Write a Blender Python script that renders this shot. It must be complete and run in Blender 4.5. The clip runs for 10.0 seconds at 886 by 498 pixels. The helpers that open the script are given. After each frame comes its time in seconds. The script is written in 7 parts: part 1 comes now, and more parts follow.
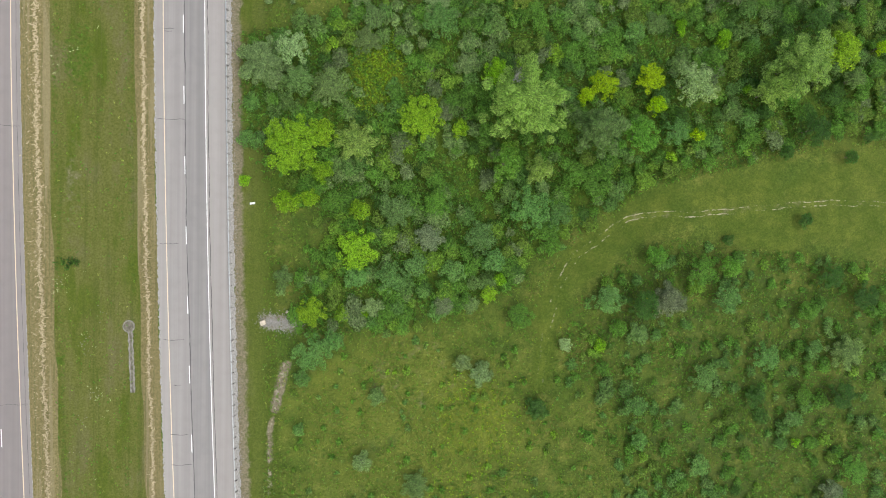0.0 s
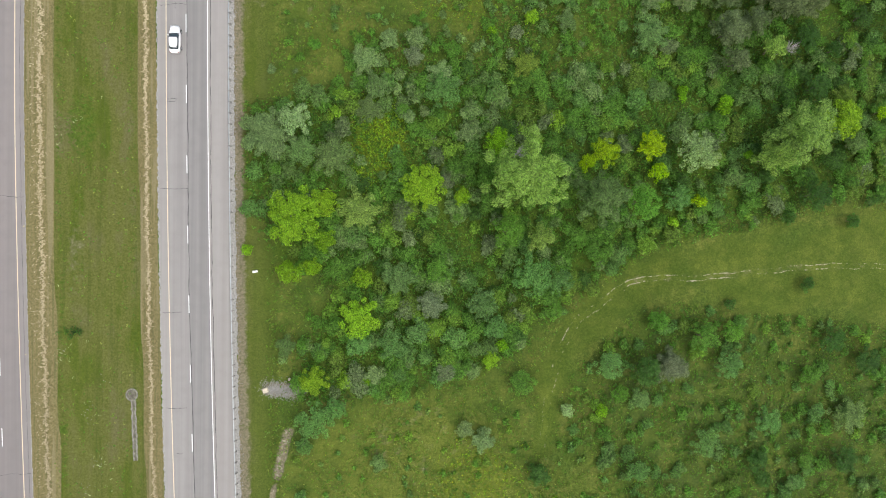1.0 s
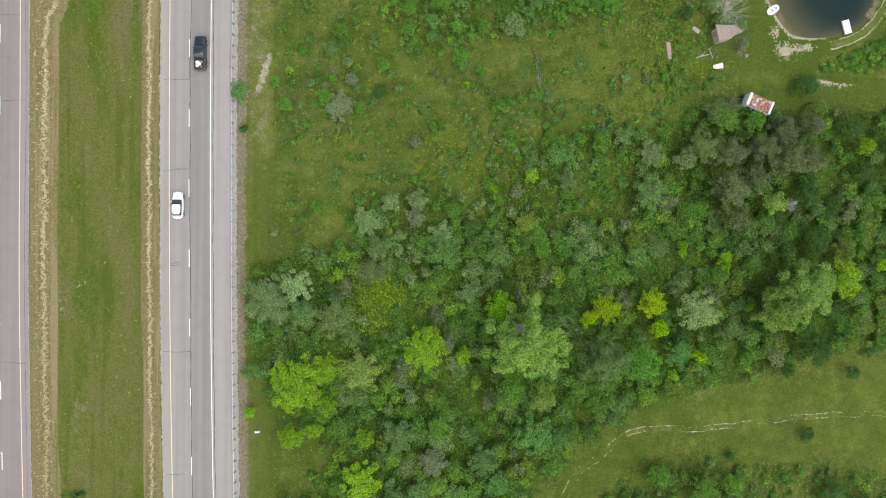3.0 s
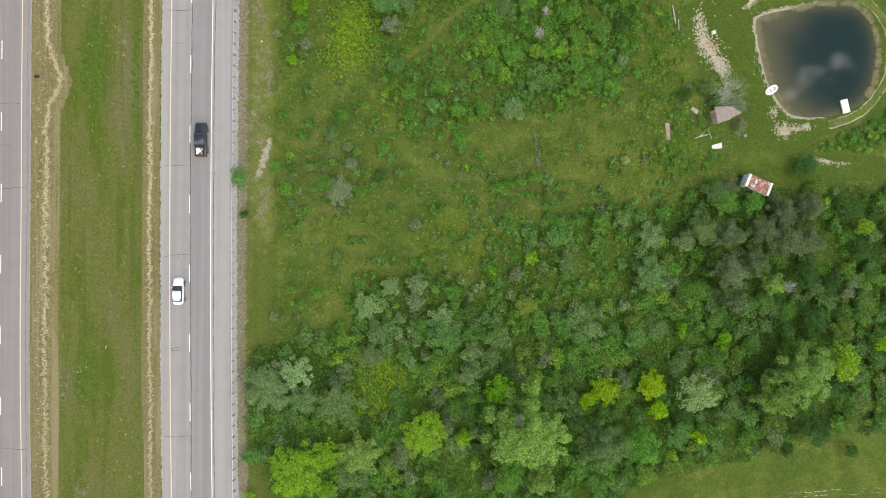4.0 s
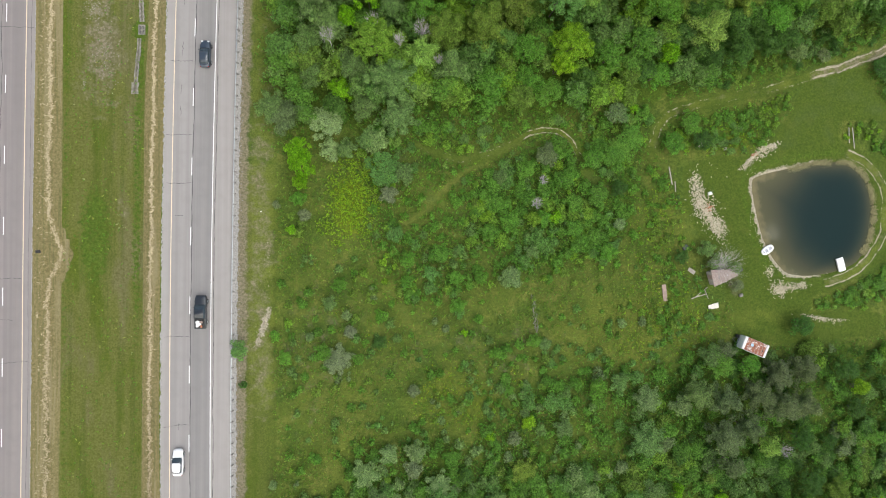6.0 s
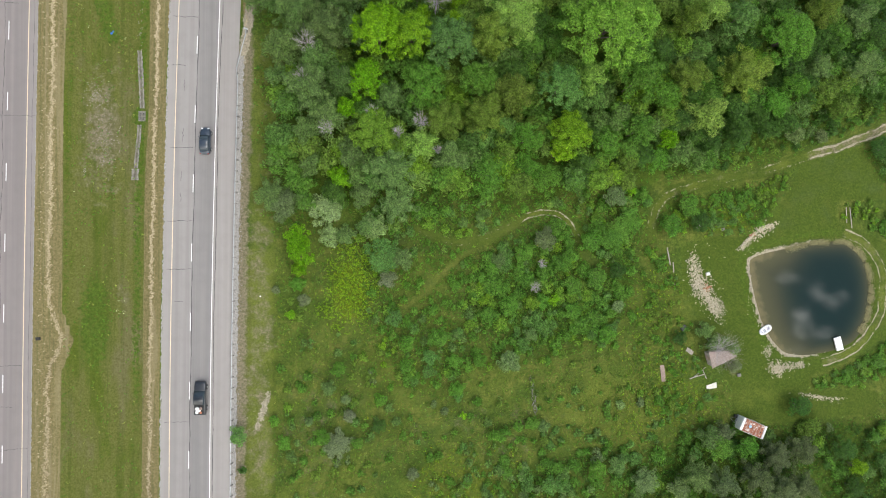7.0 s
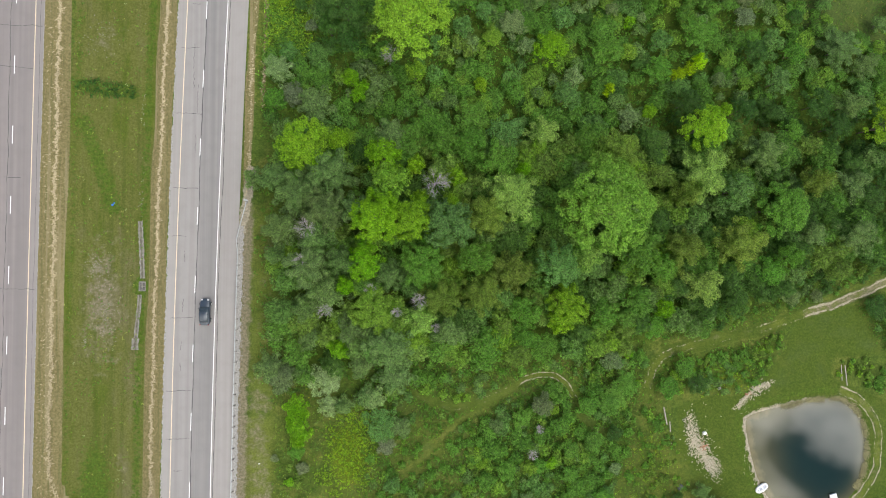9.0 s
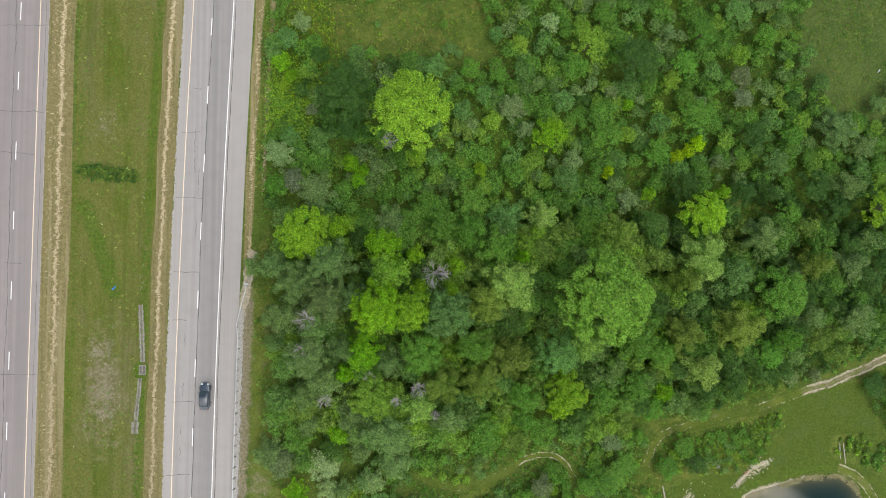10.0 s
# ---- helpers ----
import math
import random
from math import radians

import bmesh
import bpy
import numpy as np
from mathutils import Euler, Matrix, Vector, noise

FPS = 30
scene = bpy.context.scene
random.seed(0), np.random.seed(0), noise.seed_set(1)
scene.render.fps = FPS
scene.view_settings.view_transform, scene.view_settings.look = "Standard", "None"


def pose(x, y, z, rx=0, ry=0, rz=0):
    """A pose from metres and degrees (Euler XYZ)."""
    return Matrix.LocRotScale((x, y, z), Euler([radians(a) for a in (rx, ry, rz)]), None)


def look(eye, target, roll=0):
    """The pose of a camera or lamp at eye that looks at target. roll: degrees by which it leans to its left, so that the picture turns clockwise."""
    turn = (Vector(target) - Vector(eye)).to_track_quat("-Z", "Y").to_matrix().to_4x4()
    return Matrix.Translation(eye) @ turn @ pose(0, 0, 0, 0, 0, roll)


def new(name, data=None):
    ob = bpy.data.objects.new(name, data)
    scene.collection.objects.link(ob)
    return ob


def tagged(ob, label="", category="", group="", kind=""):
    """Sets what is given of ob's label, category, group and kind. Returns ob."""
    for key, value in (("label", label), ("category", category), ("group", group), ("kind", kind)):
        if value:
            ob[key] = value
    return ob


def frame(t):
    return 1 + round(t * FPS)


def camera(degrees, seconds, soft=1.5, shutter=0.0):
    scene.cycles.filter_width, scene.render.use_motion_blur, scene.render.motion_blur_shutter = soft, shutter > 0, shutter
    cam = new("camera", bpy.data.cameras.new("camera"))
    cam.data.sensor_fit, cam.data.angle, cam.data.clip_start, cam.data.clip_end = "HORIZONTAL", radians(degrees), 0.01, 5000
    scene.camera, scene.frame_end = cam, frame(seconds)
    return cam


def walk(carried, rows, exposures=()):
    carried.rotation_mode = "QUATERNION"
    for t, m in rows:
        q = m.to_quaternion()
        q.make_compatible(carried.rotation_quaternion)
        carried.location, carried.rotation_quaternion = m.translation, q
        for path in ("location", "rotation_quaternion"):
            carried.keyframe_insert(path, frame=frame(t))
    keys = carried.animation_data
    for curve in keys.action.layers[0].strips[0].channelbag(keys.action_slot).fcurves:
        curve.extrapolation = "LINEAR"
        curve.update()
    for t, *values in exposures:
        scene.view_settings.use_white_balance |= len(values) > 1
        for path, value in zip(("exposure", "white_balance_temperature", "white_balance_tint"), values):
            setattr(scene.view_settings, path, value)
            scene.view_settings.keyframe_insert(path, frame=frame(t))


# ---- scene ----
cam = camera(78.0, 10.0, soft=1.0)
# seconds, place in metres, turn in degrees (nought, nought, nought looks straight down with north up)
ROWS = [
    (0.0, -0.557, -0.365, 97.876, -1.253, -4.145, 0.836),
    (0.5, -0.748, 5.147, 97.857, -1.160, -4.091, 0.819),
    (1.0, -0.901, 11.275, 97.848, -1.077, -4.043, 0.801),
    (1.5, -1.022, 17.863, 97.850, -1.002, -4.000, 0.784),
    (2.0, -1.113, 24.771, 97.863, -0.934, -3.961, 0.768),
    (2.5, -1.180, 31.887, 97.888, -0.872, -3.928, 0.752),
    (3.0, -1.225, 39.124, 97.923, -0.813, -3.900, 0.738),
    (3.5, -1.254, 46.424, 97.970, -0.757, -3.876, 0.726),
    (4.0, -1.270, 53.750, 98.028, -0.701, -3.858, 0.715),
    (4.5, -1.277, 61.088, 98.098, -0.645, -3.845, 0.706),
    (5.0, -1.278, 68.432, 98.180, -0.587, -3.837, 0.700),
    (5.5, -1.278, 75.788, 98.274, -0.525, -3.834, 0.697),
    (6.0, -1.281, 83.156, 98.380, -0.458, -3.836, 0.697),
    (6.5, -1.290, 90.537, 98.499, -0.385, -3.843, 0.700),
    (7.0, -1.310, 97.920, 98.630, -0.303, -3.854, 0.707),
    (7.5, -1.343, 105.288, 98.773, -0.211, -3.871, 0.718),
    (8.0, -1.395, 112.617, 98.930, -0.109, -3.893, 0.734),
    (8.5, -1.469, 119.886, 99.100, 0.006, -3.921, 0.754),
    (9.0, -1.569, 127.087, 99.282, 0.136, -3.953, 0.778),
    (9.5, -1.699, 134.243, 99.479, 0.281, -3.990, 0.809),
    (10.0, -1.862, 141.431, 99.688, 0.443, -4.032, 0.844),
]
walk(cam, [(t, pose(x, y, z, rx, ry, rz)) for t, x, y, z, rx, ry, rz in ROWS])

# ---- light: a bright, mostly cloudy sky with a weak, wide sun ----
SUN_HEIGHT, SUN_TURN = 67.0, 68.0
world = bpy.data.worlds.new("cloudy_sky")
scene.world = world
world.use_nodes = True
wn, wl = world.node_tree.nodes, world.node_tree.links
background = wn["Background"]
sky = wn.new("ShaderNodeTexSky")
sky.sky_type, sky.sun_disc = "NISHITA", False
sky.sun_elevation, sky.sun_rotation = radians(SUN_HEIGHT), radians(SUN_TURN)
w_co = wn.new("ShaderNodeTexCoord")
clouds = wn.new("ShaderNodeTexNoise")
clouds.inputs["Scale"].default_value, clouds.inputs["Detail"].default_value = 8.5, 6.0
drift = wn.new("ShaderNodeVectorMath")
drift.inputs[1].default_value = (1.7, 0.35, 0.9)
wl.new(w_co.outputs["Generated"], drift.inputs[0])
wl.new(drift.outputs["Vector"], clouds.inputs["Vector"])
cloud_ramp = wn.new("ShaderNodeValToRGB")
cloud_ramp.color_ramp.elements[0].position, cloud_ramp.color_ramp.elements[1].position = 0.47, 0.62
w_axes = wn.new("ShaderNodeSeparateXYZ")
wl.new(w_co.outputs["Generated"], w_axes.inputs[0])
bank = wn.new("ShaderNodeMapRange")             # more cloud towards the south, clear gaps towards the north
bank.inputs["From Min"].default_value, bank.inputs["From Max"].default_value = -0.08, -0.22
bank.inputs["To Min"].default_value, bank.inputs["To Max"].default_value = -0.12, 0.10
wl.new(w_axes.outputs["Y"], bank.inputs["Value"])
cover = wn.new("ShaderNodeMath")
wl.new(clouds.outputs["Fac"], cover.inputs[0])
wl.new(bank.outputs["Result"], cover.inputs[1])
wl.new(cover.outputs["Value"], cloud_ramp.inputs["Fac"])
cloud_mix = wn.new("ShaderNodeMixRGB")
sun_way = Vector((math.sin(radians(SUN_TURN)) * math.cos(radians(SUN_HEIGHT)), math.cos(radians(SUN_TURN)) * math.cos(radians(SUN_HEIGHT)), math.sin(radians(SUN_HEIGHT))))
near_sun = wn.new("ShaderNodeVectorMath")
near_sun.operation = "DOT_PRODUCT"
near_sun.inputs[1].default_value = sun_way
wl.new(w_co.outputs["Generated"], near_sun.inputs[0])
glow = wn.new("ShaderNodeMapRange")
glow.interpolation_type = "SMOOTHSTEP"
glow.inputs["From Min"].default_value, glow.inputs["From Max"].default_value = 0.72, 1.0
wl.new(near_sun.outputs["Value"], glow.inputs["Value"])
cloud_light = wn.new("ShaderNodeMixRGB")        # clouds are brighter towards the veiled sun
cloud_light.inputs["Color1"].default_value, cloud_light.inputs["Color2"].default_value = (19.5, 18.5, 16.8, 1), (120.0, 117.0, 111.0, 1)
wl.new(glow.outputs["Result"], cloud_light.inputs["Fac"])
wl.new(cloud_light.outputs["Color"], cloud_mix.inputs["Color2"])
wl.new(cloud_ramp.outputs["Color"], cloud_mix.inputs["Fac"])
wl.new(sky.outputs["Color"], cloud_mix.inputs["Color1"])
wl.new(cloud_mix.outputs["Color"], background.inputs["Color"])
background.inputs["Strength"].default_value = 0.121
sun_data = bpy.data.lights.new("sun", "SUN")
sun_data.energy, sun_data.angle, sun_data.color = 1.0, radians(20), (1.0, 0.96, 0.90)
sun_lamp = new("sun", sun_data)
sun_lamp.matrix_world = look(sun_way * 300, (0, 0, 0))
scene.view_settings.exposure = 0.12

# ---- materials ----


class Mat:
    """A node material with a few short ways to wire it."""

    def __init__(self, name, rough=0.8, metal=0.0):
        self.m = bpy.data.materials.new(name)
        self.m.use_nodes = True
        self.n, self.l = self.m.node_tree.nodes, self.m.node_tree.links
        self.b = self.n["Principled BSDF"]
        self.b.inputs["Roughness"].default_value = rough
        self.b.inputs["Metallic"].default_value = metal
        self.co = self.n.new("ShaderNodeTexCoord")
        self.geo = self.n.new("ShaderNodeNewGeometry")

    def put(self, socket, value):
        if isinstance(value, (int, float, tuple)):
            socket.default_value = value
        else:
            self.l.new(value, socket)

    def noise(self, scale, detail=3.0, rough=0.55, stretch=None, where=None):
        k = self.n.new("ShaderNodeTexNoise")
        k.inputs["Scale"].default_value, k.inputs["Detail"].default_value, k.inputs["Roughness"].default_value = scale, detail, rough
        source = where or self.geo.outputs["Position"]
        if stretch:
            s = self.n.new("ShaderNodeVectorMath")
            s.operation = "MULTIPLY"
            s.inputs[1].default_value = stretch
            self.l.new(source, s.inputs[0])
            source = s.outputs["Vector"]
        self.l.new(source, k.inputs["Vector"])
        return k.outputs["Fac"]

    def ramp(self, fac, lo, hi):
        k = self.n.new("ShaderNodeMapRange")
        k.interpolation_type = "SMOOTHSTEP"
        self.put(k.inputs["Value"], fac)
        k.inputs["From Min"].default_value, k.inputs["From Max"].default_value = lo, hi
        return k.outputs["Result"]

    def math(self, op, a, b=0.0):
        k = self.n.new("ShaderNodeMath")
        k.operation = op
        self.put(k.inputs[0], a)
        self.put(k.inputs[1], b)
        return k.outputs["Value"]

    def mix(self, fac, a, b, kind="MIX"):
        k = self.n.new("ShaderNodeMixRGB")
        k.blend_type = kind
        for socket, v in zip(k.inputs, (fac, a, b)):
            self.put(socket, (*v, 1) if isinstance(v, tuple) and len(v) == 3 else v)
        return k.outputs["Color"]

    def attr(self, name):
        k = self.n.new("ShaderNodeAttribute")
        k.attribute_name = name
        return k

    def split(self, colour):
        k = self.n.new("ShaderNodeSeparateColor")
        self.l.new(colour, k.inputs["Color"])
        return k.outputs

    def colour(self, v):
        self.put(self.b.inputs["Base Color"], (*v, 1) if isinstance(v, tuple) and len(v) == 3 else v)
        return self

    def bump(self, height, strength=0.4, distance=0.05):
        k = self.n.new("ShaderNodeBump")
        k.inputs["Strength"].default_value, k.inputs["Distance"].default_value = strength, distance
        self.l.new(height, k.inputs["Height"])
        self.l.new(k.outputs["Normal"], self.b.inputs["Normal"])
        return self


def plain(name, rgb, rough=0.7, metal=0.0, vary=0.25, scale=3.0):
    """A surface of one paint or stuff, with stains at two scales."""
    k = Mat(name, rough, metal)
    dark = tuple(c * (1 - vary) for c in rgb)
    light = tuple(min(1.0, c * (1 + vary)) for c in rgb)
    a = k.mix(k.ramp(k.noise(scale), 0.3, 0.7), dark, light)
    k.colour(k.mix(k.ramp(k.noise(scale * 9), 0.35, 0.75), a, dark))
    return k.m


def leaf_material(name, source):
    """Leaves: diffuse with some light coming through; the tint comes with the plant, each leaf differs a little."""
    k = Mat(name, 0.62)
    if source == "object":
        info = k.n.new("ShaderNodeObjectInfo")
        tint = info.outputs["Color"]
    else:
        tint = k.attr("tint").outputs["Color"]
    each = k.geo.outputs["Random Per Island"]
    hsv = k.n.new("ShaderNodeHueSaturation")
    k.put(hsv.inputs["Color"], tint)
    k.put(hsv.inputs["Hue"], k.math("ADD", 0.485, k.math("MULTIPLY", k.noise(0.9), 0.03)))
    k.put(hsv.inputs["Value"], k.math("ADD", 0.50, k.math("MULTIPLY", each, 1.0)))
    colour = k.mix(k.ramp(k.noise(2.2), 0.35, 0.7), hsv.outputs["Color"], k.mix(0.5, hsv.outputs["Color"], k.mix(1.0, hsv.outputs["Color"], (1.32, 1.38, 1.2), "MULTIPLY")))
    colour = k.mix(k.math("MULTIPLY", k.ramp(k.noise(7.0, 2.0), 0.40, 0.60), 0.60), colour, k.mix(1.0, colour, (1.5, 1.47, 1.4), "MULTIPLY"))
    colour = k.mix(1.0, colour, (1.0, 1.03, 0.97), "MULTIPLY")
    k.colour(colour)
    k.b.inputs["Specular IOR Level"].default_value = 0.20
    through_leaf = k.n.new("ShaderNodeBsdfTranslucent")
    k.put(through_leaf.inputs["Color"], k.mix(1.0, colour, (1.25, 1.6, 0.6), "MULTIPLY"))
    both = k.n.new("ShaderNodeMixShader")
    both.inputs["Fac"].default_value = 0.40
    k.l.new(k.b.outputs["BSDF"], both.inputs[1])
    k.l.new(through_leaf.outputs["BSDF"], both.inputs[2])
    k.l.new(both.outputs["Shader"], k.n["Material Output"].inputs["Surface"])
    return k.m


LEAF = leaf_material("leaf", "object")
SCRUB_LEAF = leaf_material("scrub_leaf", "tint")


def bark_material(name, rgb):
    k = Mat(name, 0.9)
    grain = k.noise(5.0, 4.0, stretch=(1, 1, 0.25))
    k.colour(k.mix(k.ramp(grain, 0.3, 0.7), tuple(c * 0.55 for c in rgb), rgb))
    k.bump(grain, 0.5, 0.03)
    return k.m


BARK = bark_material("bark", (0.16, 0.13, 0.10))
DEAD_WOOD = bark_material("weathered_dead_wood", (0.50, 0.47, 0.44))


def ground_material():
    """Meadow, mown verge, straw and bare earth; where each lies comes with the mesh, its torn edges and grain from noise."""
    k = Mat("meadow_ground", 0.95)
    a = k.split(k.attr("cover").outputs["Color"])       # straw, dirt, mown; alpha: pale
    b = k.split(k.attr("growth").outputs["Color"])      # weeds, lush, brown; alpha: dull
    fine, mid, wide = k.noise(6.0, 4.0), k.noise(1.1, 4.0), k.noise(0.13, 4.0, 0.6)
    grain = k.ramp(k.noise(2.3, 6.0, 0.80), 0.34, 0.66)
    patch, tuft = k.noise(0.36, 6.0, 0.70), k.noise(1.5, 5.0, 0.75)
    streak = k.noise(1.0, 4.0, 0.65, stretch=(2.4, 0.07, 1))
    long_streak = k.noise(1.0, 3.0, 0.6, stretch=(0.8, 0.03, 1))
    soft = k.math("MULTIPLY", k.math("SUBTRACT", k.noise(1.5, 5.0, 0.7), 0.5), 1.8)

    def mask(channel, lo=0.35, hi=0.65):
        return k.ramp(k.math("ADD", channel, soft), lo, hi)

    grass = k.mix(grain, (0.050, 0.084, 0.012), (0.116, 0.156, 0.028))
    grass = k.mix(k.math("MULTIPLY", k.ramp(patch, 0.47, 0.64), 0.85), grass, k.mix(grain, (0.086, 0.114, 0.018), (0.182, 0.196, 0.052)))
    grass = k.mix(k.math("MULTIPLY", k.ramp(wide, 0.46, 0.62), 0.85), grass, k.mix(grain, (0.032, 0.068, 0.009), (0.080, 0.130, 0.020)))
    grass = k.mix(k.math("MULTIPLY", k.ramp(k.noise(0.55, 5.0, 0.7, stretch=(1, 1.25, 1)), 0.55, 0.68), 0.7), grass, k.mix(grain, (0.028, 0.058, 0.010), (0.070, 0.110, 0.024)))
    grass = k.mix(k.math("MULTIPLY", k.ramp(tuft, 0.60, 0.72), 0.45), grass, (0.160, 0.168, 0.050))
    grass = k.mix(k.math("MULTIPLY", k.ramp(tuft, 0.40, 0.28), 0.65), grass, (0.024, 0.050, 0.007))
    # mown grass, lengthwise streaks on the verges
    mown = k.mix(k.ramp(k.noise(2.5, 5.0, 0.7), 0.35, 0.65), (0.044, 0.081, 0.009), (0.081, 0.120, 0.018))
    mown = k.mix(k.math("MULTIPLY", k.ramp(patch, 0.50, 0.66), 0.55), mown, (0.086, 0.115, 0.021))
    axes = k.n.new("ShaderNodeSeparateXYZ")
    k.l.new(k.geo.outputs["Position"], axes.inputs[0])
    verge = k.ramp(axes.outputs["X"], -20.0, -34.0)
    cut = k.mix(k.ramp(k.noise(3.0, 5.0, 0.75), 0.34, 0.66), (0.079, 0.099, 0.016), (0.134, 0.148, 0.041))
    worn = k.noise(0.10, 5.0, 0.65, stretch=(1.7, 0.55, 1))
    cut = k.mix(k.math("MULTIPLY", k.ramp(worn, 0.53, 0.68), 0.75), cut, k.mix(grain, (0.092, 0.092, 0.034), (0.178, 0.168, 0.086)))
    cut = k.mix(k.math("MULTIPLY", k.ramp(worn, 0.50, 0.38), 0.85), cut, k.mix(grain, (0.052, 0.088, 0.007), (0.096, 0.132, 0.016)))
    cut = k.mix(k.math("MULTIPLY", k.ramp(streak, 0.52, 0.66), 0.32), cut, (0.116, 0.124, 0.042))
    cut = k.mix(k.math("MULTIPLY", k.ramp(long_streak, 0.48, 0.36), 0.35), cut, (0.052, 0.082, 0.009))
    mown = k.mix(verge, mown, cut)
    c = k.mix(k.ramp(k.math("ADD", a["Blue"], k.math("MULTIPLY", soft, 0.35)), 0.3, 0.7), grass, mown)
    lush = k.mix(grain, (0.040, 0.082, 0.008), (0.094, 0.150, 0.019))
    lush = k.mix(k.math("MULTIPLY", k.ramp(patch, 0.52, 0.66), 0.6), lush, k.mix(grain, (0.054, 0.094, 0.012), (0.100, 0.142, 0.026)))
    c = k.mix(mask(b["Green"]), c, lush)
    pale = k.mix(k.ramp(k.noise(3.2, 5.0, 0.7), 0.35, 0.68), (0.090, 0.126, 0.017), (0.156, 0.186, 0.038))
    ragged = k.math("MULTIPLY", k.math("SUBTRACT", k.noise(0.22, 5.0, 0.68), 0.5), 1.7)
    c = k.mix(k.math("MULTIPLY", k.ramp(k.math("ADD", k.attr("cover").outputs["Alpha"], ragged), 0.2, 0.8), 0.85), c, pale)
    dull = k.mix(grain, (0.038, 0.074, 0.016), (0.088, 0.124, 0.034))
    c = k.mix(k.math("MULTIPLY", k.ramp(k.math("ADD", k.attr("growth").outputs["Alpha"], ragged), 0.25, 0.75), 0.8), c, dull)
    weeds = k.mix(k.ramp(k.noise(2.8, 5.0, 0.75), 0.36, 0.62), (0.074, 0.122, 0.009), (0.170, 0.218, 0.016))
    c = k.mix(k.math("MULTIPLY", mask(b["Red"], 0.3, 0.9), 0.9), c, weeds)
    c = k.mix(1.0, c, k.mix(verge, (1.02, 1.0, 0.92), (1.03, 1.0, 1.0)), "MULTIPLY")
    brown = k.mix(k.ramp(k.noise(2.4, 6.0, 0.78), 0.36, 0.66), (0.130, 0.118, 0.066), (0.246, 0.214, 0.146))
    torn = k.math("MULTIPLY", k.math("SUBTRACT", k.noise(0.6, 5.0, 0.62), 0.5), 1.7)
    c = k.mix(k.ramp(k.math("ADD", b["Blue"], torn), 0.25, 0.95), c, brown)
    straw = k.mix(k.ramp(k.noise(2.6, 6.0, 0.75), 0.35, 0.68), (0.142, 0.124, 0.050), (0.246, 0.212, 0.102))
    straw = k.mix(k.math("MULTIPLY", k.ramp(streak, 0.50, 0.64), 0.6), straw, (0.118, 0.118, 0.044))
    straw = k.mix(k.math("MULTIPLY", k.ramp(long_streak, 0.54, 0.62), 0.6), straw, (0.255, 0.222, 0.122))
    c = k.mix(k.ramp(k.math("ADD", a["Red"], k.math("MULTIPLY", soft, 0.22)), 0.38, 0.58), c, straw)
    dirt = k.mix(k.ramp(k.noise(2.6, 6.0, 0.78), 0.32, 0.66), (0.215, 0.190, 0.135), (0.420, 0.378, 0.290))
    c = k.mix(mask(a["Green"], 0.42, 0.70), c, dirt)
    blades = k.ramp(k.noise(8.0, 4.0, 0.75), 0.34, 0.66)
    c = k.mix(0.42, c, k.mix(1.0, c, k.mix(blades, (0.45, 0.48, 0.45), (1.50, 1.47, 1.50)), "MULTIPLY"))
    k.colour(c)
    k.bump(k.math("ADD", mid, fine), 0.8, 0.25)
    k.b.inputs["Specular IOR Level"].default_value = 0.15
    return k.m


GROUND = ground_material()


def asphalt(name, dark, light, streak=0.12):
    k = Mat(name, 0.88)
    lanes = k.noise(1.0, 3.0, stretch=(1.1, 0.012, 1))
    c = k.mix(k.ramp(lanes, 0.3, 0.7), dark, light)
    c = k.mix(k.math("MULTIPLY", k.ramp(k.noise(0.5, 4.0), 0.4, 0.75), streak * 2), c, tuple(v * 0.8 for v in dark))
    c = k.mix(k.math("MULTIPLY", k.noise(14.0, 3.0), 0.25), c, tuple(v * 0.6 for v in dark))
    k.colour(c)
    k.bump(k.noise(25.0, 2.0), 0.25, 0.01)
    return k.m


OLD_LANE = asphalt("reddish_worn_asphalt_lane", (0.196, 0.178, 0.173), (0.240, 0.218, 0.209))
OLD_SHOULDER = asphalt("reddish_asphalt_shoulder", (0.225, 0.206, 0.198), (0.262, 0.242, 0.232))
LANE = asphalt("worn_asphalt_lane", (0.199, 0.192, 0.188), (0.250, 0.239, 0.231))
PASSING_LANE = asphalt("pale_asphalt_lane", (0.246, 0.233, 0.226), (0.292, 0.278, 0.267))
SHOULDER = asphalt("pale_asphalt_shoulder", (0.273, 0.256, 0.244), (0.318, 0.300, 0.286))
CRACK = plain("crack_sealant", (0.085, 0.080, 0.082), 0.7, vary=0.3)
WHITE_LINE = plain("white_road_paint", (0.78, 0.78, 0.77), 0.6, vary=0.10, scale=1.2)
YELLOW_LINE = plain("yellow_road_paint", (0.70, 0.58, 0.40), 0.6, vary=0.10, scale=1.2)
GRAVEL = plain("shoulder_gravel", (0.32, 0.31, 0.29), 0.95, vary=0.35, scale=4.0)
STEEL = plain("galvanised_steel", (0.50, 0.52, 0.53), 0.45, 0.7, vary=0.15)
POST = plain("weathered_post", (0.24, 0.23, 0.21), 0.9)
HAY = plain("dry_cut_hay", (0.455, 0.385, 0.24), 0.95, vary=0.35, scale=5.0)
STONE = plain("pale_limestone", (0.56, 0.50, 0.39), 0.95, vary=0.3, scale=4.0)
OLD_CONCRETE = plain("mossy_old_concrete", (0.235, 0.225, 0.190), 0.95, vary=0.35, scale=2.5)
SILT = plain("damp_silt", (0.150, 0.140, 0.105), 0.95, vary=0.4, scale=2.0)
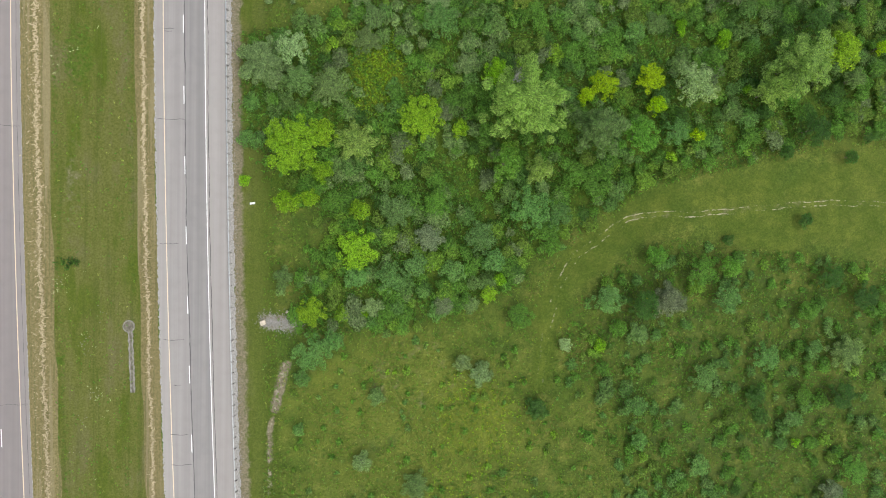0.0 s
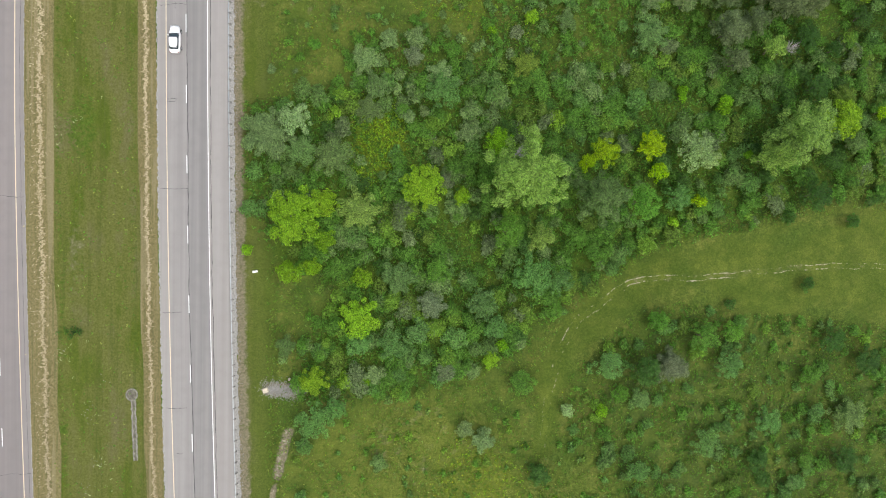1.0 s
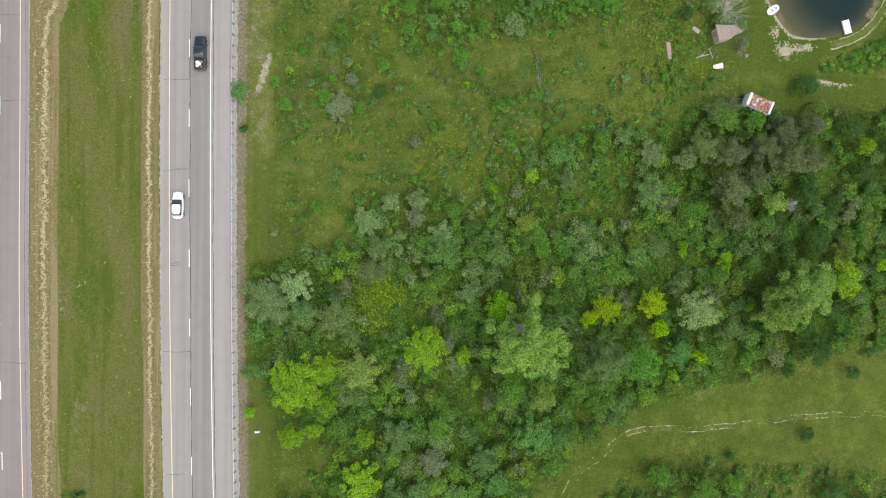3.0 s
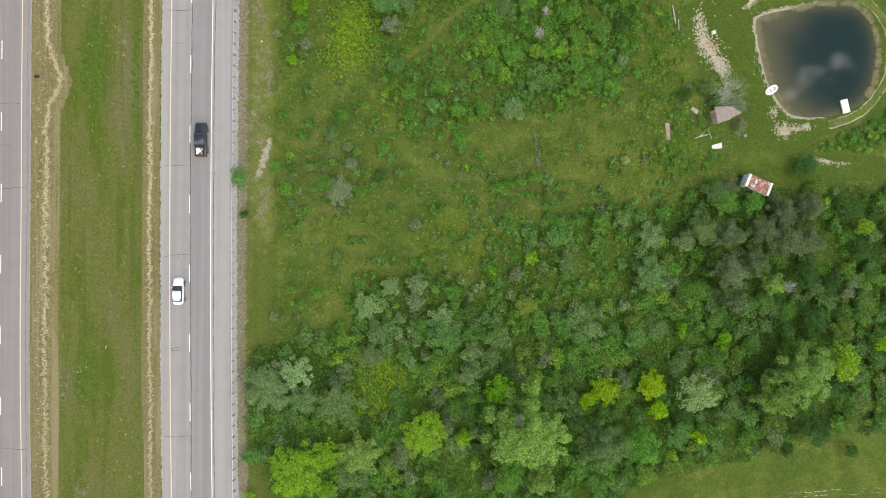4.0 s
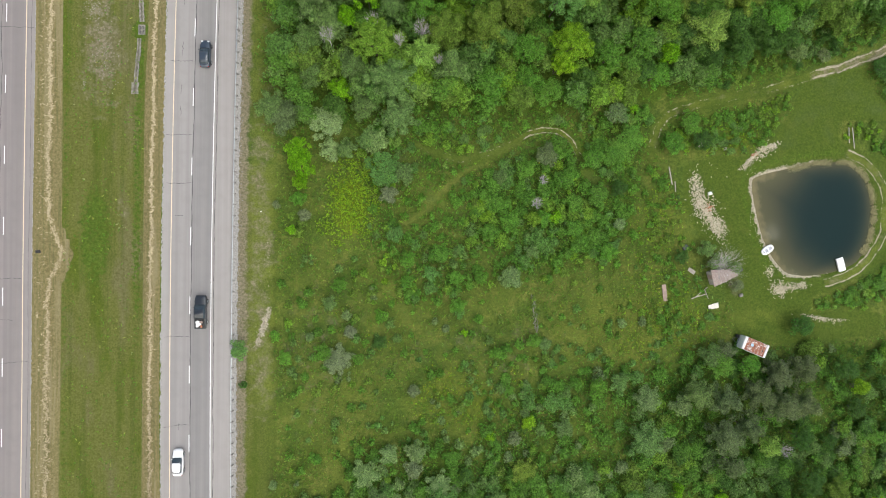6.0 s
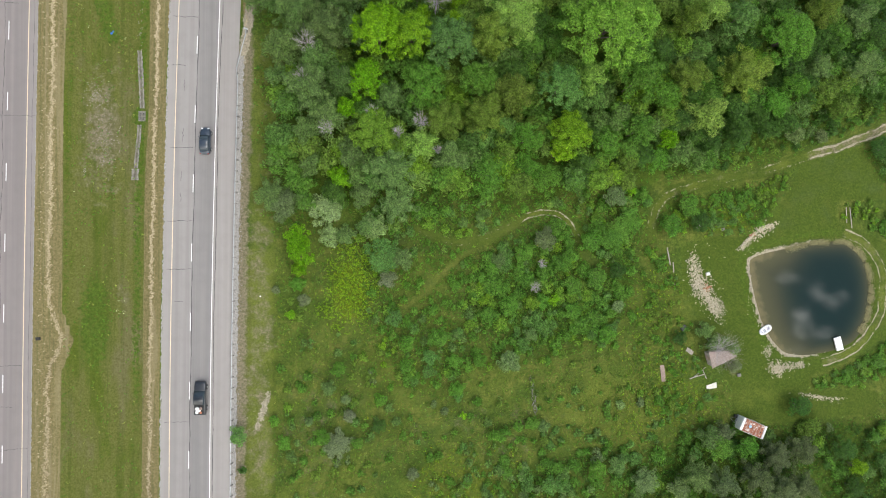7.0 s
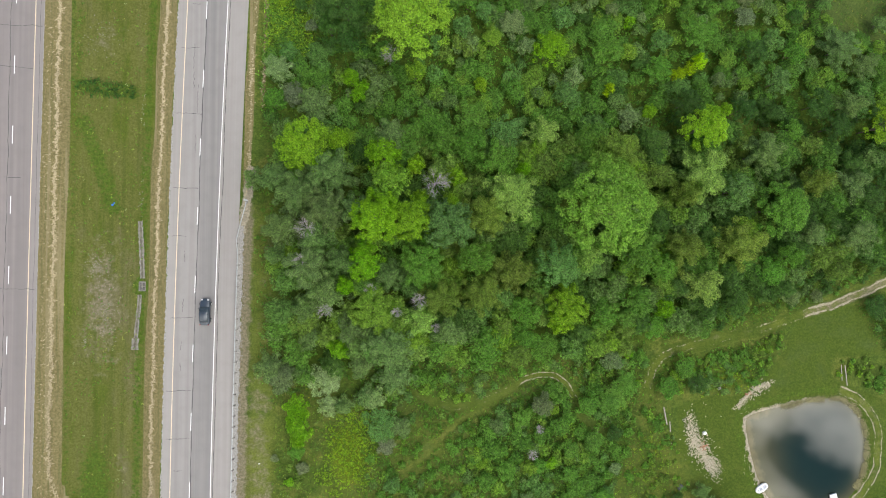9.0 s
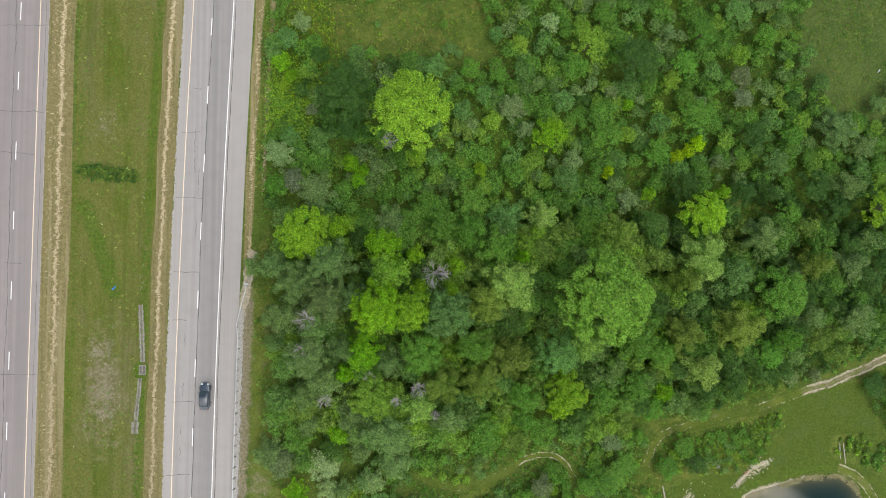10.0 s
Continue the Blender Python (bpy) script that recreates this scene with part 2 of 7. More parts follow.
WHITE_PAINT = plain("weathered_white_paint", (0.74, 0.74, 0.72), 0.5, vary=0.08)
STAINED_WHITE = plain("stained_white_board", (0.66, 0.63, 0.56), 0.7, vary=0.15)
PLASTIC = plain("white_plastic", (0.80, 0.81, 0.82), 0.4, vary=0.05)
GREY_PLASTIC = plain("grey_vinyl", (0.42, 0.45, 0.50), 0.5, vary=0.1)
DARK_GREY = plain("dark_grey_sheeting", (0.075, 0.078, 0.085), 0.7)
DARK = plain("dark_rubber_and_pit_shade", (0.02, 0.02, 0.02), 0.7)
BROWN_ROOF = plain("brown_roof_felt", (0.27, 0.215, 0.19), 0.9, vary=0.15)
OLD_BOARD = plain("weathered_board", (0.34, 0.31, 0.275), 0.9, vary=0.25)
PINK_BOARD = plain("faded_pink_board", (0.30, 0.225, 0.19), 0.9, vary=0.2)
BLUE = plain("blue_plastic", (0.02, 0.16, 0.62), 0.5, vary=0.1)
RED_BRICK = plain("red_rubble", (0.42, 0.17, 0.10), 0.9)
GLASS = plain("dark_car_glass", (0.035, 0.05, 0.06), 0.08, vary=0.1)
HEADLAMP = plain("clear_lamp_glass", (0.65, 0.66, 0.68), 0.15, vary=0.05)
TAIL_LAMP = plain("red_lamp_glass", (0.35, 0.02, 0.02), 0.2, vary=0.1)


def car_paint(name, rgb):
    k = Mat(name, 0.28)
    k.colour(k.mix(k.ramp(k.noise(4.0), 0.4, 0.8), rgb, tuple(c * 0.85 + 0.01 for c in rgb)))
    k.b.inputs["Coat Weight"].default_value = 0.6
    return k.m


WHITE_CAR = car_paint("white_car_paint", (0.78, 0.78, 0.79))
BLUE_CAR = car_paint("dark_blue_car_paint", (0.028, 0.042, 0.060))
BLACK_CAR = car_paint("black_car_paint", (0.018, 0.022, 0.026))


def rusty_roof():
    k = Mat("rusty_white_sheet_roof", 0.75)
    rust = k.mix(k.ramp(k.noise(3.0, 5.0, 0.7), 0.35, 0.7), (0.16, 0.045, 0.020), (0.36, 0.15, 0.085))
    k.colour(k.mix(k.ramp(k.noise(1.6, 5.0, 0.75), 0.53, 0.63), rust, (0.62, 0.58, 0.54)))
    return k.m


RUST = rusty_roof()


def water_material():
    k = Mat("pond_water", 0.04)
    shallow = k.attr("shallow").outputs["Fac"]
    murk = k.mix(k.ramp(shallow, 0.0, 1.05), (0.006, 0.019, 0.017), (0.074, 0.073, 0.036))
    murk = k.mix(k.ramp(k.math("ADD", shallow, k.math("MULTIPLY", k.noise(0.9, 4.0), 0.3)), 1.0, 1.2), murk, (0.14, 0.125, 0.062))
    k.colour(murk)
    k.b.inputs["IOR"].default_value = 1.33
    k.bump(k.noise(1.5, 2.0), 0.02, 0.02)
    return k.m


WATER = water_material()
REED = plain("dry_algae_and_reed", (0.225, 0.212, 0.100), 0.95, vary=0.3, scale=2.0)

# ---- helpers for meshes ----


def part(name, bm, material, parent, label=""):
    """Links a bmesh as one mesh object under a thing or a part."""
    me = bpy.data.meshes.new(name)
    bm.to_mesh(me)
    bm.free()
    me.materials.append(material)
    ob = new(name, me)
    ob.parent = parent
    return tagged(ob, label)


def thing(name, m, label, category, group="", kind=""):
    ob = new(name)
    ob.empty_display_size = 0.3
    ob.matrix_world = m
    return tagged(ob, label, category, group, kind)


def box(sx, sy, sz, at=(0, 0, 0), bevel=0.0, bm=None, turn=0.0):
    """A box that stands on at, bevelled; several may be joined into one bmesh."""
    bm = bm or bmesh.new()
    made = bmesh.ops.create_cube(bm, size=1.0, matrix=pose(at[0], at[1], at[2] + sz / 2, 0, 0, turn) @ Matrix.Diagonal((sx, sy, sz, 1)))
    if bevel:
        edges = list({e for v in made["verts"] for e in v.link_edges})
        bmesh.ops.bevel(bm, geom=edges, offset=bevel, segments=2, affect="EDGES", profile=0.5)
    return bm


def tube(points, radii, sides=6, bm=None):
    """A tapered round bar along points."""
    bm = bm or bmesh.new()
    rings = []
    for i, (p, r) in enumerate(zip(points, radii)):
        p = Vector(p)
        way = Vector(points[min(i + 1, len(points) - 1)]) - Vector(points[max(i - 1, 0)])
        q = way.to_track_quat("Z", "Y")
        rings.append([bm.verts.new(p + q @ Vector((r * math.cos(2 * math.pi * k / sides), r * math.sin(2 * math.pi * k / sides), 0))) for k in range(sides)])
    for a, b in zip(rings, rings[1:]):
        for k in range(sides):
            bm.faces.new((a[k], a[(k + 1) % sides], b[(k + 1) % sides], b[k]))
    bm.faces.new(list(reversed(rings[0])))
    bm.faces.new(rings[-1])
    return bm


def quads_mesh(name, quads, material, tints=None):
    """A mesh of loose faces, an array n x corners x 3; tints: n x 3."""
    n, k = quads.shape[:2]
    me = bpy.data.meshes.new(name)
    me.vertices.add(k * n)
    me.vertices.foreach_set("co", quads.reshape(-1).astype(np.float32))
    me.loops.add(k * n)
    me.loops.foreach_set("vertex_index", np.arange(k * n, dtype=np.int32))
    me.polygons.add(n)
    me.polygons.foreach_set("loop_start", np.arange(0, k * n, k, dtype=np.int32))
    if tints is not None:
        at = me.attributes.new("tint", "FLOAT_COLOR", "POINT")
        at.data.foreach_set("color", np.repeat(np.c_[tints, np.ones(n)], k, axis=0).reshape(-1).astype(np.float32))
    me.materials.append(material)
    me.update(calc_edges=True)
    return me


# ---- the lie of the land ----
ROAD_BOW, ROAD_MIDDLE, ROAD_X = 1.75e-4, 68.0, -38.8
TWIN = -31.48                   # the other carriageway's lane line, across from this one's
POND = [(63.2, 96.4), (66.0, 97.4), (73.0, 99.0), (76.6, 99.8), (82.2, 100.0), (85.5, 98.1), (87.4, 94.0), (87.8, 89.8), (87.2, 85.8), (86.0, 82.8),
        (84.2, 80.5), (80.0, 78.8), (74.3, 78.0), (70.3, 78.5), (67.8, 81.0), (65.6, 84.8), (64.4, 88.9), (63.3, 93.6)]
WATER_Z = -0.30


def road_x(y):
    return ROAD_X + ROAD_BOW * (y - ROAD_MIDDLE) ** 2


def smooth(a, lo, hi):
    """An even step from nought at lo to one at hi."""
    s = np.clip((a - lo) / (hi - lo), 0, 1)
    return s * s * (3 - 2 * s)


def twin_away(y):
    """How far the far carriageway and its verge bear away to the west."""
    y = np.clip(y, -120, 260)
    return 1.4e-4 * np.maximum(0.0, y - 90) ** 2 + 0.32 * smooth(y, 65, 25)


def uneven(x, y, reach):
    """A gentle to and fro that breaks up straight outlines."""
    return reach * (np.sin(0.31 * x + 1.7 * np.sin(0.23 * y)) + np.sin(0.27 * y + 1.9 * np.sin(0.19 * x + 1)) + 0.6 * np.sin(0.8 * x - 0.7 * y))


def rounded(corners, times=3):
    """A closed outline with its corners cut round and round."""
    p = np.array(corners, float)
    for _ in range(times):
        q = np.roll(p, -1, axis=0)
        p = np.stack([0.84 * p + 0.16 * q, 0.16 * p + 0.84 * q], axis=1).reshape(-1, 2)
    return p


def to_line(x, y, line, closed=False):
    """Distance of points to a line of points."""
    line = np.array(line, float)
    best = np.full(np.shape(x), 1e9)
    for a, b in zip(line, np.roll(line, -1, axis=0) if closed else line[1:]):
        d = b - a
        s = np.clip(((x - a[0]) * d[0] + (y - a[1]) * d[1]) / (d @ d), 0, 1)
        best = np.minimum(best, np.hypot(x - a[0] - s * d[0], y - a[1] - s * d[1]))
    return best


def inside(x, y, corners):
    hit = np.zeros(np.shape(x), bool)
    for (ax, ay), (bx, by) in zip(corners, list(corners[1:]) + [corners[0]]):
        if ay != by:
            hit ^= ((ay > y) != (by > y)) & (x < (bx - ax) * (y - ay) / (by - ay) + ax)
    return hit


def signed(x, y, corners):
    """Distance to an outline, positive inside."""
    d = to_line(x, y, corners, True)
    return np.where(inside(x, y, corners), d, -d)


SHORE = [tuple(p) for p in rounded(POND, 2)]


def land(x, y):
    """Height of the ground."""
    x, y = np.asarray(x, float), np.asarray(y, float)
    u = x - road_x(np.clip(y, -120, 260))
    z = -0.75 * smooth(u, -5.6, -9.5) * smooth(u, -25.5, -20.0)
    z = z - 0.45 * smooth(u, 8.6, 13.0) - 0.6 * smooth(u, -41.0, -46.0)
    rough = 0.28 * np.sin(x * 0.09 + 1.3) * np.sin(y * 0.075 + 0.4) + 0.12 * np.sin(x * 0.31 + y * 0.2) * np.sin(y * 0.27 - x * 0.11 + 2)
    z = z + rough * smooth(u, 12, 20)
    z = z - 1.9 * np.exp(-((y - 11) / 15.0) ** 2) * smooth(x, -20, -6) * smooth(x, 56, 38)      # a shallow valley
    near = (x > 55) & (x < 97) & (y > 70) & (y < 110)
    if np.any(near):
        d = np.full(np.shape(x), -99.0)
        d[near] = signed(x[near], y[near], SHORE)
        z = np.where(d > -9, z * smooth(d, -2.0, -9.0) + (1 - smooth(d, -2.0, -9.0)) * (-0.16), z)
        z = np.where(d > -0.8, z - 1.3 * smooth(d, -0.8, 3.5), z)
    return z


def ground_z(x, y):
    return float(land(np.array([x]), np.array([y]))[0])


def axis(lo, hi, step, far):
    """Even steps between lo and hi, then ever wider ones out to far."""
    mid = np.arange(lo, hi + step / 2, step)
    grow, out = [], step
    while not grow or grow[-1] < far:
        out *= 1.35
        grow.append((grow[-1] if grow else 0) + out)
    return np.concatenate([lo - np.array(grow[::-1]), mid, hi + np.array(grow)])


def cover_maps(x, y):
    """What grows or lies at each place: straw, dirt, mown, pale; weeds, lush, brown, dull."""
    u = x - road_x(np.clip(y, -120, 260))
    far_u = u + twin_away(y)
    bend = 1.8 * np.exp(-((y - 80.6) / 3.9) ** 2)
    straw = np.maximum.reduce([
        smooth(u, -8.65, -8.25) * smooth(u, -4.9, -5.3), smooth(far_u, -27.3, -26.9) * smooth(far_u - bend, -22.0, -22.4),
        smooth(u, 7.0, 7.4) * smooth(u, 9.2, 8.6) * smooth(y, 134, 140) * 0.70, 0.62 * smooth(np.abs(u - 10.3), 0.8, 0.3) * smooth(y, 146, 156),
    ])
    brown = np.maximum.reduce([
        0.30 * smooth(np.hypot(x + 17.5, (y - 62.0) / 2.2), 10.0, 3.0), 0.26 * smooth(np.hypot((x - 14.0) / 2.4, (y - 64.0)), 9.0, 3.0), 0.24 * smooth(np.hypot((x - 2.0) / 1.6, (y + 26.0)), 12.0, 4.0),
        1.05 * smooth(u, 7.5, 7.9) * smooth(u, 10.4, 8.7) * smooth(y, 138, 132),
        0.54 * smooth(np.abs(u - 11.6 + uneven(x, y, 0.4)), 4.4, 0.0) * smooth(y, 40, 60) * smooth(y, 116, 98), 0.26 * smooth(np.abs(u - 12.0 + uneven(x, y, 0.5)), 3.4, 0.4) * smooth(y, 100, 108) * smooth(y, 140, 130),
        1.2 * smooth(to_line(x, y, [(-21.0, -23.4), (-22.9, -31.0)]), 1.2, 0.5), 1.0 * smooth(to_line(x, y, [(-23.3, -33.0), (-23.8, -35.3), (-23.7, -40.5)]), 0.8, 0.2),
        0.68 * smooth(np.hypot((x + 54.6) / 1.0, (y - 116.0) / 2.9), 7.2, 0.5), 0.22 * smooth(np.hypot((x + 3.0) / 2.0, (y - 181.0)), 6.5, 1.0), 0.55 * smooth(far_u, -24.9, -25.5) * smooth(far_u, -27.4, -26.8),
        0.40 * smooth(np.hypot((x + 57.3) / 0.9, (y - 8) / 4.6), 3.6, 0.5), 0.30 * smooth(np.hypot((x + 50.5), (y - 88) / 3.0), 3.0, 0.5),
        0.36 * smooth(np.hypot((x + 54.5) / 1.2, (y - 163) / 1.2), 5.0, 0.5),
        0.45 * smooth(np.hypot((x - 60.5), (y - 76.0)), 2.8, 1.0), 0.9 * smooth(to_line(x, y, [(-24.4, -15.6), (-19.8, -16.2)]), 1.7, 0.9),
        0.20 * smooth(to_line(x, y, TRAIL_WOOD), 1.5, 0.4) + 0.45 * smooth(to_line(x, y, TRAIL_WOOD), 1.5, 0.5) * smooth(x, 72, 77), 0.08 * smooth(to_line(x, y, TRAIL_LOOP), 1.5, 0.4),
        0.26 * smooth(to_line(x, y, TRAIL_FIELD), 1.4, 0.3), 0.30 * smooth(to_line(x, y, POND_TRACK), 1.4, 0.4),
    ])
    shore = signed(x, y, SHORE)
    dirt = np.maximum.reduce([
        0.95 * smooth(shore, -0.75, -0.35) * smooth(x, 82, 72),
        0.55 * smooth(to_line(x, y, [(52.6, 95.5), (53.6, 91.0), (57.2, 87.2)]), 2.8, 0.4),
        0.50 * smooth(to_line(x, y, [(61.8, 97.8), (63.8, 100.3), (67.6, 102.4)]), 1.3, 0.3),
        0.42 * smooth(to_line(x, y, [(67.5, 75.8), (73.8, 76.2)]), 1.7, 0.4),
        0.46 * smooth(to_line(x, y, [(73.6, 70.8), (77.2, 69.8), (81.7, 69.1)]), 1.0, 0.2),
        0.74 * smooth(to_line(x, y, [(-25.4, 71.4), (-26.2, 68.6), (-27.4, 65.2)]) + uneven(x, y, 0.14), 1.1, 0.2), 0.30 * smooth(to_line(x, y, [(-26.3, 84), (-25.4, 77), (-25.6, 72.0), (-28.6, 66.5), (-29.0, 60)]), 2.0, 0.2),
        0.50 * smooth(to_line(x, y, [(-21.0, -23.4), (-22.9, -31.0)]), 1.15, 0.4),
        0.46 * smooth(to_line(x, y, [(-23.3, -33.0), (-23.8, -35.3), (-23.7, -40.5)]), 0.7, 0.2), 0.5 * smooth(to_line(x, y, [(-23.7, -40.5), (-23.9, -62.0)]), 0.7, 0.2),
        0.85 * smooth(to_line(x, y, [(-29.0, 141.0), (-29.9, 134.0), (-30.8, 130.0)]), 1.4, 0.5),
    ])
    mown = np.maximum.reduce([
        smooth(u, -22.9, -22.3) * smooth(u, -8.2, -8.6), (u < -44) * 1.0,
        smooth(signed(x, y, LAWN), -0.8, 0.8), smooth(signed(x, y, LAWN_NORTH), -0.8, 0.8),
        0.62 * smooth(signed(x, y, FIELD) + uneven(x, y, 1.4), -4, 4), 0.8 * smooth(to_line(x, y, TRAIL_FIELD_SOUTH), 3.0, 1.0),
        0.8 * smooth(to_line(x, y, TRAIL_WOOD), 1.9, 0.8), 0.65 * smooth(to_line(x, y, TRAIL_LOOP), 2.2, 0.6),
        0.8 * smooth(np.abs(u - 12.0), 3.6, 2.2) * smooth(y, 100, 90),
    ])
    lush = np.maximum.reduce([
        0.55 * smooth(np.abs(u + 9.6), 1.3, 0.5) * smooth(y, 50, 80), 0.34 * smooth(np.abs(u + 9.6), 1.3, 0.5), 0.40 * smooth(np.abs(u + 21.6), 0.9, 0.4),
        0.6 * smooth(to_line(x, y, [(-60.0, 155.4), (-55.0, 154.8), (-50.0, 154.4)]), 2.0, 0.9),
        0.8 * smooth(np.hypot(x + 48.0, y - 120.1), 2.2, 1.0),
        0.45 * smooth(to_line(x, y, [(-60.5, -6.1), (-57.0, -5.4)]), 1.3, 0.4), 0.8 * smooth(np.hypot((x + 59.5) / 1.4, y + 22.5), 1.2, 0.3),
        0.62 * smooth(np.hypot((x + 55.5) / 1.0, (y - 84.0) / 3.4), 4.2, 1.5), 0.60 * smooth(to_line(x, y, [(-58.1, 148.7), (-55.9, 143.2), (-53.0, 134.0)]), 2.6, 0.8),
        0.55 * smooth(np.hypot((x + 56.5) / 1.0, (y - 30.0) / 2.2), 4.2, 1.5),
        0.45 * smooth(x, 66, 75) * smooth(y, 162, 169), 0.5 * smooth(np.abs(shore + 1.6), 1.3, 0.4),
        *(0.88 * smooth(signed(x, y, area) + uneven(x, y, 1.0), -2, 4) for area in (R1, R3_EAST, R4_EAST, NORTH_SCRUB, WOOD)), 0.50 * smooth(signed(x, y, R3_WEST) + uneven(x, y, 1.5), -3, 5), 0.62 * smooth(signed(x, y, R9), -1, 1), 0.55 * smooth(signed(x, y, R7), -1, 1), 0.60 * smooth(signed(x, y, R10), -1.5, 1.5), 0.7 * smooth(signed(x, y, R11), -1, 2),
        0.30 * smooth(signed(x, y, R2) + uneven(x, y, 2.0), -4, 6),
    ])
    weeds = np.maximum.reduce([
        0.95 * smooth(np.hypot((x + 11.2) / 1.0, (y - 90.0) / 1.7), 5.0, 1.6),
        0.50 * smooth(np.hypot((x - 8.0) / 1.6, (y - 55.0)), 9.0, 3.0),
        0.72 * smooth(np.hypot((x + 5.5) / 1.1, (y - 28.5) / 1.5), 7.0, 3.0),
        0.50 * smooth(np.hypot((x - 12.0) / 1.0, (y + 33.0) / 1.0), 14.0, 4.0),
        0.55 * smooth(np.hypot((x + 19.0) / 1.0, (y - 181.0) / 1.6), 7.0, 3.0), 0.50 * smooth(np.hypot((x + 21.8), (y - 167.4) / 1.6), 5.0, 2.0),
        0.55 * smooth(np.hypot((x - 60.2) / 1.4, (y - 103.3) / 1.0), 4.0, 1.5),
        0.42 * smooth(np.hypot((x - 50.0) / 1.3, (y - 70.0) / 1.2), 9.0, 3.0), 0.35 * smooth(np.hypot((x - 47.0) / 1.3, (y - 88.0) / 1.6), 7.0, 3.0),
    ])
    pale = np.maximum.reduce([
        0.75 * smooth(np.hypot((x - 2.0) / 1.3, (y + 34.0)), 26.0, 8.0), 0.50 * smooth(np.hypot((x + 14.0), (y - 52.0) / 1.5), 13.0, 4.0),
        0.62 * smooth(np.hypot((x - 38.0) / 1.9, (y - 68.0)), 13.0, 3.0), 0.40 * smooth(to_line(x, y, GRASS_LANE), 2.6, 0.3), 0.45 * smooth(np.hypot((x - 3.0) / 1.2, (y - 92.0)), 12.0, 3.0), 0.75 * smooth(np.abs(to_line(x, y, [(82.2, 204), (82.2, 191.7), (85.3, 183.9), (85.0, 178.1), (85.1, 167)]) - 0.8), 0.6, 0.1), 0.42 * smooth(signed(x, y, FIELD) + uneven(x, y, 1.5), -4, 6), 0.45 * smooth(np.hypot((x + 2.0), (y - 74.0) / 1.2), 12.0, 4.0),
        0.6 * smooth(np.abs(u - 12.0), 3.8, 1.2) * smooth(y, 44, 60) * smooth(y, 138, 130),
        0.22 * smooth(signed(x, y, LAWN_NORTH), 0, 4) * smooth(y, 101, 108), 0.40 * smooth(np.hypot((x - 64.0) / 1.6, (y - 70.0)), 6.0, 1.0),
    ])
    dull = np.maximum.reduce([
        0.40 * smooth(signed(x, y, LAWN_NORTH), -1, 2), 0.35 * smooth(signed(x, y, LAWN), 0, 2) * smooth(y, 98, 104),         0.75 * smooth(x, 66, 76) * smooth(y, 162, 169), 0.3 * smooth(np.abs(u - 12.0), 4.5, 2.0) * smooth(y, 86, 98) * smooth(y, 142, 130),         0.42 * smooth(signed(x, y, R2), -2, 8), 0.40 * smooth(np.hypot((x + 12.0), (y - 72.0) / 1.6), 9.0, 2.0), 0.34 * smooth(signed(x, y, R4), -2, 6), 0.30 * smooth(signed(x, y, R5), -2, 10),
        0.30 * smooth(signed(x, y, R3_EAST), -2, 6), 0.2 * smooth(signed(x, y, R1), -2, 6), 0.30 * smooth(np.hypot(x + 8.0, (y + 40.0)), 16.0, 6.0),
    ])
    return [straw, dirt, mown, pale], [weeds, lush, brown, dull]


def give_cover(me, cover, growth):
    for name, values in (("cover", cover), ("growth", growth)):
        at = me.attributes.new(name, "FLOAT_COLOR", "POINT")
        at.data.foreach_set("color", np.stack(values, axis=1).reshape(-1).astype(np.float32))
    me.materials.append(GROUND)


def sheet(name, x, y, z, nx, ny):
    """A smooth grid mesh of ny rows of nx points."""
    i = np.arange((nx - 1) * (ny - 1))
    a = (i // (nx - 1)) * nx + i % (nx - 1)
    faces = np.stack([a, a + 1, a + nx + 1, a + nx], axis=1)
    me = bpy.data.meshes.new(name)
    me.vertices.add(len(x))
    me.vertices.foreach_set("co", np.stack([x, y, z], axis=1).reshape(-1).astype(np.float32))
    me.loops.add(4 * len(faces))
    me.loops.foreach_set("vertex_index", faces.reshape(-1).astype(np.int32))
    me.polygons.add(len(faces))
    me.polygons.foreach_set("loop_start", np.arange(0, 4 * len(faces), 4, dtype=np.int32))
    me.polygons.foreach_set("use_smooth", np.ones(len(faces), bool))
    return me


def build_ground():
    xs, ys = axis(-76, 98, 0.62, 2500), axis(-62, 204, 0.62, 2500)
    X, Y = np.meshgrid(xs, ys)
    x, y = X.ravel(), Y.ravel()
    me = sheet("ground", x, y, land(x, y), len(xs), len(ys))
    give_cover(me, *cover_maps(x, y))
    me.update(calc_edges=True)
    tagged(new("ground", me), "grassy meadow and mown verge with trodden dirt trails", "ground", kind="structure")


TRAIL_FIELD = [(40.7, 3.2), (43.7, 4.5), (47.4, 4.7), (53.4, 4.6), (62.3, 5.6), (72.0, 6.7), (80.3, 7.3), (96, 7.2)]
TRAIL_FIELD_SOUTH = [(40.7, 3.2), (31.1, -3.5), (28.1, -8.2), (25.7, -17.5), (24.8, -26.9)]
TRAIL_WOOD = [(44.1, 101.8), (44.3, 103.4), (45.2, 105.9), (47.9, 108.6), (53.3, 110.0), (58.8, 111.3), (61.2, 112.2), (67.1, 113.2), (70.7, 114.6), (76.3, 116.5), (79.9, 117.5), (83.6, 118.9), (97.0, 124.5)]
TRAIL_LOOP = [(0.5, 101.5), (4.0, 99.4), (8.6, 98.5), (13.7, 99.9), (18.8, 102.2), (21.3, 104.3), (25.5, 104.7), (28.6, 103.1), (30.2, 100.6), (31.3, 96.8), (34.0, 94.4), (38.5, 93.3)]
